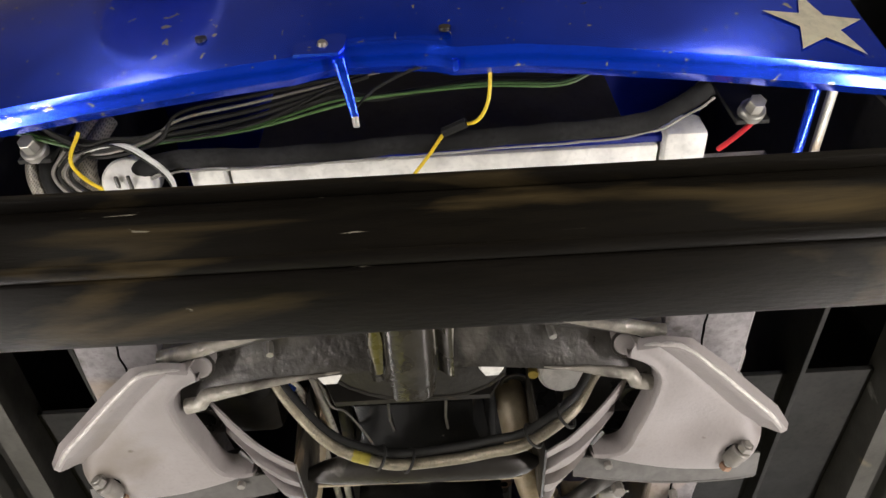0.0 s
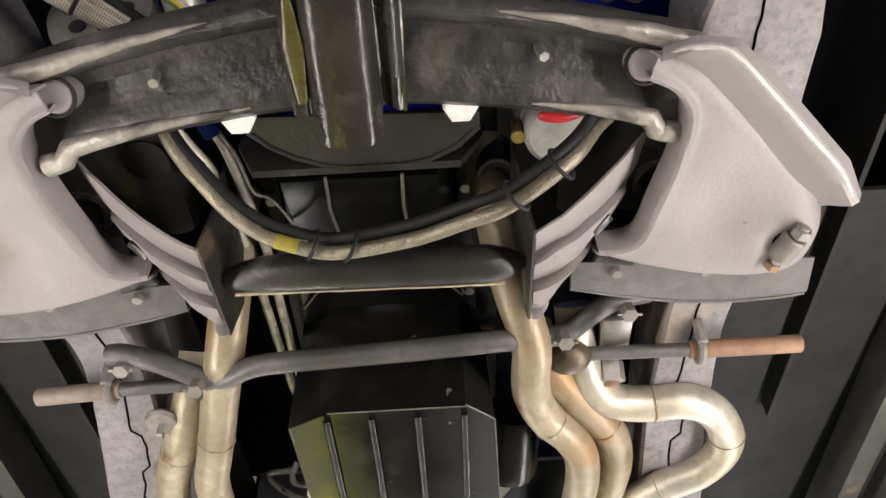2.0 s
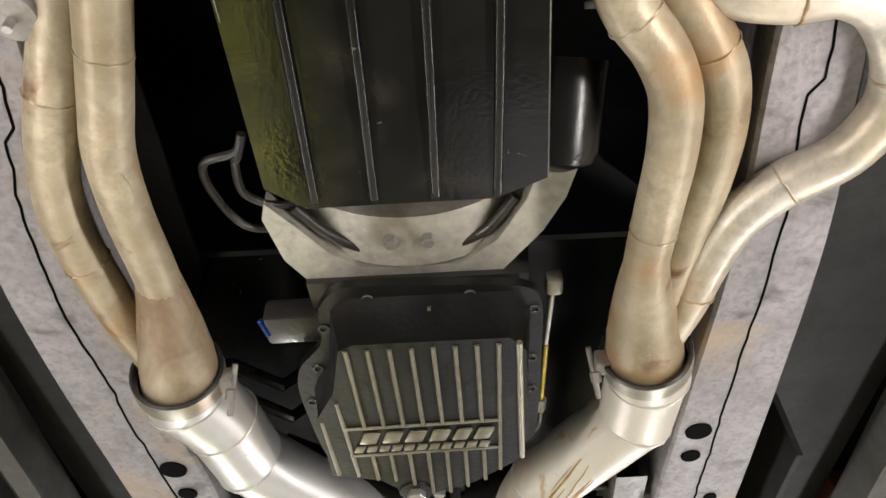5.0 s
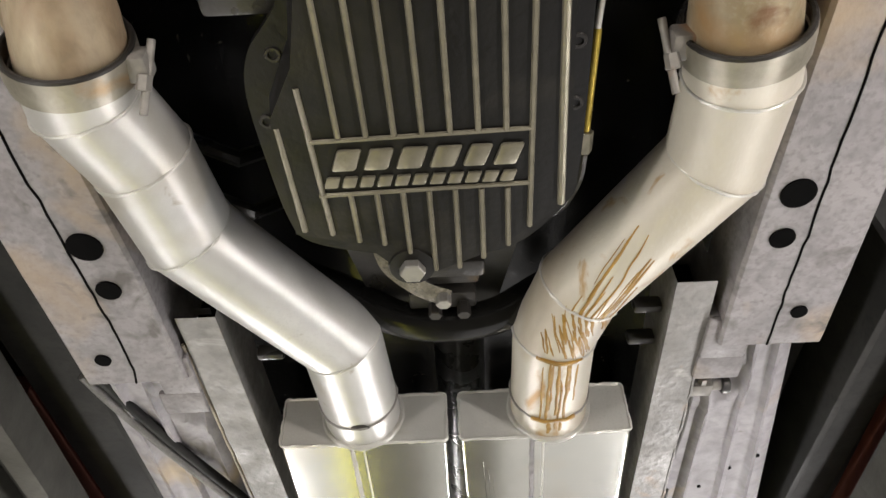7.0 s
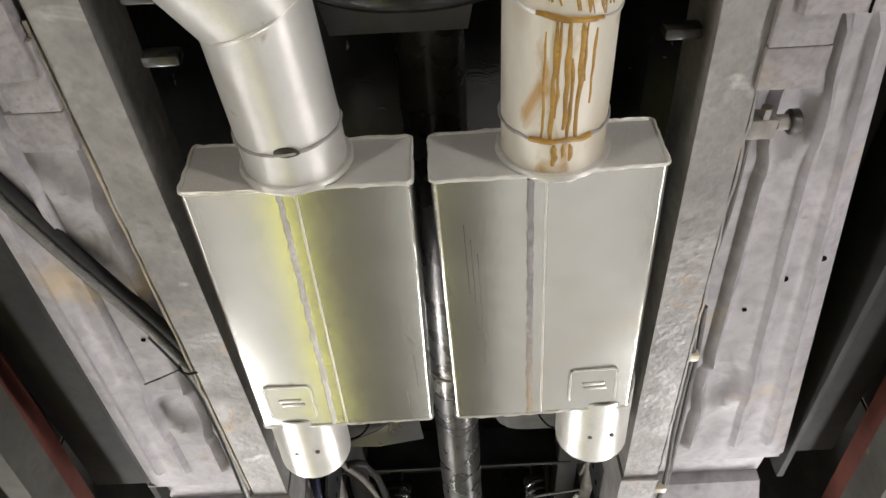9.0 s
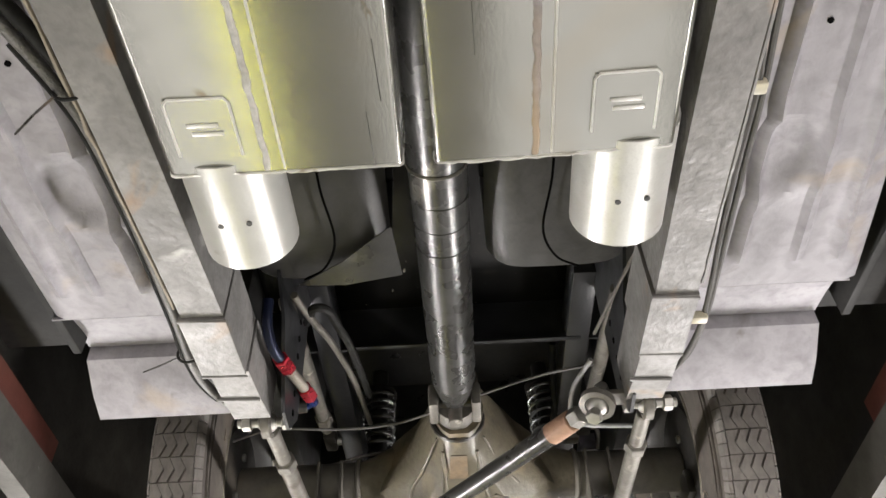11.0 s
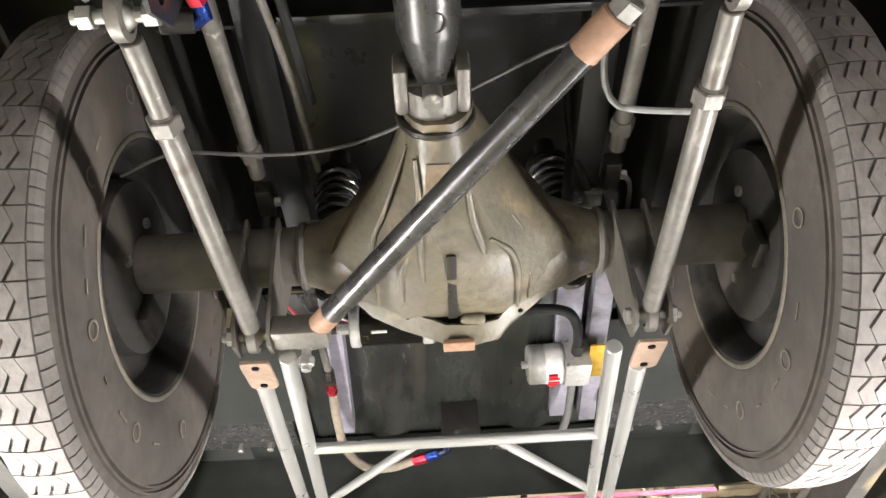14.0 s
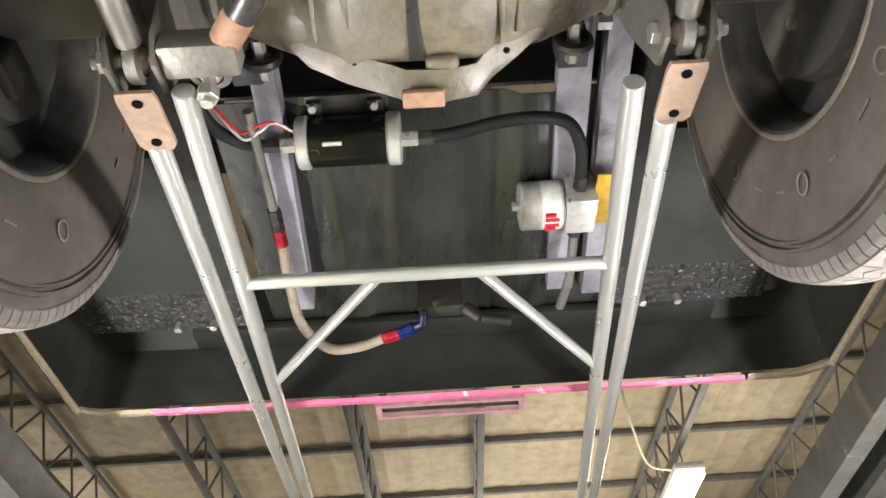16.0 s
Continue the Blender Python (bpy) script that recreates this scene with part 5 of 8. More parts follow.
part("inner_rim", sweep(spline([(-0.165, 1.395, 2.140), (-0.13, 1.435, 2.137), (-0.085, 1.458, 2.136), (-0.02, 1.460, 2.136), (0.035, 1.440, 2.137), (0.07, 1.395, 2.140)], 6), 0.006, 10), GREASE, bell)
part("flywheel_cover", lathe([(0.10, 0), (0.10, 0.012)], Matrix.Translation((-0.045, 1.44, 2.26)) @ pose(0, 0, 0, 90), 30), GREASE, bell)
for x in (-0.065, -0.025):
    part("bolt", hexagon((x, 1.43, 2.128), (x, 1.432, 2.112), 0.008), STEEL, bell)
trans = thing("transmission", "automatic transmission with a ribbed black oil pan", "transmission")
part("case", loft([[(-0.165, 1.49, 2.12), (0.085, 1.49, 2.12), (0.11, 1.49, 2.40), (-0.19, 1.49, 2.40)], [(-0.15, 1.80, 2.12), (0.06, 1.80, 2.12), (0.06, 1.80, 2.35), (-0.15, 1.80, 2.35)],
                   [(-0.11, 2.05, 2.17), (0.02, 2.05, 2.17), (0.02, 2.05, 2.32), (-0.11, 2.05, 2.32)]]), BLACK, trans)
flange = [(q.x, q.y) for q in spline([Vector((x, y, 0)) for x, y in ((-0.150, 1.497), (-0.134, 1.476), (-0.106, 1.466), (-0.01, 1.470), (0.072, 1.478), (0.094, 1.50), (0.099, 1.56), (0.100, 1.73), (0.090, 1.775), (0.04, 1.828), (-0.03, 1.842), (-0.10, 1.832), (-0.165, 1.812), (-0.183, 1.78),
                                                                             (-0.192, 1.70), (-0.195, 1.635), (-0.186, 1.598), (-0.168, 1.574), (-0.155, 1.555), (-0.153, 1.525), (-0.150, 1.497))], 4)][:-1]
part("flange", plate(flange, 2.088, 2.100, 0.002), PANBLK, trans, "black pan flange with pale edge")
upper = [(-0.138, 1.503), (-0.115, 1.484), (0.064, 1.484), (0.084, 1.515), (0.087, 1.70), (0.076, 1.758), (0.018, 1.808), (-0.07, 1.824), (-0.12, 1.800), (-0.168, 1.785), (-0.176, 1.64), (-0.150, 1.585)]
lower = [(-0.127, 1.512), (-0.11, 1.503), (0.056, 1.503), (0.074, 1.525), (0.081, 1.675), (0.071, 1.740), (0.015, 1.787), (-0.062, 1.822), (-0.105, 1.773), (-0.166, 1.756), (-0.167, 1.632), (-0.142, 1.585)]
part("pan", bevelled(loft([[(x, y, 2.038) for x, y in lower], [(x, y, 2.046) for x, y in lower], [(x, y, 2.088) for x, y in upper]]), 0.003), PANBLK, trans, "deep black pan")


for k in range(8):
    x = -0.1195 + 0.0234 * k
    part("rib", sweep([(x, 1.5115, 2.0375), (x + 0.0055 - 0.0002 * k, 1.650 if k < 7 else 1.756, 2.0365)], 0.0026, 6), RIB, trans)
    if 0 < k < 8:
        x = -0.1105 + 0.0230 * (k - 1)
        part("rib", sweep([(x, 1.710, 2.0368), (x + 0.002, (1.767, 1.772, 1.784, 1.808, 1.806, 1.794, 1.779)[k - 1], 2.0368)], 0.0026, 6), RIB, trans)
part("rib", sweep([(0.066, 1.512, 2.0385), (0.0755, 1.731, 2.0372)], 0.0036, 8), RIB, trans)
part("rib", sweep([(-0.141, 1.603, 2.0385), (-0.132, 1.757, 2.0372)], 0.0026, 8), RIB, trans)
part("rib", sweep([(-0.163, 1.640, 2.040), (-0.157, 1.752, 2.0378)], 0.003, 8), RIB, trans)
for y in (1.652, 1.709):
    part("frame_rib", sweep([(-0.138, y + 0.002, 2.0368), (0.046, y - 0.003, 2.0368)], 0.0022, 6), RIB, trans)
ITALIC = Matrix(((1, -0.35, 0, 0.35 * 1.69), (0, 1, 0, 0), (0, 0, 1, 0), (0, 0, 0, 1)))
xx = -0.127
for w in (0.023, 0.023, 0.024, 0.024, 0.021, 0.022):
    bar = box_bm((xx + 0.001, 1.662, 2.0335), (xx + w - 0.001, 1.684, 2.038), 0.0025)
    bar.transform(ITALIC)
    part("logo_bar", bar, RIB, trans)
    xx += w + 0.0045
xx = -0.128
for k in range(11):
    bar = box_bm((xx, 1.691, 2.0342), (xx + 0.0118, 1.702, 2.038), 0.0012)
    bar.transform(ITALIC)
    part("logo_bar", bar, RIB, trans)
    xx += 0.0152
boss = part("drain_boss", lathe([(0.024, 0), (0.022, -0.006), (0.012, -0.007)], Matrix.Translation((-0.062, 1.803, 2.042)), 20), PANBLK, trans)
part("drain_plug", hexagon((-0.062, 1.803, 2.037), (-0.062, 1.803, 2.026), 0.0125), STEEL, boss)
for x, y in ((-0.095, 1.487), (0.017, 1.487), (0.088, 1.515), (-0.165, 1.60), (0.088, 1.60), (-0.182, 1.665), (0.09, 1.66), (-0.148, 1.53)):
    part("pan_bolt", torus_bm(Matrix.Translation((x, y, 2.088)), 0.0055, 0.0022, 14, 6), GREASE, trans)
part("embossed_mark", box_bm((-0.03, 1.488, 2.071), (-0.026, 1.498, 2.076), 0.001), RIB, trans)
sol = part("servo_cover", box_bm((-0.222, 1.530, 2.105), (-0.15, 1.575, 2.14), 0.006), GREASE, trans)
part("servo_clip", rod((-0.225, 1.533, 2.108), (-0.218, 1.557, 2.106), 0.0035), BLUEANO, sol)
link2 = thing("shift_cable", "brass and steel shifter cable beside the transmission", "cable")
part("clevis", box_bm((0.103, 1.49, 2.105), (0.122, 1.515, 2.125), 0.004), RIB, link2)
part("rod", rod((0.112, 1.51, 2.112), (0.107, 1.60, 2.108), 0.0032), ALU, link2)
part("sleeve", rod((0.107, 1.60, 2.108), (0.105, 1.70, 2.102), 0.0042), surface("brass_sleeve", (0.45, 0.33, 0.06), None, 30, (0.3, 0.4), 0.7, 0, 100), link2)
part("nut", hexagon((0.105, 1.70, 2.102), (0.1045, 1.722, 2.10), 0.008), RIB, link2)
part("cable", sweep(spline([(0.1045, 1.72, 2.10), (0.10, 1.76, 2.098), (0.08, 1.81, 2.115), (0.03, 1.84, 2.15)]), 0.005, 8), GREASE, link2)
for k, dy in enumerate((0.0, 0.03)):
    hose("cooler_line", "bent steel cooler line beside the engine", "pipe", [(-0.19, 1.28, 2.11), (-0.20, 1.30 + dy * 0.2, 2.11), (-0.235 + dy, 1.315, 2.115), (-0.238 + dy, 1.36, 2.125), (-0.215 + dy, 1.42 - dy, 2.14), (-0.15, 1.425 - dy, 2.15)], 0.0045, GREASE, 8)
strap = thing("ground_strap", "frayed braided ground strap below the tail of the transmission", "strap")
part("strap", sweep(spline([(-0.10, 1.855, 2.125), (-0.09, 1.88, 2.115), (-0.06, 1.91, 2.11), (-0.03, 1.925, 2.108)]), 0.0115, 8, flat=0.25), surface("oily_ground_braid", (0.24, 0.22, 0.17), (0.13, 0.12, 0.09), 60, (0.4, 0.6), 0.4, 0.8, 300, speck=0.3), strap)
part("bolt", hexagon((-0.035, 1.922, 2.112), (-0.035, 1.924, 2.096), 0.009), STEEL, strap)
xbar = thing("transmission_mount", "black curved transmission crossmember", "crossmember")
part("bar", sweep(spline([(-0.28, 1.93, 2.20), (-0.16, 1.955, 2.155), (-0.09, 1.975, 2.125), (-0.03, 1.98, 2.118), (0.03, 1.975, 2.125), (0.10, 1.955, 2.155), (0.22, 1.93, 2.20)]), 0.022, 14), PAN, xbar)
part("mount_pad", box_bm((-0.075, 1.928, 2.118), (0.003, 1.953, 2.15), 0.003), GREASE, xbar)
part("tail_flange", box_bm((-0.088, 1.864, 2.103), (0.012, 1.888, 2.16), 0.004), GREASE, xbar)
part("flange_step", box_bm((-0.070, 1.8885, 2.116), (0.006, 1.912, 2.17), 0.004), GREASE, xbar)
for x in (-0.045, -0.012):
    part("bolt", hexagon((x, 1.945, 2.117), (x, 1.947, 2.1), 0.008), GREASE, xbar)


# ---- exhaust ----
def bead(m, radius, thick=0.0028, seed=0):
    """A lumpy weld bead round a pipe."""
    bm = torus_bm(m, radius, thick, 40, 6)
    return noisy(bm, 0.0016, 160, seed)


def weld_at(path, k, radius):
    a, b = Vector(path[k]), Vector(path[k + 1])
    return along(a, b)


RH = 0.0230
COLLECTOR = surface("rust_brown_collector", (0.31, 0.235, 0.15), (0.18, 0.12, 0.075), 16, (0.42, 0.62), 0.15, 0.5, 180, stain=(0.50, 0.20, 0.04), stain_scale=34, stain_at=(0.68, 0.72), stain2=(0.44, 0.38, 0.27), stain2_scale=7, stain2_at=(0.62, 0.76), stretch=(1, 0.5, 1))
header = thing("exhaust_header", "heat-tinted header pipes joining a collector", "exhaust header", "exhaust headers")
pa = spline([(-0.205, 0.90, 2.23), (-0.214, 0.95, 2.16), (-0.224, 1.00, 2.11), (-0.238, 1.055, 2.085), (-0.252, 1.104, 2.08), (-0.266, 1.153, 2.08), (-0.287, 1.221, 2.08), (-0.302, 1.274, 2.08), (-0.307, 1.343, 2.08), (-0.305, 1.421, 2.08), (-0.308, 1.49, 2.08), (-0.318, 1.555, 2.08)], 6)
pb = spline([(-0.292, 1.095, 2.155), (-0.300, 1.13, 2.115), (-0.320, 1.184, 2.094), (-0.341, 1.233, 2.09), (-0.361, 1.288, 2.09), (-0.376, 1.358, 2.09), (-0.371, 1.438, 2.09), (-0.362, 1.50, 2.088), (-0.345, 1.56, 2.084)], 6)
for p in (pa, pb):
    part("primary_pipe", sweep(p, RH, 18), RUSTY, header)
part("dent", sphere_bm((-0.302, 1.30, 2.0615), 0.019, (0.9, 1.4, 0.3)), RUSTY, header)
for p, k in ((pa, 32), (pa, 58), (pb, 16), (pb, 34)):
    part("weld", bead(weld_at(p, k, RH), RH, 0.0014), RUSTY, header)
part("collector", sweep(spline([(-0.305, 1.43, 2.081), (-0.309, 1.47, 2.081), (-0.314, 1.51, 2.081), (-0.320, 1.555, 2.081), (-0.327, 1.603, 2.081)], 4), [0.0225, 0.029, 0.036, 0.0425, 0.046], 26), COLLECTOR, header, "rusty brown collector cone")

header2 = thing("exhaust_header", "heat-tinted header pipes with one long outer loop", "exhaust header", "exhaust headers")
qa = spline([(0.080, 0.86, 2.25), (0.088, 0.91, 2.175), (0.102, 0.965, 2.115), (0.122, 1.025, 2.078), (0.122, 1.072, 2.07), (0.126, 1.111, 2.068), (0.145, 1.155, 2.067), (0.174, 1.193, 2.066), (0.193, 1.235, 2.066), (0.200, 1.295, 2.068), (0.198, 1.364, 2.068), (0.197, 1.442, 2.07), (0.203, 1.55, 2.074)], 6)
qb = spline([(0.130, 1.04, 2.115), (0.150, 1.091, 2.096), (0.182, 1.14, 2.09), (0.215, 1.188, 2.088), (0.238, 1.231, 2.088), (0.248, 1.285, 2.088), (0.247, 1.344, 2.088), (0.236, 1.43, 2.086), (0.222, 1.55, 2.082)], 6)
qc = spline([(0.180, 1.03, 2.14), (0.184, 1.073, 2.11), (0.199, 1.116, 2.092), (0.229, 1.151, 2.087), (0.273, 1.160, 2.085), (0.319, 1.158, 2.085), (0.356, 1.177, 2.085), (0.384, 1.22, 2.084), (0.391, 1.268, 2.083), (0.368, 1.317, 2.082), (0.319, 1.348, 2.08), (0.281, 1.388, 2.078), (0.264, 1.445, 2.078), (0.252, 1.505, 2.078), (0.236, 1.56, 2.078)], 6)
for p in (qa, qb, qc):
    part("primary_pipe", sweep(p, RH, 18), RUSTY if p is not qc else surface("pale_heat_tinted_pipe", (0.56, 0.53, 0.46), (0.5, 0.43, 0.32), 8, (0.3, 0.5), 0.5, 0.15, 260, stain=(0.36, 0.22, 0.09), stain_scale=5, stain_at=(0.6, 0.78)), header2)
for p, k in ((qa, 37), (qa, 62), (qb, 20), (qc, 25), (qc, 44), (qc, 60), (qc, 76)):
    part("weld", bead(weld_at(p, k, RH), RH, 0.0013), RUSTY, header2)
part("collector", sweep(spline([(0.197, 1.43, 2.070), (0.200, 1.47, 2.072), (0.206, 1.51, 2.075), (0.213, 1.555, 2.077), (0.221, 1.605, 2.079)], 4), [0.0225, 0.029, 0.036, 0.0425, 0.046], 26), RUSTY, header2)

DRIP = surface("rust_stained_silver", (0.60, 0.57, 0.50), (0.50, 0.46, 0.38), 5, (0.36, 0.48), 0.2, 0.12, 320, stain=(0.36, 0.22, 0.08), stain_scale=30, stain_at=(0.60, 0.70), stain2=(0.33, 0.25, 0.15), stain2_scale=9, stain2_at=(0.5, 0.8), stretch=(1, 0.4, 1), speck=0.03, grit=0.2)
PIPESILVER = surface("satin_silver_pipe_paint", (0.64, 0.635, 0.615), (0.56, 0.555, 0.535), 5, (0.36, 0.42), 0.55, 0.1, 320, stain=(0.44, 0.40, 0.32), stain_scale=5, stain_at=(0.60, 0.8), stain2=(0.34, 0.29, 0.21), stain2_scale=24, stain2_at=(0.69, 0.76), speck=0.04, grit=0.14)
BANDSTEEL = surface("smoky_band_steel", (0.40, 0.375, 0.31), (0.27, 0.25, 0.20), 9, (0.28, 0.45), 0.6, 0.2, 220, stain=(0.30, 0.19, 0.09), stain_scale=14, stain_at=(0.60, 0.72))
RP = 0.0490
STAIN = surface("dried_brown_varnish", (0.36, 0.205, 0.03), (0.22, 0.115, 0.016), 40, (0.25, 0.45), 0.0, 0.1, 300)
for side, pts in ((-1, [(-0.327, 1.592, 2.081), (-0.331, 1.632, 2.086), (-0.306, 1.701, 2.094), (-0.292, 1.803, 2.101), (-0.159, 1.986, 2.105), (-0.151, 2.10, 2.105), (-0.149, 2.146, 2.105)]),
                  (1, [(0.221, 1.594, 2.079), (0.230, 1.636, 2.086), (0.231, 1.735, 2.096), (0.118, 1.908, 2.104), (0.094, 1.985, 2.105), (0.0945, 2.10, 2.105), (0.0955, 2.146, 2.105)])):
    pipe = thing("exhaust_pipe", "silver mitre-welded exhaust pipe" + (" with brown drip stains" if side > 0 else " with neat weld beads"), "exhaust pipe", "exhaust pipes")
    p = [Vector(a).lerp(Vector(b), k / 10) for a, b in zip(pts, pts[1:]) for k in range(10)] + [Vector(pts[-1])]
    for length in mitred(pts, RP, 0.002, 36):
        part("pipe_length", length, DRIP if side > 0 else PIPESILVER, pipe)
    for k in range(1, 6):
        way = ((Vector(pts[k]) - Vector(pts[k - 1])).normalized() + (Vector(pts[k + 1]) - Vector(pts[k])).normalized()).normalized()
        part("weld", bead(along(Vector(pts[k]), Vector(pts[k]) + way), RP + 0.0008, 0.0016, k), SILVER if k != 5 else LINKGREYWIRE, pipe)
    if side < 0:
        part("soot_spot", noisy(sphere_bm((-0.146, 2.098, 2.105 - RP), 0.008, (1.5, 0.7, 0.12)), 0.001, 120), GREASE, pipe, "dark burnt spot beside a weld")
    part("inlet_weld", bead(Matrix.Translation((pts[-1][0], 2.140, 2.105)) @ pose(0, 0, 0, 90), RP + 0.002, 0.004), SILVER, pipe)
    if side > 0:
        # dried brown runs of fluid along the underside
        rng = random.Random(4)

        def fluid_run(i0, i1, ang, wide, drift=0.0):
            line = []
            for i in range(i0, min(i1, len(p) - 2)):
                way = (p[i + 1] - p[i - 1]).normalized()
                out = way.cross(Vector((0, 0, 1))).normalized()
                a_ = ang + drift * (i - i0) + 0.018 * rng.uniform(-1, 1)
                line.append(p[i] + (RP + 0.0002) * (math.sin(a_) * out - math.cos(a_) * Vector((0, 0, 1))))
            widths = [wide * 0.5] + [wide * rng.uniform(0.7, 1.25) for _ in line[2:]] + [wide * 0.6]
            part("dried_run", sweep(spline(line, 4), widths, 6, flat=0.3), STAIN, pipe)

        # long straight runs down the last length, then shorter slanting ones further up
        for ang, i0, i1, wide in ((-0.36, 41, 52, 0.0012), (-0.20, 40, 51, 0.0021), (-0.13, 40, 49, 0.0013), (0.02, 40, 50, 0.0024), (0.10, 43, 51, 0.0014), (0.24, 40, 51, 0.0026), (0.31, 40, 46, 0.0012), (0.47, 41, 48, 0.0013),
                                  (-0.12, 51, 57, 0.0026), (0.02, 51, 55, 0.0017), (0.16, 51, 56, 0.0020)):
            fluid_run(i0, i1, ang, wide)
        for k in range(46):
            i0 = rng.randrange(24, 37)
            fluid_run(i0, min(40, i0 + rng.randrange(4, 8)), rng.uniform(-0.75, 0.35), rng.uniform(0.0007, 0.0019), rng.uniform(0.07, 0.12))
        for k, i in ((0, 40), (1, 50)):
            ring_ = []
            way = (p[i + 1] - p[i - 1]).normalized()
            out = way.cross(Vector((0, 0, 1))).normalized()
            for a_ in np.linspace(-0.55, 0.55, 14):
                ring_.append(p[i] + (RP + 0.0012) * (math.sin(a_) * out - math.cos(a_) * Vector((0, 0, 1))))
            part("dried_run", noisy(sweep(ring_, 0.0026, 6), 0.0022, 90), STAIN, pipe)
    band = thing("band_clamp", "steel band clamp on the exhaust collector", "clamp", "collector clamps")
    m = along(pts[0], pts[1])
    part("band", lathe([(0.0495, -0.014), (0.0535, -0.014), (0.054, 0.0), (0.053, 0.013), (0.0495, 0.013)], m, 32, close=True), BANDSTEEL, band)
    part("flange", torus_bm(m @ Matrix.Translation((0, 0, -0.014)), 0.0505, 0.003, 32, 8), GREASE, band)
    ex = -1 if side > 0 else 1
    bx, by = pts[0][0] + 0.054 * ex, pts[0][1] + 0.004
    part("lug", box_bm((bx - 0.008, by - 0.012, 2.062), (bx + 0.012, by + 0.012, 2.085), 0.004), LINKGREY, band)
    part("bolt", rod((bx + 0.004 * ex, by + 0.03, 2.045), (bx + 0.014 * ex, by - 0.016, 2.085), 0.0035), LINKGREY, band)
    part("nut", hexagon((bx + 0.006 * ex, by + 0.014, 2.056), (bx + 0.008 * ex, by + 0.004, 2.064), 0.0065), LINKGREY, band)

MUFSILVER = surface("smooth_silver_muffler_paint", (0.52, 0.52, 0.48), (0.46, 0.46, 0.425), 5, (0.19, 0.23), 0.9, 0.05, 320, stain=(0.46, 0.42, 0.34), stain_scale=4, stain_at=(0.60, 0.8), stain2=(0.36, 0.31, 0.23), stain2_scale=26, stain2_at=(0.70, 0.76), speck=0.03, grit=0.12)
WELD = surface("dull_weld_bead", (0.5, 0.49, 0.46), (0.36, 0.34, 0.3), 30, (0.45, 0.6), 0.2, 0.3, 260, speck=0.1)
for side, x0, x1, xo, seamx, fold in ((-1, -0.2555, -0.0395, -0.211, -0.163, -0.148), (1, -0.0225, 0.1975, 0.163, 0.070, 0.085)):
    muf = thing("muffler", "silver painted flat-sided muffler with welded seams", "muffler", "mufflers")
    y0, y1, zb, zt = 2.144, 2.531, 2.063, 2.136
    r = 0.0055
    turns = [math.radians(k * 18) for k in range(6)]
    sec = [(seamx - 0.004, zb - 0.0015), (fold, zb - 0.001)] + [(x1 - r + r * math.sin(a), zb + r - r * math.cos(a)) for a in turns]
    sec += [(x1 - r + r * math.cos(a), zt - r + r * math.sin(a)) for a in turns] + [(x0 + r - r * math.sin(a), zt - r + r * math.cos(a)) for a in turns]
    sec += [(x0 + r - r * math.cos(a), zb + r - r * math.sin(a)) for a in turns]
    case = loft([[(x, y, z) for x, z in sec] for y in (y0 + 0.002, y0 + 0.006, y1 - 0.006, y1 - 0.002)])
    part("case", case, MUFSILVER, muf)
    for ya, yb in ((y0, y0 + 0.0019), (y1 - 0.0019, y1)):
        part("end_cap", noisy(loft([[(x, y, z) for x, z in sec] for y in (ya, yb)]), 0.0004, 30), SILVER, muf)
    for k, y in enumerate((y0, y1)):
        loop_ = [(x, y, z) for x, z in sec] + [(sec[0][0], y, sec[0][1])]
        loop_ = [Vector(a).lerp(Vector(b), q / max(1, int((Vector(b) - Vector(a)).length / 0.005))) for a, b in zip(loop_, loop_[1:]) for q in range(max(1, int((Vector(b) - Vector(a)).length / 0.005)))] + [Vector(loop_[0])]
        part("edge_weld", noisy(sweep(loop_, 0.0022 if k == 0 else 0.0015, 6), 0.0016, 140), SILVER, muf)
    part("seam_weld", noisy(sweep([(seamx + 0.0012 * noise.noise(Vector((y * 60, 0, 0))), y, zb - 0.0015) for y in np.linspace(y0 + 0.004, y1 - 0.004, 90)], 0.0034, 6, flat=0.6), 0.0011, 190), WELD if side < 0 else GREY, muf)
    part("fold_line", sweep([(fold, y0 + 0.004, zb - 0.001), (fold, y1 - 0.004, zb - 0.001)], 0.0013, 6), SILVER, muf)
    px = x0 + 0.045 if side < 0 else x1 - 0.050
    badge = part("badge", noisy(plate([(px - 0.028, 2.447), (px + 0.024, 2.447), (px + 0.028, 2.452), (px + 0.028, 2.508), (px + 0.022, 2.513), (px - 0.022, 2.513), (px - 0.028, 2.507)], zb - 0.0022, zb + 0.001, 0.0015), 0.0003, 90), MUFSILVER, muf, "embossed badge plate")
    part("badge_rim", sweep([(px - 0.028, 2.507, zb - 0.002), (px - 0.028, 2.452, zb - 0.002), (px - 0.024, 2.447, zb - 0.002), (px + 0.024, 2.447, zb - 0.002), (px + 0.028, 2.452, zb - 0.002), (px + 0.028, 2.508, zb - 0.002)], 0.0014, 6), SILVER, badge)
    for k in range(2):
        part("mark_bar", box_bm((px - 0.014 + 0.003 * k, 2.472 + 0.009 * k, zb - 0.0036), (px + 0.014 + 0.003 * k, 2.476 + 0.009 * k, zb - 0.002), 0.0006), SILVER, badge)
    SCRATCH = GREASE
    for k in range(4 if side > 0 else 2):
        xs_ = (0.005 + 0.006 * k) if side > 0 else (-0.055 - 0.012 * k)
        ya = (2.20 + 0.02 * k) if side > 0 else (2.40 + 0.07 * k)
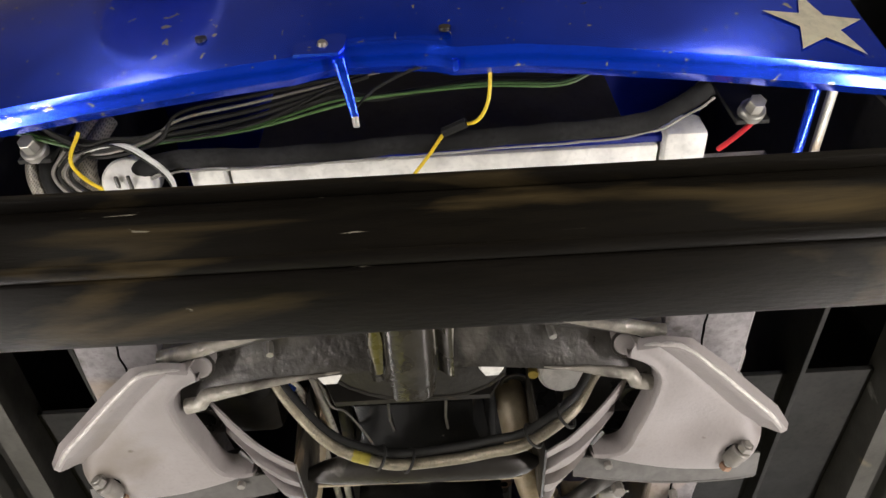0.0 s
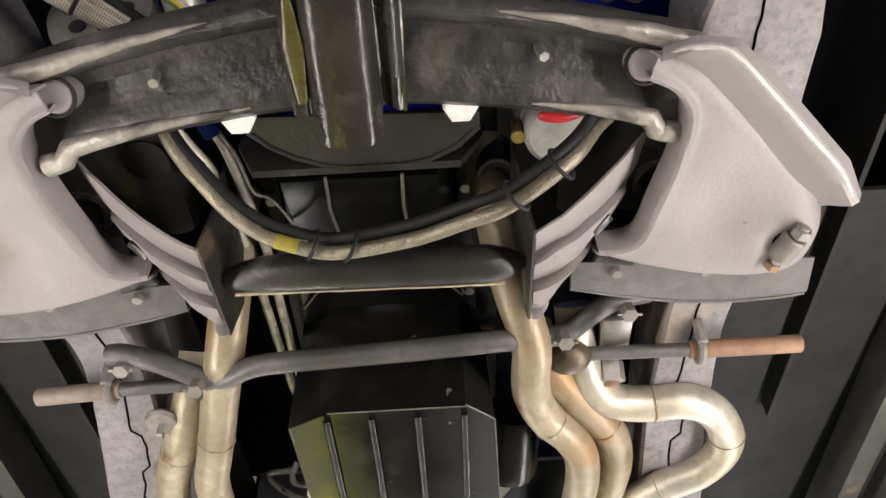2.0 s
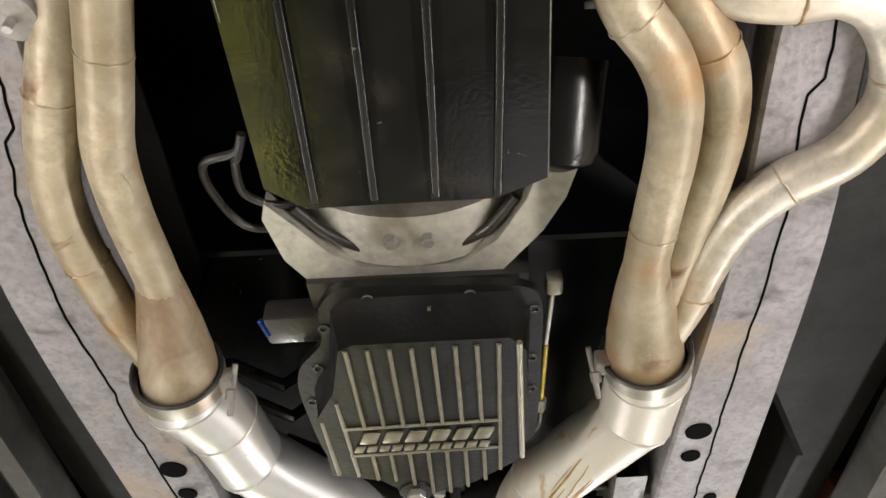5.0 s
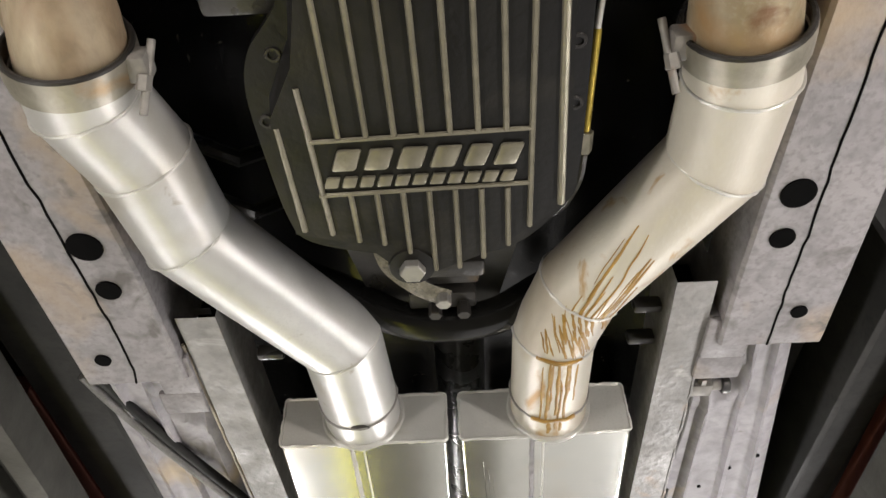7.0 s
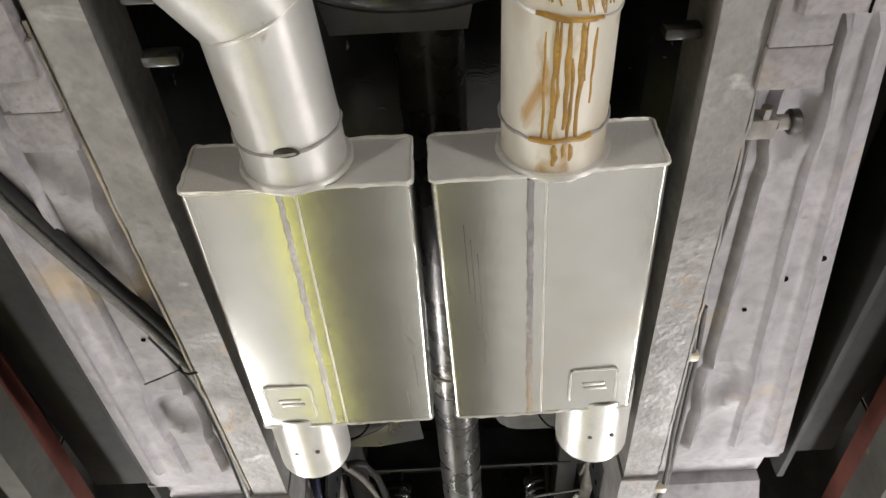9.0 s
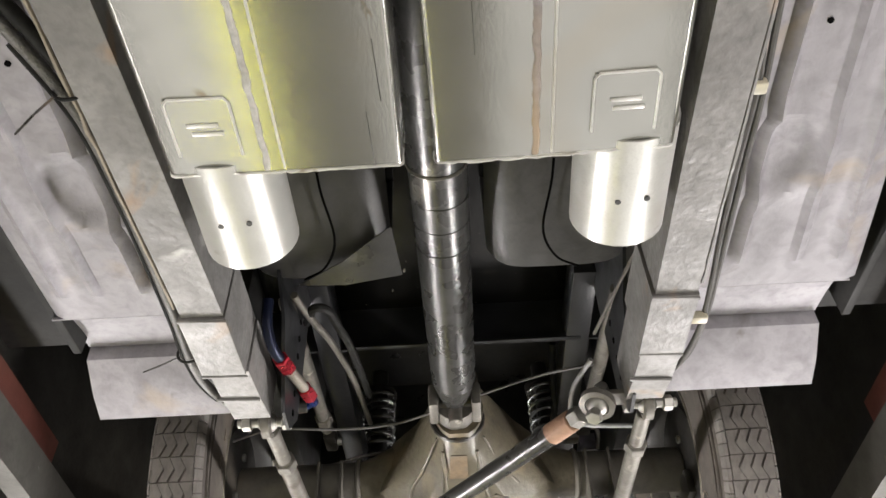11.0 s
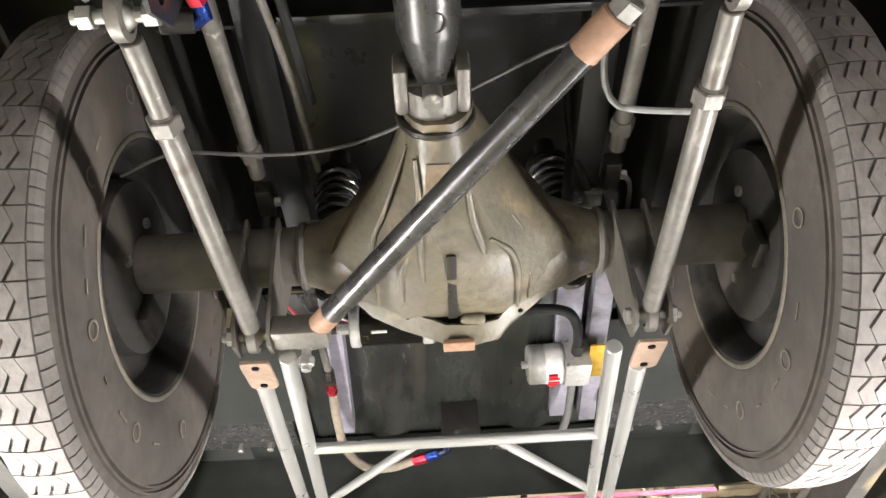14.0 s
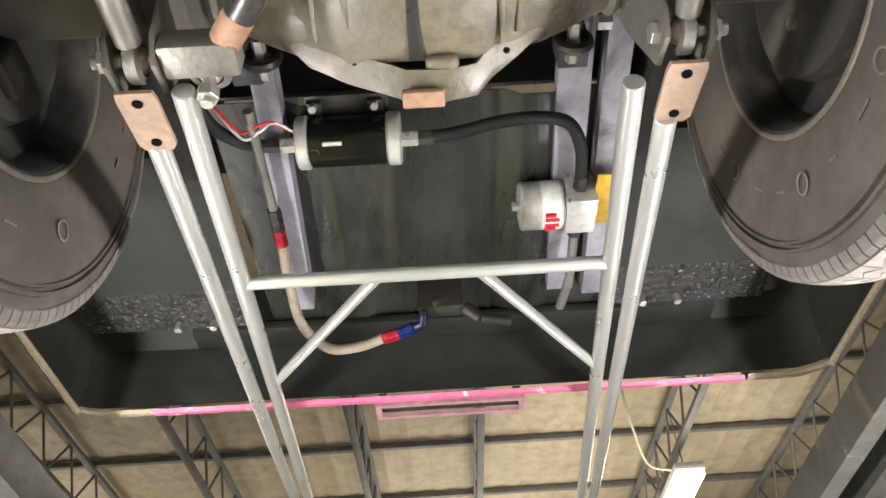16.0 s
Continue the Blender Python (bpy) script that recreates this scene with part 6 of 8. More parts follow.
        part("scratch", sweep([(xs_, ya, zb - 0.0004), (xs_ + 0.002, ya + (0.10 + 0.04 * k if side > 0 else 0.06), zb - 0.0004)], 0.0004, 5), SCRATCH, muf)
    if side > 0:
        muf.matrix_basis = Matrix.Translation((0, 2.144, 0)) @ pose(0, 0, 0, 0, 0, -1.9) @ Matrix.Translation((0, -2.144, 0))
    tip = part("outlet", tube(spline([(xo, y1 - 0.01, 2.108), (xo, 2.56, 2.108), (xo, 2.60, 2.108), (xo, 2.655, 2.107)], 3), 0.0495, 0.0025, 28), SILVER, muf, "short silver outlet stub")
    for dx, dy in ((-0.012, 0.06), (0.016, 0.055)):
        part("drill_hole", lathe([(0.003, 0), (0.003, 0.002)], Matrix.Translation((xo + dx, 2.57 + dy * 0.4, 2.0580 + 0.0012)), 10), BLACK, tip)


# ---- floor pans, connectors, tunnel ----
FLOOR = surface("grey_floor_pan_paint", (0.37, 0.352, 0.372), (0.30, 0.286, 0.303), 6, (0.55, 0.8), 0.0, 0.4, 130, stain=(0.40, 0.31, 0.20), stain_scale=5, stain_at=(0.60, 0.76), stain2=(0.15, 0.135, 0.12), stain2_scale=10, stain2_at=(0.66, 0.76), speck=0.08)
CONN = surface("weathered_grey_connector", (0.27, 0.26, 0.25), (0.18, 0.173, 0.165), 12, (0.4, 0.65), 0.15, 0.6, 110, stain=(0.33, 0.21, 0.12), stain_scale=9, stain_at=(0.62, 0.74), stain2=(0.4, 0.39, 0.37), stain2_scale=15, stain2_at=(0.66, 0.76))
DARKPAN = surface("dark_grey_floor_paint", (0.026, 0.0265, 0.028), (0.017, 0.0175, 0.019), 6, (0.3, 0.5), 0, 0.25, 150, stain=(0.05, 0.05, 0.052), stain_scale=4)
TANBEAD = surface("dirty_caulk", (0.36, 0.31, 0.24), (0.22, 0.19, 0.15), 20, (0.6, 0.8), 0, 0.3, 200)
for side in (1, -1):
    pan = thing("floor_pan", "grey painted floor pan with pressed ribs", "floor pan", "floor pans")
    xin, xout = (0.285, 0.535) if side > 0 else (-0.325, -0.515)
    rows = []
    for y in np.linspace(1.98, 2.835, 64):
        rows.append([])
        edge = (0.43 + 0.13 * (y - 2.12)) if side > 0 else xout - 0.03 * max(0.0, 2.12 - y)
        for k in range(37):
            b = k / 36
            x = xin + (edge - xin) * b
            z = 2.160
            for c in (0.30, 0.62, 0.84):
                z -= 0.011 * math.exp(-((b - c) / 0.03) ** 4) * (1 if 2.05 < y < 2.79 else 0)
            # two oval drain depressions
            for cx, cy in ((0.36, 2.62), (0.34, 2.16)):
                d = math.hypot((b - cx) * 0.25 / 0.05, (y - cy) / 0.045)
                z += 0.010 * math.exp(-d ** 6) - 0.006 * math.exp(-((d - 1.35) / 0.22) ** 2)
            if b > 0.93:
                z += 0.10 * (b - 0.93)
            rows[-1].append((x, y, z))
    part("pressing", sheet(rows, 0.0015), FLOOR, pan)
    part("outer_lip", box_bm((min(xout, xout + side * 0.012), 1.98, 2.168), (max(xout, xout + side * 0.012), 2.92, 2.289), 0.002), SHADEBLACK, pan)
    for x, y, r in ((xin + side * 0.122, 2.405, 0.0045), (xin + side * 0.16, 2.372, 0.004), (xin + side * 0.085, 2.46, 0.003)):
        part("drain_hole", lathe([(r, 0), (r, 0.002)], Matrix.Translation((x, y, 2.1565)), 12), SEAM, pan)
    # flat black sheets put the shade outside the pan into their colour
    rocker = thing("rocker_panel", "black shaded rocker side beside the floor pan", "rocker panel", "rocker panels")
    part("skin", box_bm((min(side * 0.72, side * 0.728), 1.0, 2.30), (max(side * 0.72, side * 0.728), 3.0, 2.6), 0.002), SHADEBLACK, rocker)
    part("inner", box_bm((min(side * 0.43, side * 0.72), 1.0, 2.29), (max(side * 0.43, side * 0.72), 3.05, 2.3), 0.001), SHADEBLACK, rocker)

    # added black sheet, covering a gap to the roof as shade
    part("gap_shade_sheet", box_bm((min(side * 0.348, side * 0.4295), 1.15, 2.29), (max(side * 0.348, side * 0.4295), 1.975, 2.3), 0.001), SHADEBLACK, rocker)

    con = thing("frame_connector", "weathered grey box tube frame connector with welded plates", "frame connector", "frame connectors")
    a0, a1 = ((0.229, 0.275) if side > 0 else (-0.346, -0.299))
    b0, b1 = ((0.244, 0.295) if side > 0 else (-0.327, -0.276))
    sec = []
    for y, u in ((1.916 if side > 0 else 1.940, 0.0), (2.30, 0.45), (2.785, 1.0)):
        l, r_ = a0 + (b0 - a0) * u, a1 + (b1 - a1) * u
        sec.append([(l, y, 2.108), (r_, y, 2.108), (r_, y, 2.19), (l, y, 2.19)])
    tube_ = loft(sec, caps=False)
    part("tube", bevelled(tube_, 0.004, 2), CONN, con)
    part("end_shadow", box_bm((a0 + 0.005, sec[0][0][1] + 0.05, 2.112), (a1 - 0.005, sec[0][0][1] + 0.06, 2.186)), SEAM, con)
    wide = loft([[(b0 - 0.004, y, 2.1045), (b1 + 0.002, y, 2.1045), (b1 + 0.002, y, 2.2), (b0 - 0.004, y, 2.2)] for y in (2.786, 2.90)])
    part("plate", bevelled(wide, 0.003), CONN, con)
    wide = loft([[(b0 + 0.002, y, 2.112 + dz), (b1 + 0.004, y, 2.112 + dz), (b1 + 0.004, y, 2.2), (b0 + 0.002, y, 2.2)] for y, dz in ((2.903, 0), (2.975, 0.006), (3.04, 0.016))])
    part("end_plate", bevelled(wide, 0.003), CONN, con)
    for y, z in ((2.787, 2.104), (2.9015, 2.105), (2.972, 2.116)):
        part("weld", noisy(sweep([(b0 - 0.004, y, z), (b1 + 0.003, y + 0.004, z)], 0.0025, 6), 0.001, 150), CONN, con)
    # caulk line along the connector's outer edge
    cx = a1 + 0.004 if side > 0 else a0 - 0.004
    dx = b1 + 0.004 if side > 0 else b0 - 0.004
    part("seam_bead", noisy(sweep([(cx + (dx - cx) * k / 40, 1.99 + k * 0.02, 2.111) for k in range(40)], 0.0024, 6), 0.0018, 60), TANBEAD if side < 0 else CONN, con)
    br = thing("frame_bracket", "open steel gusset between frame rail and connector", "bracket", "frame gussets")
    g0, g1 = (0.276, 0.331) if side > 0 else (-0.393, -0.347)
    gy = 1.976 if side > 0 else 2.003
    part("gusset", box_bm((g0, gy, 2.100), (g1, gy + 0.07, 2.108), 0.002), GREY, br)
    part("gusset_front", box_bm((g0, gy, 2.1085), (g1, gy + 0.004, 2.165), 0.001), GREY, br)
    part("gusset_lip", box_bm((g0 - (0.010 if side < 0 else 0), gy + 0.071, 2.102), (g1 + (0.004 if side > 0 else 0), gy + 0.115, 2.110), 0.003), GREY, br)
    for yy in (1.98, 2.04):
        part("ear", box_bm((min(a0 - 0.05 * 0, a0) - (0.035 if side > 0 else -0.07), yy, 2.13), (a0 + (0.0 if side > 0 else 0.105), yy + 0.012, 2.15), 0.004), BLACK, br)
    sill = thing("cross_sill", "grey box cross sill ahead of the rear wheel", "cross sill", "cross sills")
    s0, s1 = (0.302, 0.517) if side > 0 else (-0.522, -0.332)
    part("box", bevelled(loft([[(x, 2.944, 2.225), (x, 2.948, 2.178), (x, 2.996, 2.150), (x, 3.036, 2.136), (x, 3.044, 2.142), (x, 3.044, 2.235)] for x in (s0, s1)]), 0.003), FLOOR, sill)
    part("top_step", sheet([[(x, y, z) for x in (s0, s1)] for y, z in ((2.838, 2.162), (2.846, 2.186), (2.90, 2.196), (2.943, 2.200))], 0.002), FLOOR, sill)

valve = thing("brake_valve", "small alloy brake valve with a knob on the floor pan", "valve")
part("block", box_bm((0.292, 2.142, 2.128), (0.322, 2.166, 2.15), 0.003), LINKGREY, valve)
part("knob", rod((0.335, 2.152, 2.138), (0.346, 2.152, 2.138), 0.013, 18), GREASE, valve)
part("stem", rod((0.322, 2.152, 2.138), (0.336, 2.152, 2.138), 0.008), LINKGREY, valve)
part("fitting", hexagon((0.308, 2.146, 2.135), (0.308, 2.13, 2.134), 0.006), LINKGREY, valve)
hose("brake_line", "grey brake line clipped along the connector", "brake line", [(0.298, 2.165, 2.135), (0.298, 2.25, 2.13), (0.294, 2.34, 2.128), (0.288, 2.42, 2.122), (0.302, 2.50, 2.125), (0.306, 2.62, 2.126), (0.312, 2.72, 2.126), (0.318, 2.80, 2.126), (0.322, 2.88, 2.13), (0.316, 2.97, 2.14), (0.30, 3.02, 2.15)], 0.0036, SHIELD, 8)
hose("brake_line", "grey brake line clipped along the connector", "brake line", [(0.304, 2.42, 2.132), (0.312, 2.52, 2.13), (0.316, 2.62, 2.13), (0.322, 2.75, 2.13), (0.328, 2.86, 2.134), (0.325, 2.96, 2.145), (0.306, 3.02, 2.155)], 0.0036, SHIELD, 8)
for y, x in ((2.505, 0.298), (2.852, 0.312)):
    tagged(finish("line_clip", box_bm((x - 0.009, y - 0.006, 2.117), (x + 0.012, y + 0.008, 2.13), 0.003), CREAM), "cream clip holding the brake lines", "clip", "line clips")
left = [(-0.52, 2.09, 2.15), (-0.50, 2.16, 2.15), (-0.46, 2.26, 2.146), (-0.42, 2.34, 2.14), (-0.375, 2.42, 2.13), (-0.345, 2.50, 2.122), (-0.338, 2.60, 2.12), (-0.338, 2.70, 2.12), (-0.340, 2.80, 2.12), (-0.345, 2.88, 2.122), (-0.345, 2.95, 2.13), (-0.335, 3.02, 2.145), (-0.31, 3.06, 2.15)]
hose("braided_hose", "grey braided fuel hose tied along the floor pan", "hose", left, 0.0064, surface("dark_grey_braid", (0.17, 0.165, 0.155), (0.10, 0.097, 0.09), 14, (0.4, 0.55), 0.3, 0.6, 420, speck=0.25), 10)
hose("rubber_hose", "black rubber hose along the floor pan", "hose", [(x + 0.014, y - 0.004, z + 0.004) for x, y, z in left], 0.0075, RUBBER, 10)
hose("rubber_hose", "thin black cable along the floor pan", "hose", [(x - 0.010, y + 0.006, z + 0.004) for x, y, z in left[4:]], 0.0035, RUBBER, 8)
for y, x in ((2.47, -0.338), (2.87, -0.338)):
    tie = thing("cable_tie", "cable tie with a long loose tail", "cable tie", "cable ties")
    part("loop", torus_bm(Matrix.Translation((x - 0.004, y, 2.122)) @ pose(0, 0, 0, 90), 0.016, 0.0018, 18, 6), RUBBER, tie)
    part("tail", sweep([(x - 0.016, y, 2.115), (x - 0.05, y + 0.025, 2.122), (x - 0.085, y + 0.055, 2.135)], 0.0013, 6), GREASE, tie)

HUMP = surface("grey_hump_paint", (0.065, 0.063, 0.06), (0.045, 0.044, 0.042), 6, (0.4, 0.6), 0, 0.25, 150, stain=(0.105, 0.10, 0.096), stain_scale=4)
# tunnel and the dark rear floor humps either side of the shaft
tun = thing("tunnel", "black painted transmission tunnel above the shaft", "tunnel")
part("roof", box_bm((-0.36, 1.62, 2.50), (0.32, 3.3, 2.505)), PAN, tun)
for x0, x1 in ((-0.345, -0.339), (0.297, 0.303)):
    part("side", box_bm((x0, 1.62, 2.195), (x1, 2.95, 2.5)), PAN, tun)
for y in (1.78, 1.86):
    part("ridge", sweep([(-0.34, y, 2.25), (-0.26, y + 0.02, 2.22), (-0.2, y + 0.05, 2.3)], 0.01, 8), BLACK, tun)
for side in (-1, 1):
    hump = thing("floor_hump", "dark grey rounded floor hump beside the drive shaft", "floor panel", "floor humps")
    c = -0.192 if side < 0 else 0.166
    rows = []
    for v, (y, z, wfac) in enumerate(((2.60, 2.42, 1.0), (2.66, 2.335, 1.0), (2.74, 2.296, 1.0), (2.82, 2.282, 1.0), (2.875, 2.279, 0.99), (2.912, 2.282, 0.96), (2.924, 2.296, 0.95), (2.93, 2.36, 0.95), (2.93, 2.5, 0.95))):
        rows.append([(c + (0.110 if side < 0 else 0.114) * wfac * u, y - (0.035 if u * side > 0 else 0.012) * abs(u) ** 4, z + 0.03 * abs(u) ** 8) for u in np.linspace(-1, 1, 17)])
    part("shell", sheet(rows, 0.002), HUMP, hump)
    part("crack", sweep(spline([(c - side * 0.02, 2.66, 2.322), (c - side * 0.025, 2.74, 2.284), (c - side * 0.035, 2.82, 2.2675), (c - side * 0.015, 2.87, 2.262), (c + side * 0.02, 2.90, 2.268)]), 0.0018, 6), SEAM, hump)
    if side < 0:
        flap = sheet([[(-0.223, 2.905, 2.262), (-0.15, 2.90, 2.255), (-0.069, 2.892, 2.262)], [(-0.15, 2.855, 2.258), (-0.11, 2.85, 2.255), (-0.073, 2.845, 2.262)], [(-0.083, 2.80, 2.262), (-0.08, 2.798, 2.262), (-0.077, 2.796, 2.262)]], 0.0015)
        part("loose_flap", flap, BLACK, hump, "loose torn corner of the floor sheet")


# ---- rear: shaft, axle, links, wheels ----
SHAFT = surface("scuffed_black_shaft", (0.075, 0.074, 0.07), (0.045, 0.044, 0.042), 11, (0.2, 0.38), 0.5, 0.12, 220, stain=(0.2, 0.19, 0.17), stain_scale=9, stain_at=(0.66, 0.76))
DIFF = surface("oily_brown_grey_casting", (0.140, 0.121, 0.082), (0.088, 0.078, 0.056), 9, (0.3, 0.55), 0.05, 0.5, 110, stain=(0.26, 0.20, 0.12), stain_scale=7, stain_at=(0.58, 0.74), stain2=(0.04, 0.035, 0.03), stain2_scale=11, stain2_at=(0.58, 0.72), speck=0.15)
RUSTOIL = surface("dried_tan_oil", (0.19, 0.135, 0.08), (0.14, 0.11, 0.075), 14, (0.4, 0.6), 0.1, 0.4, 150, stain=(0.12, 0.105, 0.08), stain_scale=22, stain_at=(0.5, 0.62))
AXLE = surface("grimy_axle_tube", (0.15, 0.138, 0.118), (0.10, 0.092, 0.078), 6, (0.45, 0.7), 0.15, 0.3, 160, stain=(0.15, 0.13, 0.10), stain_scale=5)
LINKST = surface("dull_steel_link", (0.20, 0.187, 0.165), (0.13, 0.122, 0.105), 12, (0.35, 0.55), 0.35, 0.4, 150, stain=(0.40, 0.38, 0.32), stain_scale=22, stain_at=(0.66, 0.72), stain2=(0.08, 0.065, 0.048), stain2_scale=13, stain2_at=(0.58, 0.70))
CHROME = surface("bright_wheelie_tube", (0.66, 0.66, 0.63), (0.60, 0.60, 0.575), 7, (0.27, 0.30), 0.72, 0.0, 240, speck=0.0, grit=0.0)
TAB = surface("tan_rusty_tab", (0.27, 0.19, 0.135), (0.21, 0.14, 0.095), 10, (0.55, 0.75), 0.15, 0.3, 200, stain=(0.2, 0.11, 0.06), stain_scale=12, stain_at=(0.62, 0.72))
TYRE = surface("dusty_tyre_rubber", (0.110, 0.095, 0.081), (0.064, 0.055, 0.048), 6, (0.65, 0.85), 0, 0.12, 200, stain=(0.13, 0.105, 0.08), stain_scale=3)
TYREMARK = surface("scuffed_raised_rubber", (0.22, 0.185, 0.15), (0.16, 0.135, 0.11), 9, (0.6, 0.8), 0, 0.2, 200)
TREAD = surface("worn_grey_tread", (0.205, 0.188, 0.172), (0.155, 0.141, 0.128), 7, (0.7, 0.9), 0, 0.2, 160)
RIM = surface("dusty_steel_rim", (0.055, 0.052, 0.048), (0.04, 0.038, 0.035), 6, (0.45, 0.65), 0.3, 0.15, 160, stain=(0.14, 0.125, 0.1), stain_scale=5)
LIP = surface("worn_bright_rim_lip", (0.28, 0.25, 0.2), (0.22, 0.2, 0.16), 8, (0.35, 0.5), 0.5, 0.15, 200)


shaft = thing("drive_shaft", "scuffed glossy dark drive shaft", "drive shaft")
part("tube", sweep([(-0.020, 1.98, 2.268), (-0.012, 2.6, 2.278), (-0.003, 3.19, 2.288)], 0.0385, 36), SHAFT, shaft)
for y in (2.70, 2.755, 2.80, 2.845):
    x, z = -0.020 + 0.0138 * (y - 1.98), 2.268 + 0.0165 * (y - 1.98)
    part("ring", torus_bm(Matrix.Translation((x, y, z)) @ pose(0, 0, 0, 90), 0.0386, 0.0011 if y > 2.72 else 0.003, 36, 6), SHAFT if y > 2.72 else LINKST, shaft)
part("end_weld", sweep([(-0.003, 3.188, 2.288), (-0.003, 3.20, 2.288), (-0.003, 3.235, 2.288), (-0.003, 3.262, 2.288)], [0.0388, 0.036, 0.028, 0.020], 28), SHAFT, shaft)
part("balance_mark", torus_bm(Matrix.Translation((0.004, 3.165, 2.2508)), 0.012, 0.0012, 20, 6), GREASE, shaft)
uj = part("universal_joint", rod((-0.043, 3.27, 2.285), (0.037, 3.27, 2.285), 0.011), LINKST, shaft)
part("joint_cap", rod((-0.003, 3.268, 2.285), (-0.003, 3.268, 2.243), 0.013), LINKST, uj)
for x in (-0.041, 0.035):
    part("yoke_ear", box_bm((x - 0.009, 3.235, 2.262), (x + 0.009, 3.30, 2.31), 0.006), LINKST, uj)

axle = thing("rear_axle", "grimy cast rear axle housing with tubes", "rear axle")


def housing_section(y, left, right, floor_z, side_z, flat):
    """One cross section: a flat keel, sloping cheeks and rounded flanks."""
    mid, hw = (left + right) / 2, (right - left) / 2
    line = [(left, side_z + 0.02), (left + 0.004, side_z), (mid - 0.80 * hw, side_z - 0.35 * (side_z - floor_z)), (mid - flat, floor_z + 0.010), (mid - flat + 0.012, floor_z), (mid + flat - 0.012, floor_z), (mid + flat, floor_z + 0.010),
            (mid + 0.80 * hw, side_z - 0.35 * (side_z - floor_z)), (right - 0.004, side_z), (right, side_z + 0.02), (mid + 0.85 * hw, 2.375), (mid, 2.41), (mid - 0.85 * hw, 2.375)]
    return [(x, y, z) for x, z in line]


nose_rows = [housing_section(*row) for row in (
    (3.300, -0.044, 0.048, 2.243, 2.275, 0.030), (3.345, -0.046, 0.051, 2.229, 2.270, 0.032), (3.39, -0.058, 0.080, 2.224, 2.268, 0.040), (3.43, -0.078, 0.106, 2.219, 2.264, 0.056),
    (3.475, -0.104, 0.134, 2.213, 2.262, 0.078), (3.515, -0.140, 0.170, 2.208, 2.264, 0.092), (3.55, -0.168, 0.196, 2.205, 2.266, 0.096), (3.59, -0.176, 0.202, 2.205, 2.258, 0.096), (3.625, -0.150, 0.176, 2.208, 2.248, 0.092), (3.645, -0.140, 0.166, 2.212, 2.244, 0.088))]
part("housing", noisy(bevelled(loft(nose_rows), 0.004, 2, 25), 0.0016, 18), DIFF, axle)
for sx, x0 in ((-1, -0.215), (1, 0.245)):
    bell_line = [(x0 - sx * d, 3.60, 2.312) for d in (0.0, 0.012, 0.03, 0.055, 0.085, 0.12)]
    part("tube_bell", noisy(sweep(bell_line, [0.046, 0.050, 0.056, 0.068, 0.080, 0.086], 28), 0.0014, 16), DIFF, axle)
part("pinion_seal", torus_bm(Matrix.Translation((0.0, 3.315, 2.285)) @ pose(0, 0, 0, 90), 0.046, 0.006), GREASE, axle)
part("yoke", sweep([(-0.002, 3.265, 2.286), (-0.002, 3.32, 2.286)], 0.036, 20), LINKST, axle)
for pts in (((-0.030, 3.345, 2.233), (-0.028, 3.42, 2.222), (-0.030, 3.50, 2.211), (-0.028, 3.55, 2.206)), ((0.034, 3.345, 2.233), (0.040, 3.42, 2.220), (0.052, 3.475, 2.212), (0.058, 3.50, 2.2085)), ((0.066, 3.475, 2.212), (0.094, 3.50, 2.209), (0.106, 3.545, 2.206), (0.110, 3.625, 2.210)),
            ((-0.048, 3.50, 2.213), (-0.060, 3.54, 2.207), (-0.058, 3.63, 2.212))):
    part("casting_rib", noisy(sweep(spline([Vector(p) for p in pts], 4), [0.003, 0.0055, 0.0055, 0.003], 10), 0.001, 40), DIFF, axle)
for sx in (-1, 1):
    web = [(0.004 + sx * 0.044, 3.345, 2.262), (0.004 + sx * 0.075, 3.43, 2.247), (0.010 + sx * 0.108, 3.50, 2.240), (0.014 + sx * 0.112, 3.56, 2.226), (0.014 + sx * 0.113, 3.62, 2.222)]
    part("web_ridge", noisy(sweep(spline([Vector(p) for p in web], 5), [0.002, 0.0036, 0.004, 0.003], 10), 0.0012, 40), DIFF, axle)
part("keel_recess", noisy(box_bm((0.004, 3.50, 2.2042), (0.019, 3.64, 2.2080), 0.001), 0.0006, 60), GREASE, axle, "dark sunken strip in the casting")
part("oil_stain", noisy(plate([(-0.016, 3.35), (0.014, 3.35), (0.016, 3.42), (-0.020, 3.42)], 0, 0.0015, 0.0005, Matrix(((1, 0, 0, 0), (0, 1, 0, 0), (0, -0.115, 1, 2.6118), (0, 0, 0, 1)))), 0.0004, 50), RUSTOIL, axle, "tan dried oil on the pinion nose")
cover = [(-0.150, 3.618, 2.246), (-0.112, 3.655, 2.226), (-0.068, 3.668, 2.208), (-0.020, 3.676, 2.192), (0.0, 3.680, 2.184), (0.045, 3.681, 2.183), (0.080, 3.680, 2.190), (0.098, 3.668, 2.206), (0.132, 3.652, 2.226), (0.178, 3.618, 2.246)]
lip_rows = [[(x, y - 0.034, z + 0.012) for x, y, z in cover], [(x, y - 0.010, z + 0.001) for x, y, z in cover], [(x, y, z) for x, y, z in cover], [(x, y + 0.004, z + 0.004) for x, y, z in cover], [(x * 0.97, y + 0.012, z + 0.03) for x, y, z in cover], [(x * 0.9, y + 0.03, z + 0.10) for x, y, z in cover]]
part("rear_cover", noisy(sheet(lip_rows, 0.006), 0.0012, 30), DIFF, axle)
part("rust_tag", box_bm((-0.006, 3.660, 2.172), (0.042, 3.682, 2.181), 0.002), RUST, axle, "orange rusted patch on the cover lip")
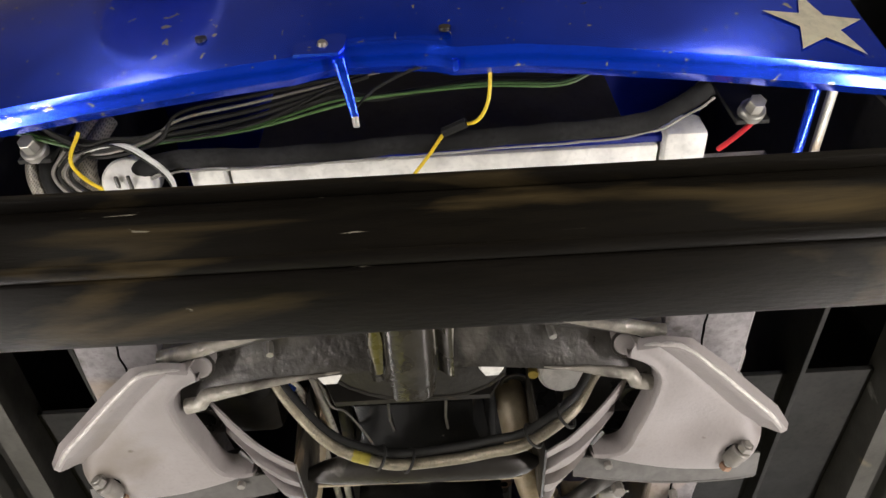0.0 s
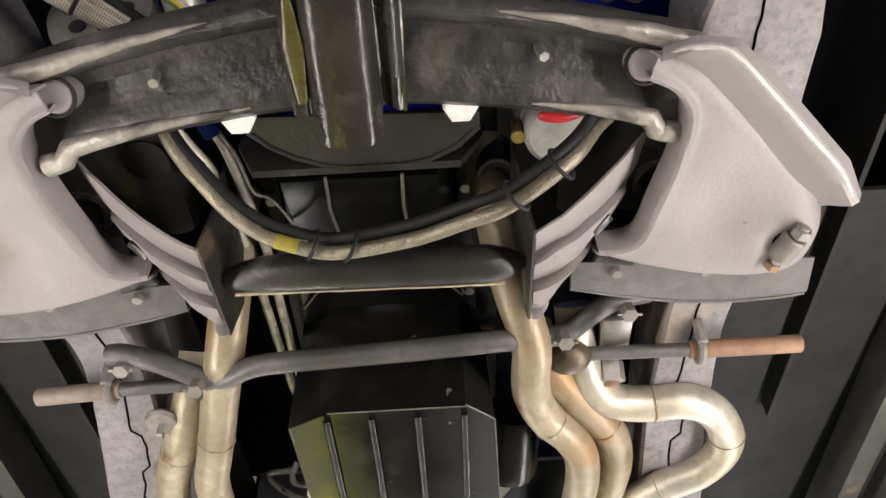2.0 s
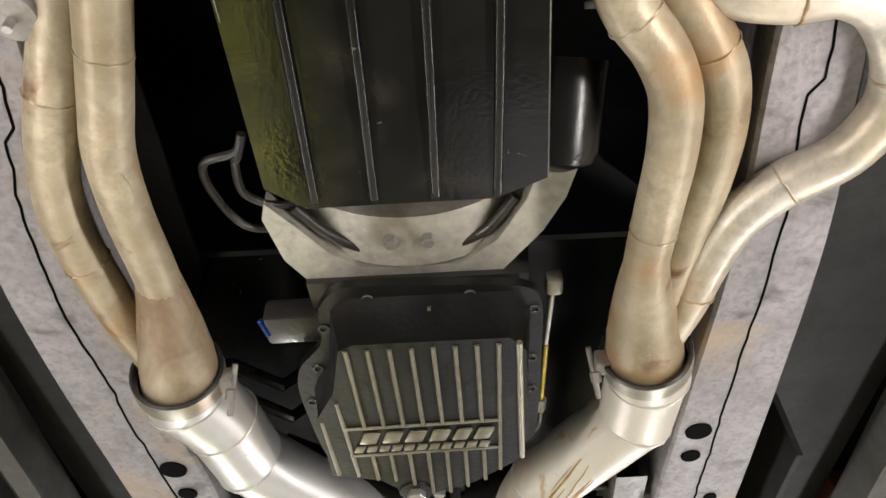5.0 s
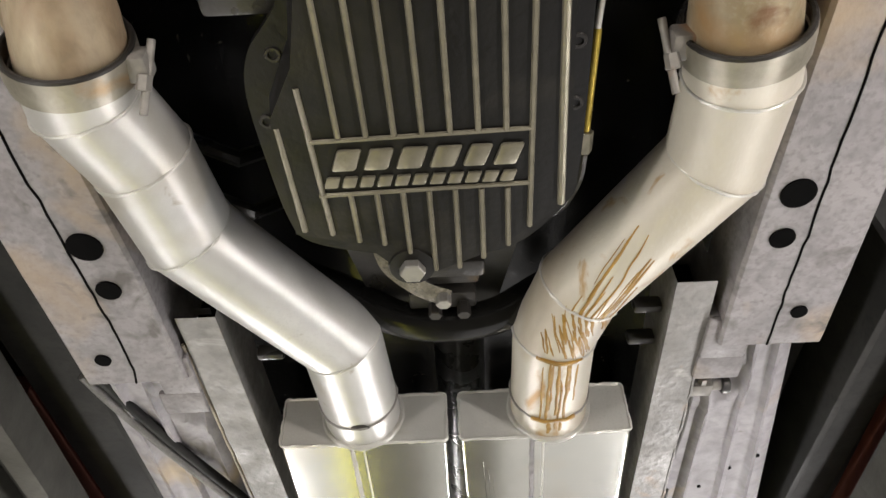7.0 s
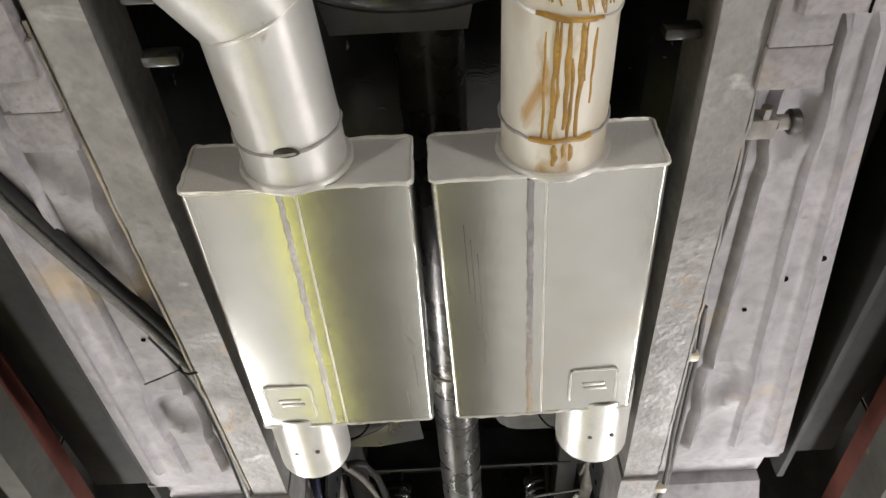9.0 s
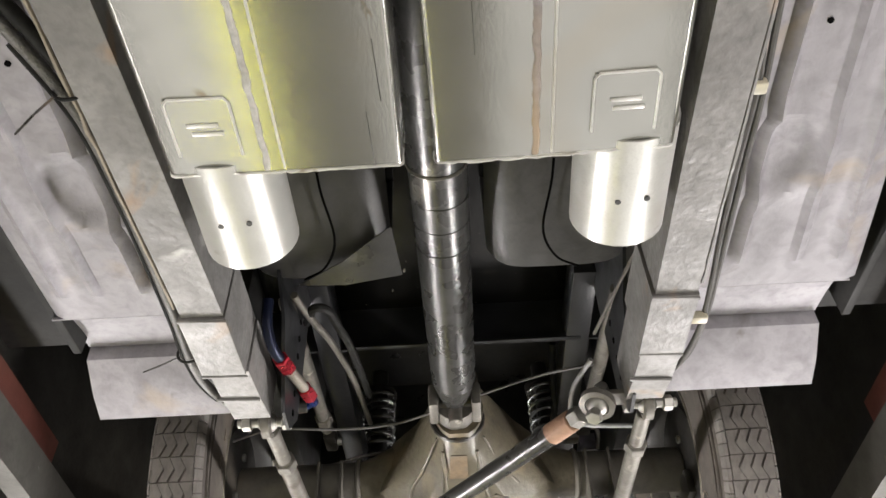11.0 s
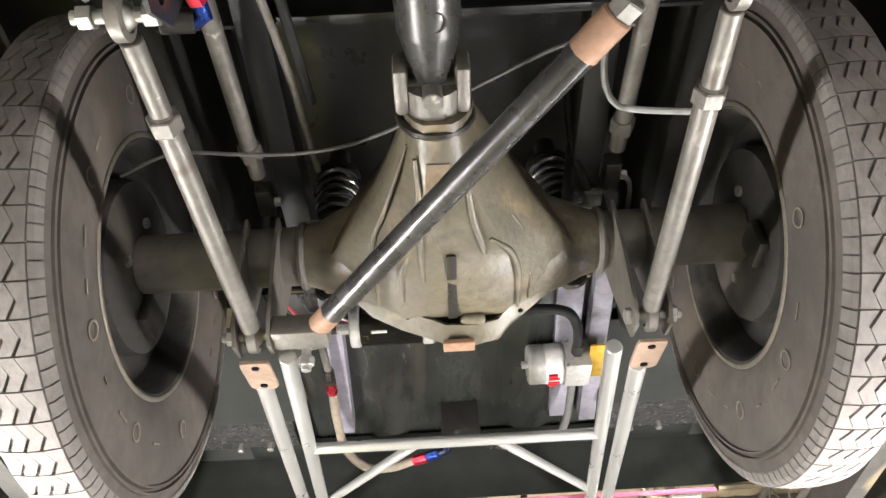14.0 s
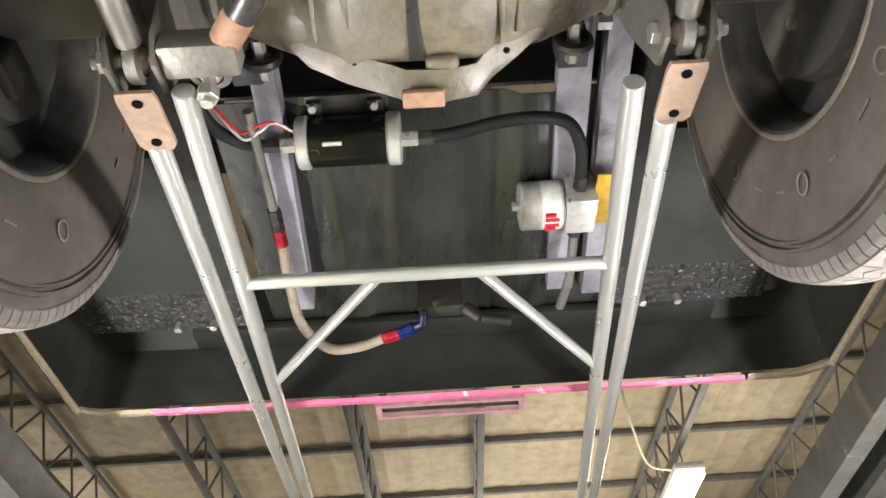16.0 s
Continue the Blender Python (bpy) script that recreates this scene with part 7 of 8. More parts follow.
part("drain_boss", noisy(box_bm((0.022, 3.635, 2.196), (0.060, 3.665, 2.212), 0.007, None, 3), 0.0016, 40), DIFF, axle)
for x, y, z in ((0.114, 3.636, 2.2095), (-0.058, 3.645, 2.214), (0.004, 3.66, 2.193)):
    part("bolt_hole", sphere_bm((x, y, z), 0.0042, (1, 1, 0.7), 10, 6), SEAM, axle)
for x0, x1, r in ((-0.215, -0.47, 0.0425), (0.245, 0.47, 0.0425)):
    part("axle_tube", rod((x0, 3.60, 2.312), (x1, 3.60, 2.312), r + 0.004, 32, 0.004), AXLE, axle)
    part("weld_ring", torus_bm(Matrix.Translation((x0, 3.60, 2.312)) @ pose(0, 0, 0, 0, 90), 0.047, 0.007, 28, 8), AXLE, axle)
hose("axle_line", "steel brake line along the axle tube", "brake line", [(-0.46, 3.62, 2.362), (-0.372, 3.617, 2.364), (-0.276, 3.605, 2.366), (-0.211, 3.588, 2.372), (-0.172, 3.60, 2.385)], 0.0034, LINKST, 8)
hose("axle_line", "bent brake line on the axle tube", "brake line", [(0.305, 3.60, 2.372), (0.300, 3.54, 2.376), (0.282, 3.53, 2.382), (0.262, 3.56, 2.384), (0.248, 3.575, 2.385), (0.20, 3.60, 2.388), (0.12, 3.63, 2.40)], 0.004, LINKST, 8)
tagged(finish("brake_tee", box_bm((0.232, 3.560, 2.376), (0.262, 3.590, 2.392), 0.004), LINKST), "small brass brake tee on the axle", "brake fitting")
hose("brake_hose", "flexible brake hose to the axle", "hose", [(0.205, 3.36, 2.48), (0.206, 3.43, 2.45), (0.215, 3.50, 2.41), (0.240, 3.565, 2.388)], 0.007, RUBBER, 8)
hose("vent_line", "pale grey hose looping to the link", "hose", [(0.225, 3.12, 2.26), (0.200, 3.18, 2.25), (0.197, 3.235, 2.24), (0.213, 3.276, 2.24), (0.243, 3.290, 2.24), (0.315, 3.298, 2.24)], 0.0042, surface("pale_grey_hose", (0.3, 0.3, 0.29), None, 10, (0.5, 0.6)), 8)
hose("cable", "thin black cable across behind the shaft", "cable", [(-0.45, 3.43, 2.33), (-0.363, 3.395, 2.33), (-0.24, 3.406, 2.33), (-0.139, 3.400, 2.33), (-0.047, 3.370, 2.335), (0.057, 3.312, 2.335), (0.161, 3.255, 2.33), (0.25, 3.225, 2.325)], 0.0027, SHIELD, 8)


def heim(parent, p, axis, big=0.016):
    """A rod end: a ring with a ball and a bolt through it."""
    m = along(p, Vector(p) + Vector(axis))
    ring_ = part("rod_end", lathe([(big, -0.008), (big + 0.008, -0.006), (big + 0.008, 0.006), (big, 0.008)], m, 22, close=True), LINKST, parent)
    part("ball", sphere_bm(p, big, (1, 1, 1), 14, 8), STEEL, ring_)
    a = Vector(axis).normalized()
    part("bolt", hexagon(Vector(p) - a * 0.035, Vector(p) - a * 0.022, 0.012), STEEL, ring_)
    part("bolt_shank", rod(Vector(p) - a * 0.024, Vector(p) + a * 0.045, 0.007), STEEL, ring_)
    part("nut", hexagon(Vector(p) + a * 0.024, Vector(p) + a * 0.038, 0.012), STEEL, ring_)
    return ring_


for side, x0, x1 in ((-1, -0.285, -0.272), (1, 0.284, 0.288)):
    lk = thing("trailing_link", "dull steel lower trailing link with lock nuts", "suspension link", "trailing links")
    a, b = Vector((x0, 3.075, 2.142)), Vector((x1, 3.585, 2.150))
    part("tube", rod(a + (b - a) * 0.22, a + (b - a) * 0.96, 0.0135, 18), LINKST, lk)
    part("adjuster", rod(a + (b - a) * 0.05, a + (b - a) * 0.23, 0.0115, 16), LINKST, lk)
    part("lock_nut", hexagon(a + (b - a) * 0.225, a + (b - a) * 0.265, 0.0185), LINKST, lk)
    heim(lk, a, (side, 0, 0))
    heim(lk, b, (side, 0, 0))
    up = thing("upper_link", "grey steel upper link with lock nut", "suspension link", "upper links")
    c, d = (Vector((-0.258, 2.98, 2.300)), Vector((-0.276, 3.545, 2.392))) if side < 0 else (Vector((0.258, 2.98, 2.290)), Vector((0.272, 3.520, 2.385)))
    part("tube", rod(c, c + (d - c) * 0.9, 0.0125, 16), LINKST, up)
    part("lock_nut", hexagon(c + (d - c) * 0.78, c + (d - c) * 0.83, 0.018), LINKST, up)
    part("clevis", box_bm((d.x - 0.013, d.y - 0.02, d.z - 0.010), (d.x + 0.013, d.y + 0.035, d.z + 0.02), 0.005), GREASE, up)
    part("clevis_bolt", hexagon((d.x + 0.014, d.y + 0.01, d.z), (d.x + 0.024, d.y + 0.01, d.z), 0.008), STEEL, up)
    # axle brackets
    bk = thing("axle_bracket", "dark plate brackets under the axle tube", "bracket", "axle brackets")
    for dx in (-0.026, 0.022):
        xx = x1 + dx
        part("cheek", plate([(3.535, 2.335), (3.665, 2.335), (3.65, 2.25), (3.615, 2.135), (3.575, 2.125), (3.555, 2.15), (3.54, 2.24)], 0, 0.005, 0.001, Matrix.Translation((xx, 0, 0)) @ Matrix(((0, 0, 1, 0), (1, 0, 0, 0), (0, 1, 0, 0), (0, 0, 0, 1)))), AXLE, bk)
    outer = x1 + side * 0.028
    part("gusset", loft([[(outer, 3.56, 2.29), (outer + side * 0.004, 3.56, 2.29), (outer + side * 0.004, 3.64, 2.29), (outer, 3.64, 2.29)], [(outer, 3.57, 2.15), (outer + side * 0.004, 3.57, 2.15), (outer + side * 0.004, 3.61, 2.15), (outer, 3.61, 2.15)]]), AXLE, bk)
    lie = Matrix.Translation((x1, 3.598, 2.112)) @ pose(0, 0, 0, 9)
    tab = part("tab", noisy(plate([(-0.019, 0), (0.019, 0), (0.021, 0.010), (0.020, 0.078), (0.014, 0.086), (-0.014, 0.086), (-0.020, 0.078), (-0.021, 0.010)], 0, 0.005, 0.0015, lie), 0.0006, 30), TAB, bk, "tan rusty mounting tab")
    for dy in (0.014, 0.072):
        part("tab_hole", lathe([(0.0001, 0), (0.0055, 0), (0.0055, 0.003)], lie @ Matrix.Translation((0, dy, -0.0018)), 14), SEAM, tab)
    # front brackets with lightening holes
    fb = thing("link_bracket", "tall dark bracket plate with adjusting holes", "bracket", "link brackets")
    xx = side * 0.252
    part("plate", plate([(2.86, 2.42), (3.10, 2.42), (3.10, 2.16), (3.06, 2.118), (3.02, 2.122), (2.95, 2.24), (2.86, 2.30)], 0, 0.005, 0.001, Matrix.Translation((xx, 0, 0)) @ Matrix(((0, 0, 1, 0), (1, 0, 0, 0), (0, 1, 0, 0), (0, 0, 0, 1)))), DARKPAN, fb)
    for k in range(6):
        part("adjust_hole", rod((xx - 0.0012, 3.065 - 0.004 * k, 2.15 + 0.032 * k), (xx + 0.0064, 3.065 - 0.004 * k, 2.15 + 0.032 * k), 0.0055, 12), SEAM, fb)
    part("rear_rail", box_bm((side * 0.235 - 0.022, 3.06, 2.40), (side * 0.235 + 0.022, 3.80, 2.46), 0.003), DARKPAN, fb)
    # coil-over
    co = thing("coil_over", "small black coil-over shock with bright coils", "shock absorber", "coil-over shocks")
    cxx, cyy = (-0.191, 3.712) if side < 0 else (0.217, 3.712)
    coil = [(cxx + 0.037 * math.cos(t), cyy + 0.037 * math.sin(t), 2.445 + 0.0036 * t) for t in np.linspace(0, 2 * math.pi * 7, 150)]
    part("spring", sweep(coil, 0.0052, 8), surface("bright_spring_steel", (0.22, 0.22, 0.21), (0.14, 0.14, 0.135), 8, (0.18, 0.3), 0.7, 0.05, 200), co)
    part("body", rod((cxx, cyy, 2.35), (cxx, cyy, 2.68), 0.021, 18), BLACK, co)
    part("perch", lathe([(0.036, 0), (0.038, 0.006), (0.02, 0.012)], Matrix.Translation((cxx, cyy, 2.432)), 22), BLACK, co)
    part("lower_eye", torus_bm(Matrix.Translation((cxx, cyy, 2.335)) @ pose(0, 0, 0, 90), 0.02, 0.008), GREASE, co)
    part("eye_bolt", hexagon((cxx, cyy - 0.03, 2.335), (cxx, cyy + 0.03, 2.335), 0.009), STEEL, co)
    part("top_plate", lathe([(0.01, 0.004), (0.043, 0.0), (0.043, 0.012), (0.02, 0.016)], Matrix.Translation((cxx, cyy, 2.606)), 22), GREASE, co)
    part("adjuster", hexagon((cxx + 0.03 * side, cyy - 0.02, 2.345), (cxx + 0.05 * side, cyy - 0.02, 2.345), 0.011), CHROME, co)

diag = thing("diagonal_locator", "black diagonal locator bar with rusty ends", "suspension link")
a, b = Vector((0.206, 3.050, 2.130)), Vector((-0.178, 3.568, 2.150))
part("tube", rod(a + (b - a) * 0.13, a + (b - a) * 0.955, 0.0165, 24), SHAFT, diag)
part("threaded_end", rod(a + (b - a) * 0.085, a + (b - a) * 0.165, 0.0172, 20), RUST, diag, "orange rusty sleeve")
part("jam_nut", hexagon(a + (b - a) * 0.055, a + (b - a) * 0.085, 0.016), STEEL, diag)
part("end_sleeve", rod(a + (b - a) * 0.94, b, 0.0168, 20), RUST, diag)
heim(diag, a, (0.35, 0.25, 0.9), 0.018)
part("mount", box_bm((0.205, 3.042, 2.140), (0.290, 3.075, 2.150), 0.004), LINKST, diag)
part("lower_mount", box_bm((-0.245, 3.560, 2.132), (-0.165, 3.600, 2.168), 0.006), LINKST, diag)
heim(diag, (-0.20, 3.60, 2.148), (0.0, 0.25, -1), 0.014)
NAVY = surface("navy_anodised_elbow", (0.012, 0.018, 0.05), (0.01, 0.014, 0.035), 20, (0.25, 0.4), 0.5, 0, 200)
fit_ = thing("fuel_hose_assembly", "short braided hose with red and blue fittings", "hose")
part("hose", rod((-0.243, 2.985, 2.175), (-0.232, 3.065, 2.192), 0.0085), BRAID, fit_)
part("red_nut", hexagon((-0.247, 2.955, 2.17), (-0.242, 2.99, 2.176), 0.012), REDANO, fit_)
part("red_nut", hexagon((-0.233, 3.06, 2.191), (-0.229, 3.095, 2.198), 0.012), REDANO, fit_)
part("elbow", sweep(spline([(-0.247, 2.957, 2.17), (-0.252, 2.93, 2.168), (-0.256, 2.90, 2.185), (-0.256, 2.885, 2.22)]), 0.0075, 12), NAVY, fit_)
part("blue_tip", sweep([(-0.229, 3.094, 2.198), (-0.228, 3.112, 2.20), (-0.24, 3.118, 2.2)], 0.009, 12), BLUEANO, fit_)
part("filter", rod((-0.272, 3.112, 2.193), (-0.238, 3.116, 2.198), 0.013), BLACK, fit_)
for dx in (0.0,):
    hose("rubber_hose", "black hose arching over the rear rail", "hose", [(-0.225 + dx, 3.00, 2.27), (-0.205 + dx, 2.94, 2.245), (-0.185 + dx, 2.95, 2.25), (-0.18 + dx, 3.03, 2.28), (-0.178 + dx, 3.15, 2.33), (-0.17 + dx, 3.35, 2.37)], 0.007, RUBBER, 8)
hose("steel_line", "long bright fuel line behind the floor", "pipe", [(-0.222, 2.89, 2.23), (-0.215, 2.96, 2.25), (-0.20, 3.10, 2.30), (-0.19, 3.30, 2.36), (-0.185, 3.5, 2.40)], 0.0055, LINKST, 10)
hose("steel_line", "thin steel cable beside the shaft", "pipe", [(0.262, 2.84, 2.245), (0.245, 2.95, 2.26), (0.228, 3.07, 2.275)], 0.003, LINKST, 8)

# rear bulkhead and trunk floor
SPATTER = surface("splattered_undercoat", (0.012, 0.012, 0.012), (0.02, 0.02, 0.019), 9, (0.3, 0.5), 0, 1.0, 120, stain=(0.32, 0.31, 0.29), stain_scale=130, stain_at=(0.63, 0.68))
TRUNK = surface("dark_trunk_floor", (0.022, 0.024, 0.021), (0.034, 0.036, 0.032), 3, (0.18, 0.34), 0.05, 0.12, 160, stain=(0.075, 0.075, 0.065), stain_scale=2.5, stain_at=(0.5, 0.7), stretch=(2.5, 0.5, 1))
VALIN = surface("dirty_green_grey_inner", (0.025, 0.027, 0.024), (0.016, 0.018, 0.0155), 4, (0.45, 0.65), 0, 0.2, 120, spec=0.2)
rear = thing("rear_bulkhead", "dark steel bulkhead and trunk floor over the axle", "car panel")
part("bulkhead", box_bm((-0.36, 3.245, 2.402), (0.36, 3.25, 2.9), 0), DARKPAN, rear)
part("bulkhead_fold", box_bm((-0.20, 3.235, 2.398), (0.24, 3.2445, 2.404), 0.001), DARKPAN, rear)
part("lower_sheet", box_bm((-0.40, 3.25, 2.75), (0.40, 3.88, 2.755)), BLACK, rear)
rows = [[(x, y, 2.470 - (0.016 if (abs(abs(x - 0.02) - 0.17) < 0.035) else 0)) for x in np.linspace(-0.33, 0.37, 29)] for y in np.linspace(3.88, 4.50, 12)]
part("trunk_floor", sheet(rows, 0.002), TRUNK, rear)
part("front_drop", box_bm((-0.40, 3.872, 2.474), (0.40, 3.878, 2.75)), BLACK, rear)
LAVENDER = surface("dusty_lavender_paint", (0.30, 0.285, 0.33), (0.20, 0.19, 0.22), 7, (0.3, 0.5), 0.1, 0.3, 140, stain=(0.08, 0.078, 0.08), stain_scale=9, stain_at=(0.56, 0.7))
for x, half, z in ((-0.226, 0.019, 2.425), (0.256, 0.026, 2.44), (0.317, 0.019, 2.425)):
    part("chassis_rail", bevelled(loft([[(x + d - half, y, z), (x + d + half, y, z), (x + d + half, y, 2.468), (x + d - half, y, 2.468)] for y, d in ((3.70, 0.012 * (1 if x < 0 else -1)), (4.36, -0.022 if x < 0 else 0.012))]), 0.003), LAVENDER, rear, "dusty lavender chassis rail")
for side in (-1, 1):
    # black panels stand in for shade and shut out the bright roof
    part("wheel_tub", box_bm((min(side * 0.36, side * 0.40), 3.1, 2.42), (max(side * 0.36, side * 0.40), 4.0, 2.9), 0.01), SHADEBLACK, rear)
    part("tub_roof", box_bm((min(side * 0.40, side * 0.78), 3.0, 2.78), (max(side * 0.40, side * 0.78), 4.3, 2.785)), SHADEBLACK, rear)
    part("quarter_skin", box_bm((min(side * 0.79, side * 0.795), 3.0, 2.16), (max(side * 0.79, side * 0.795), 4.15, 2.8)), SHADEBLACK, rear)
    part("rear_panel", sheet([[(side * x, y, 2.47 - 0.05 * max(0, (y - 4.05)) / 0.2) for x in np.linspace(0.34, 0.72, 8)] for y in np.linspace(3.98, 4.272, 8)], 0.002), VALIN, rear)
    rows = [[(side * x, y, 2.418 + 0.002 * noise.noise(Vector((x * 75, y * 75, 2))) + 0.0026 * noise.noise(Vector((x * 190, y * 190, 5)))) for x in np.linspace(0.365, 0.68, 110)] for y in np.linspace(4.275, 4.39, 44)]
    part("splash_panel", sheet(rows, 0.002), SPATTER, rear)
    for x, y in ((0.50, 4.37), (0.43, 4.37)):
        part("stud", hexagon((side * x, y, 2.416), (side * x, y, 2.396), 0.008), STEEL, rear)

# rear valance with a chipped pink lower edge
PINK = surface("faded_pink_paint", (0.62, 0.14, 0.27), (0.55, 0.11, 0.22), 9, (0.35, 0.5), 0, 0.1, 160, stain=(0.6, 0.52, 0.45), stain_scale=14, stain_at=(0.62, 0.68))


def val_y(x):
    return 4.372 - 0.03 * max(0.0, abs(x - 0.03) - 0.5) ** 1.2 - 2.2 * max(0.0, abs(x - 0.03) - 0.65) ** 1.5


val = thing("rear_valance", "rear valance with a chipped pink lower edge", "car panel")
xs = np.linspace(-0.652, 0.735, 74)
part("inner_skin", sheet([[(x, val_y(x) + dy, 2.222 + dz + 0.006 * max(0, abs(x - 0.03) - 0.55)) for x in xs] for dy, dz in ((0.0, 0.012), (0.004, 0.06), (-0.004, 0.09), (-0.012, 0.13), (-0.05, 0.16), (-0.06, 0.25))], 0.002), VALIN, val)
part("edge", sheet([[(x, val_y(x) + dy, 2.222 + dz + 0.0016 * noise.noise(Vector((x * 40, 0, 0)))) for x in xs if -0.52 < x < 0.60] for dy, dz in ((-0.004, 0.004), (0.002, -0.002), (0.014, 0.0), (0.02, 0.012))], 0.002), PINK, val, "chipped pink lower edge")
for lo, hi in ((-0.652, -0.50), (0.59, 0.735)):
    part("corner_edge", sheet([[(x, val_y(x) + dy, 2.223 + dz) for x in np.linspace(lo, hi, 24)] for dy, dz in ((-0.004, 0.004), (0.002, -0.001), (0.014, 0.0), (0.03, 0.03))], 0.002), TANEDGE, val, "worn tan corner edge")
part("step", box_bm((-0.45, 4.30, 2.345), (0.55, 4.358, 2.365), 0.006), VALIN, val)
holder = thing("plate_holder", "pinkish licence plate holder below the rear edge", "plate holder")
part("frame", ringplate([(-0.108, 4.392), (0.172, 4.392), (0.172, 4.440), (-0.108, 4.440)], [(-0.098, 4.400), (0.162, 4.400), (0.162, 4.432), (-0.098, 4.432)], 2.218, 2.226), surface("faded_pink_grey_plate", (0.38, 0.2, 0.22), (0.32, 0.17, 0.19), 9, (0.4, 0.6)), holder)
part("back", box_bm((-0.10, 4.401, 2.228), (0.165, 4.432, 2.232), 0.001), GREASE, holder)
part("slot_bar", box_bm((-0.06, 4.41, 2.222), (0.11, 4.421, 2.2275), 0.001), BLACK, holder)
for x0 in (-0.10, 0.15):
    part("arm", box_bm((x0, 4.376, 2.2275), (x0 + 0.015, 4.402, 2.236), 0.001), GREASE, holder)

for side, x in ((-1, -0.652), (1, 0.735)):
    part("corner_return", sheet([[(x + side * 0.003 * k, val_y(x) - 0.05 * k, z + 0.004 * k) for k in range(7)] for z in (2.222, 2.228, 2.30, 2.45)], 0.002), VALIN, val)
    part("return_edge", sweep([(x + side * 0.003 * k, val_y(x) - 0.05 * k, 2.222 + 0.004 * k) for k in range(7)], 0.007, 8), TANEDGE, val, "worn tan wheel arch edge")
back = Matrix.Translation((0.018, 3.0345, 1.476)) @ Matrix.Scale(1.105, 4) @ Matrix.Translation((-0.018, -3.0345, -1.476))
val.matrix_basis, holder.matrix_basis = back, back

# fuel pump, filter and lines at the back
pump = thing("fuel_pump", "black cylindrical fuel pump with alloy end caps", "fuel pump")
pump.matrix_basis = Matrix.Translation((0.0, -0.035, -0.004))
part("body", rod((-0.165, 3.955, 2.415), (-0.045, 3.955, 2.415), 0.040, 28, 0.002), PAN, pump)
for x0, x1 in ((-0.185, -0.1655), (-0.0445, -0.022)):
    part("end_cap", rod((x0, 3.955, 2.415), (x1, 3.955, 2.415), 0.0425, 28, 0.003), ALU, pump)
part("logo_bar", box_bm((-0.142, 3.928, 2.3795), (-0.112, 3.935, 2.3825), 0.0006, None), WHITEPLASTIC, pump)
for x in (-0.155, -0.06):
    part("clamp_tab", box_bm((x - 0.012, 3.90, 2.44), (x + 0.012, 3.925, 2.452), 0.003), BLACK, pump)
    part("clamp_bolt", hexagon((x, 3.905, 2.44), (x, 3.90, 2.425), 0.007), STEEL, pump)
part("bracket", box_bm((-0.17, 3.895, 2.452), (-0.04, 4.01, 2.468), 0.003), BLACK, pump)
for x0, x1 in ((-0.185, -0.24), (-0.022, 0.03)):
    part("fitting", hexagon((x0, 3.955, 2.412), (x0 + (x1 - x0) * 0.5, 3.955, 2.412), 0.013), ALU, pump)
    part("nut", hexagon((x0 + (x1 - x0) * 0.45, 3.955, 2.412), (x1, 3.955, 2.412), 0.0115), BLACK, pump)
hose("rubber_hose", "black fuel hose from the pump to the regulator", "hose", [(0.025, 3.920, 2.408), (0.07, 3.912, 2.407), (0.13, 3.896, 2.406), (0.19, 3.890, 2.405), (0.240, 3.905, 2.405), (0.264, 3.955, 2.405), (0.271, 4.02, 2.405)], 0.0105, RUBBER, 12)
hose("rubber_hose", "black fuel hose feeding the pump", "hose", [(-0.235, 3.920, 2.408), (-0.27, 3.910, 2.407), (-0.31, 3.875, 2.41), (-0.33, 3.81, 2.42)], 0.0105, RUBBER, 12)
for k, mat_ in enumerate((REDWIRE, WHITEWIRE)):
    hose("wire", ("red" if k == 0 else "white") + " wire looping to the fuel pump", "wire", [(-0.185, 3.890, 2.40), (-0.21, 3.865, 2.395), (-0.235, 3.865 + 0.012 * k, 2.39), (-0.265, 3.880 + 0.012 * k, 2.395), (-0.30, 3.845, 2.415)], 0.0024, mat_, 7)
reg = thing("fuel_filter", "alloy canister fuel pump with a red printed label", "fuel pump")
part("can", rod((0.170, 4.085, 2.408), (0.245, 4.085, 2.408), 0.0425, 28, 0.004), ALU, reg)
part("label", lathe([(0.0429, 0.0), (0.0429, 0.033)], Matrix.Translation((0.205, 4.085, 2.408)) @ pose(0, 0, 0, 0, 90), 40), WHITEPLASTIC, reg, "white label with red print")
for k, (w, dy) in enumerate(((0.006, -0.016), (0.012, -0.006), (0.012, 0.006), (0.006, 0.016))):
    part("print_bar", box_bm((0.210, 4.085 + dy - 0.003, 2.3630), (0.210 + w + 0.012, 4.085 + dy + 0.003, 2.3665 if abs(dy) < 0.01 else 2.369), 0.0004), REDWIRE, reg)
part("block", box_bm((0.2455, 4.045, 2.372), (0.300, 4.125, 2.445), 0.005), ALU, reg)
part("knob", rod((0.158, 4.085, 2.408), (0.171, 4.085, 2.408), 0.008), ALU, reg)
part("inlet", hexagon((0.272, 4.046, 2.405), (0.272, 4.015, 2.405), 0.013), GREASE, reg)
part("outlet", hexagon((0.272, 4.124, 2.405), (0.272, 4.16, 2.405), 0.013), GREASE, reg)
part("mount_plate", box_bm((0.296, 4.01, 2.395), (0.345, 4.125, 2.400), 0.002), surface("yellow_anodised_plate", (0.6, 0.38, 0.05), (0.52, 0.32, 0.04), 10, (0.35, 0.5), 0.4, 0.1, 160), reg, "yellow mounting plate")
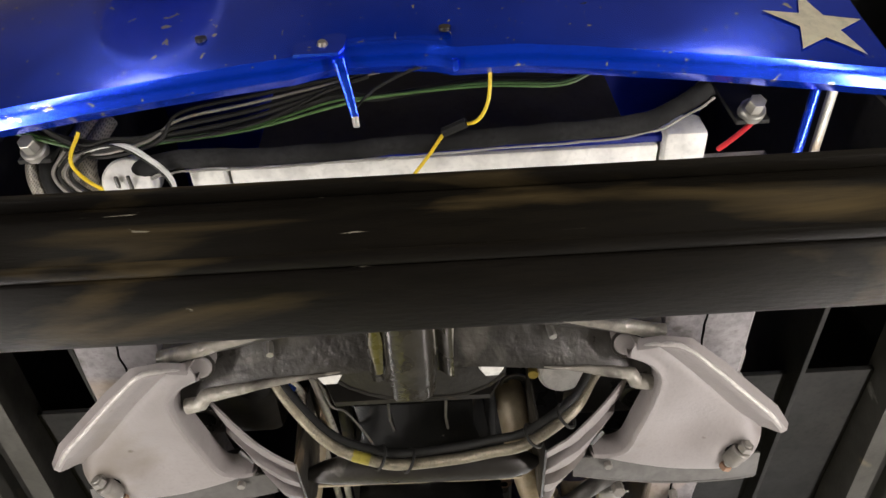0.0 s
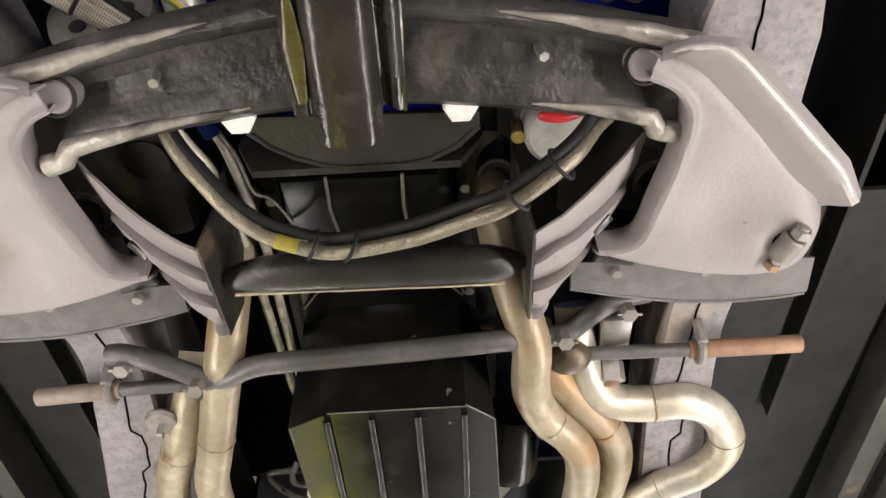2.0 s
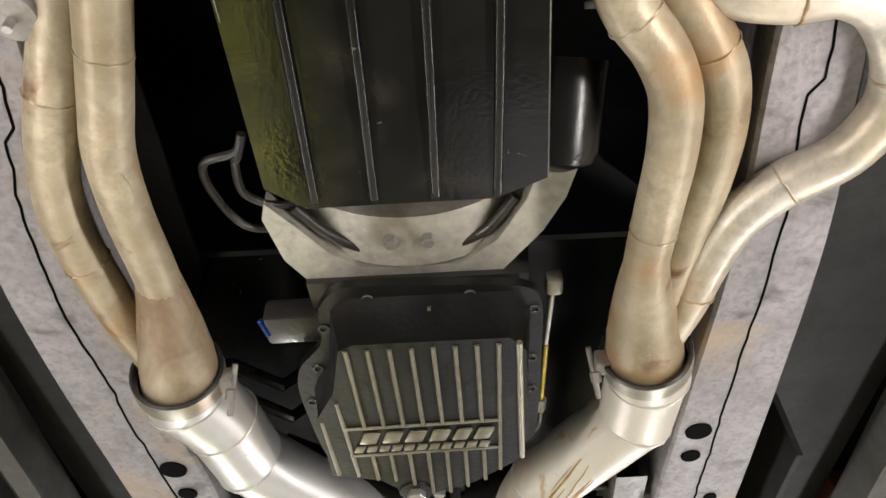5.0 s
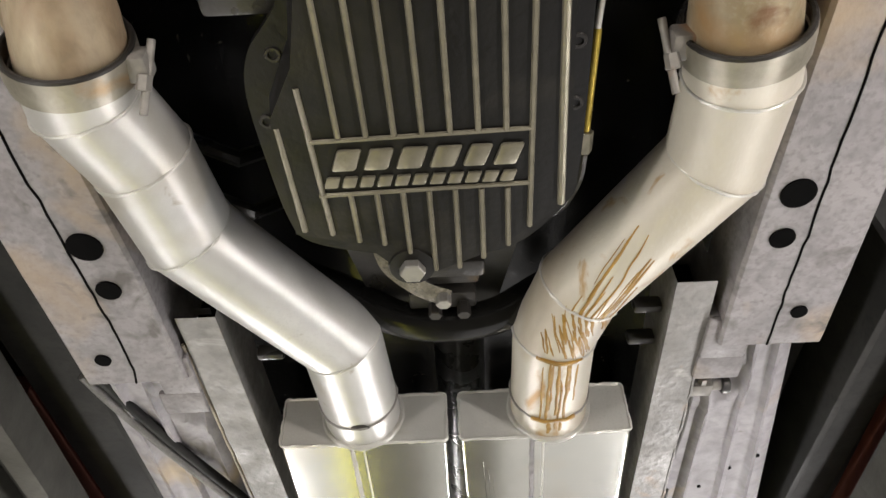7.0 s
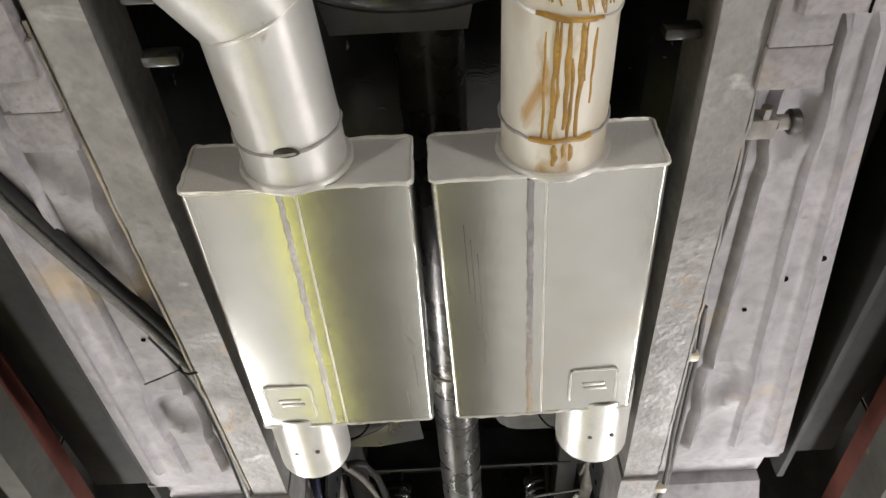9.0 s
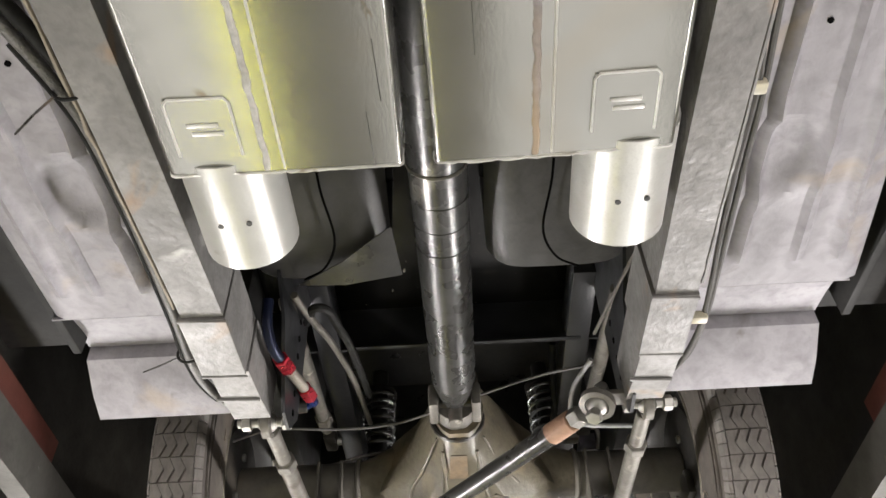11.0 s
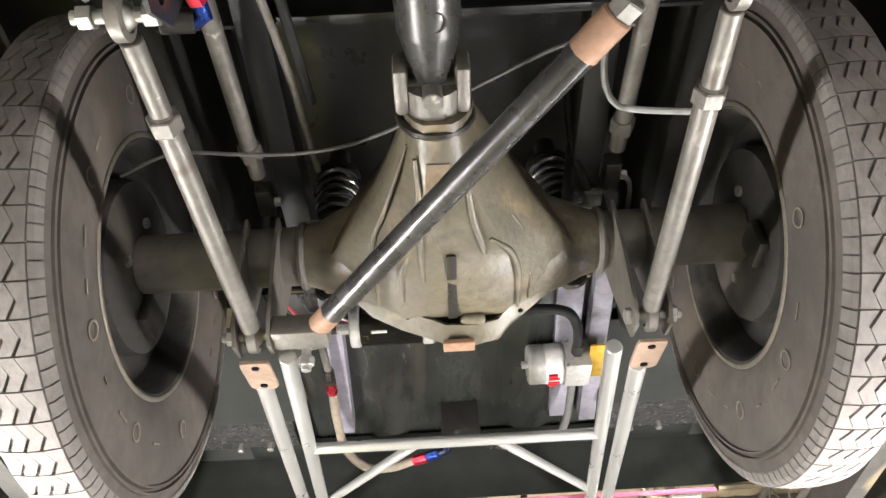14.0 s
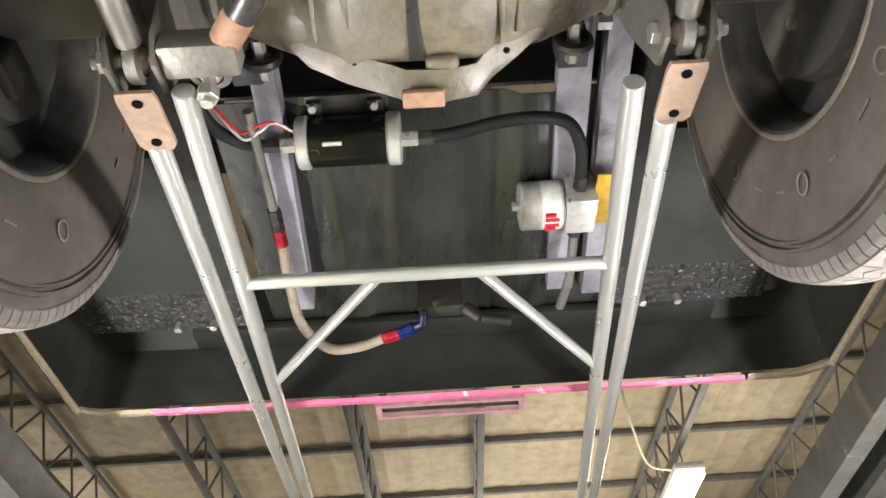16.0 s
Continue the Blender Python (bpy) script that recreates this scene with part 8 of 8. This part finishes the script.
hose("rubber_hose", "dark hose below the regulator", "hose", [(0.272, 4.155, 2.405), (0.272, 4.21, 2.40), (0.27, 4.27, 2.39), (0.255, 4.33, 2.37)], 0.009, SHIELD, 10)
rl = thing("return_line", "tan fuel line with red and blue fittings", "fuel line")
part("upper_pipe", rod((-0.245, 3.84, 2.395), (-0.248, 4.05, 2.40), 0.008), LINKST, rl)
part("nut", hexagon((-0.248, 4.05, 2.40), (-0.249, 4.10, 2.40), 0.012), GREASE, rl)
part("red_nut", hexagon((-0.249, 4.10, 2.40), (-0.250, 4.14, 2.40), 0.0115), REDANO, rl)
part("hose", sweep(spline([(-0.25, 4.14, 2.40), (-0.255, 4.25, 2.395), (-0.245, 4.34, 2.37), (-0.20, 4.385, 2.345), (-0.14, 4.38, 2.34), (-0.085, 4.36, 2.345)]), 0.010, 12), surface("tan_hose", (0.30, 0.25, 0.19), (0.24, 0.195, 0.145), 10, (0.5, 0.7), 0, 0.2, 200), rl)
part("red_nut", hexagon((-0.09, 4.362, 2.344), (-0.058, 4.352, 2.346), 0.0125), REDANO, rl)
part("blue_nut", hexagon((-0.058, 4.352, 2.346), (-0.028, 4.338, 2.348), 0.012), BLUEANO, rl)
part("elbow", sweep(spline([(-0.03, 4.34, 2.348), (-0.012, 4.33, 2.35), (-0.010, 4.318, 2.356), (-0.009, 4.312, 2.366)]), 0.010, 10), NAVY, rl)
plug = thing("drain_bung", "black capped bung under the trunk floor", "bung")
part("bung", rod((0.07, 4.325, 2.38), (0.10, 4.335, 2.36), 0.013), GREASE, plug)
part("cap", rod((0.10, 4.335, 2.36), (0.16, 4.345, 2.355), 0.010), BLACK, plug)
part("bung_bracket", box_bm((-0.02, 4.312, 2.375), (0.07, 4.345, 2.468), 0.004), GREASE, plug)

# wheelie bars
wb = thing("wheelie_bar", "bright steel wheelie bars with cross braces", "wheelie bar")


def on_bar(a, b, y):
    a, b = Vector(a), Vector(b)
    return a + (b - a) * ((y - a.y) / (b.y - a.y))


INNER = {-1: ((-0.228, 3.61, 2.130), (-0.331, 4.831, 2.318)), 1: ((0.240, 3.63, 2.130), (0.365, 4.965, 2.336))}
OUTER = {-1: ((-0.277, 3.68, 2.135), (-0.361, 4.759, 2.301)), 1: ((0.283, 3.68, 2.130), (0.391, 4.895, 2.317))}
for side in (-1, 1):
    part("inner_tube", rod(INNER[side][0], on_bar(*INNER[side], 5.3), 0.0125, 20), CHROME, wb)
    part("outer_tube", rod(OUTER[side][0], on_bar(*OUTER[side], 5.3), 0.0125, 20), CHROME, wb)
    mid = on_bar(*INNER[-1], 3.99) * (0.63 if side < 0 else 0.36) + on_bar(*INNER[1], 3.985) * (0.37 if side < 0 else 0.64)
    part("brace", rod(mid, on_bar(*INNER[side], 4.345), 0.009, 16), CHROME, wb)
part("cross_tube", rod(on_bar(*INNER[-1], 3.99), on_bar(*INNER[1], 3.985), 0.0105, 20), CHROME, wb)

# rear wheels
def tyre_profile():
    return [(0.205, 0.060), (0.215, 0.072), (0.240, 0.083), (0.280, 0.090), (0.318, 0.089), (0.330, 0.0870), (0.3310, 0.0945), (0.3345, 0.0945), (0.3355, 0.0820), (0.3395, 0.0820), (0.3405, 0.0930), (0.3445, 0.0915), (0.3455, 0.0845), (0.3535, 0.0830), (0.365, 0.078), (0.376, 0.068), (0.379, 0.052),
            (0.380, 0.0), (0.379, -0.052), (0.376, -0.068), (0.365, -0.078), (0.353, -0.083), (0.318, -0.089), (0.28, -0.09), (0.24, -0.083), (0.215, -0.072), (0.205, -0.06)]


def build_wheel():
    wheel = thing("wheel", "dusty rear tyre with worn zigzag tread on a steel rim", "wheel", "rear wheels")
    # built at the origin with its axis along x; the inner side faces +x
    turn = Matrix(((0, 0, 1, 0), (1, 0, 0, 0), (0, 1, 0, 0), (0, 0, 0, 1)))
    tyre = part("tyre", lathe(tyre_profile(), turn, 96, close=True), TYRE, wheel)
    blocks = bmesh.new()
    n = 58
    pitch = 2 * math.pi / n
    lines = (-0.066, -0.034, 0.0, 0.034, 0.066)
    for row in range(4):
        for k in range(n):
            a0 = pitch * k
            left, right = lines[row] + 0.0007, lines[row + 1] - 0.0007
            amp_l, amp_r = 0.0 if row == 0 else 0.0085, 0.0 if row == 3 else 0.0085
            g_l, g_r = 0.0 if row == 0 else 0.0032, 0.0 if row == 3 else 0.0032
            around = [(left - amp_l, 0.02), (left + amp_l, 0.46), (left + amp_l + g_l, 0.54), (left - amp_l + g_l, 0.97), (right - amp_r - g_r, 0.97), (right + amp_r - g_r, 0.54), (right + amp_r, 0.46), (right - amp_r, 0.02)]
            rings = []
            for r in (0.3735, 0.3852):
                rings.append([blocks.verts.new((x, (r - 0.9 * x * x) * math.cos(a0 + q * pitch), (r - 0.9 * x * x) * math.sin(a0 + q * pitch))) for x, q in around])
            blocks.faces.new(rings[1])
            for j in range(8):
                blocks.faces.new((rings[0][j], rings[0][(j + 1) % 8], rings[1][(j + 1) % 8], rings[1][j]))
    # shoulder lugs, parted by narrow slits
    for k in range(116):
        t = 2 * math.pi * k / 116
        for s in (-1, 1):
            rings = []
            for lift in (0.0, 0.0022):
                for r, x in ((0.3775, 0.066), (0.3725, 0.0755), (0.3600, 0.0835)):
                    rings.append([blocks.verts.new((s * (x + lift), (r + lift) * math.cos(t + q), (r + lift) * math.sin(t + q))) for q in (0.0, 2 * math.pi / 116 * 0.88)])
            for a, b in ((3, 4), (4, 5), (0, 3), (5, 2)):
                blocks.faces.new((rings[a][0], rings[a][1], rings[b][1], rings[b][0]))
            for j in (0, 1):
                blocks.faces.new((rings[0][j], rings[1][j], rings[4][j], rings[3][j]))
                blocks.faces.new((rings[1][j], rings[2][j], rings[5][j], rings[4][j]))
    tread = finish("tread", blocks, TREAD, tyre, "worn pale grey zigzag tread", smooth=0)
    tread["kind"] = "stuff"
    # raised marks on the sidewall, plain bars
    for k in range(26):
        t = 2 * math.pi * k / 26 + 0.05
        span = (0.07, 0.09, 0.05, 0.10)[k % 4]
        if k % 3 == 2:
            shape = [(0.0935, (0.270 + 0.013 * math.sin(q)) * math.cos(t + 0.045 * math.cos(q)), (0.270 + 0.013 * math.sin(q)) * math.sin(t + 0.045 * math.cos(q))) for q in np.linspace(0, 2 * math.pi, 14)]
        elif k % 13 > 8:
            continue
        else:
            shape = [(0.0935, 0.272 * math.cos(t + q), 0.272 * math.sin(t + q)) for q in np.linspace(0, span, 6)]
        part("sidewall_bar", sweep(shape, 0.0016, 5), TYREMARK, tyre)
    rim = part("rim", lathe([(0.205, 0.058), (0.212, 0.064), (0.208, 0.070), (0.198, 0.066), (0.190, 0.050), (0.186, 0.0), (0.182, -0.03), (0.10, -0.045), (0.03, -0.05), (0.03, -0.055), (0.10, -0.052), (0.19, -0.036), (0.198, -0.06)], turn, 56, close=True), RIM, wheel)
    part("rim_lip", lathe([(0.206 + 0.004 * math.cos(q), 0.069 + 0.004 * math.sin(q)) for q in np.linspace(0, 2 * math.pi, 9)[:-1]], turn, 56, close=True), LIP, rim)
    drum = part("brake_drum", lathe([(0.02, 0.035), (0.11, 0.035), (0.135, 0.025), (0.14, 0.0), (0.14, -0.03), (0.02, -0.04)], turn, 40), RIM, wheel, "dusty dark brake backing plate")
    for k in range(4):
        t = k * math.pi / 2 + 0.6
        part("plate_bolt", hexagon((0.034, 0.07 * math.cos(t), 0.07 * math.sin(t)), (0.046, 0.07 * math.cos(t), 0.07 * math.sin(t)), 0.009), STEEL, drum)
    part("caliper", box_bm((0.03, 0.02, -0.09), (0.062, 0.075, -0.035), 0.008), RIM, drum)
    return wheel


wheel = build_wheel()
wheel.matrix_basis = pose(-0.487, 3.605, 2.312) @ Matrix.Diagonal((0.545, 1, 1, 1))
copy_thing(wheel, pose(0.489, 3.605, 2.312, 0, 0, 180))
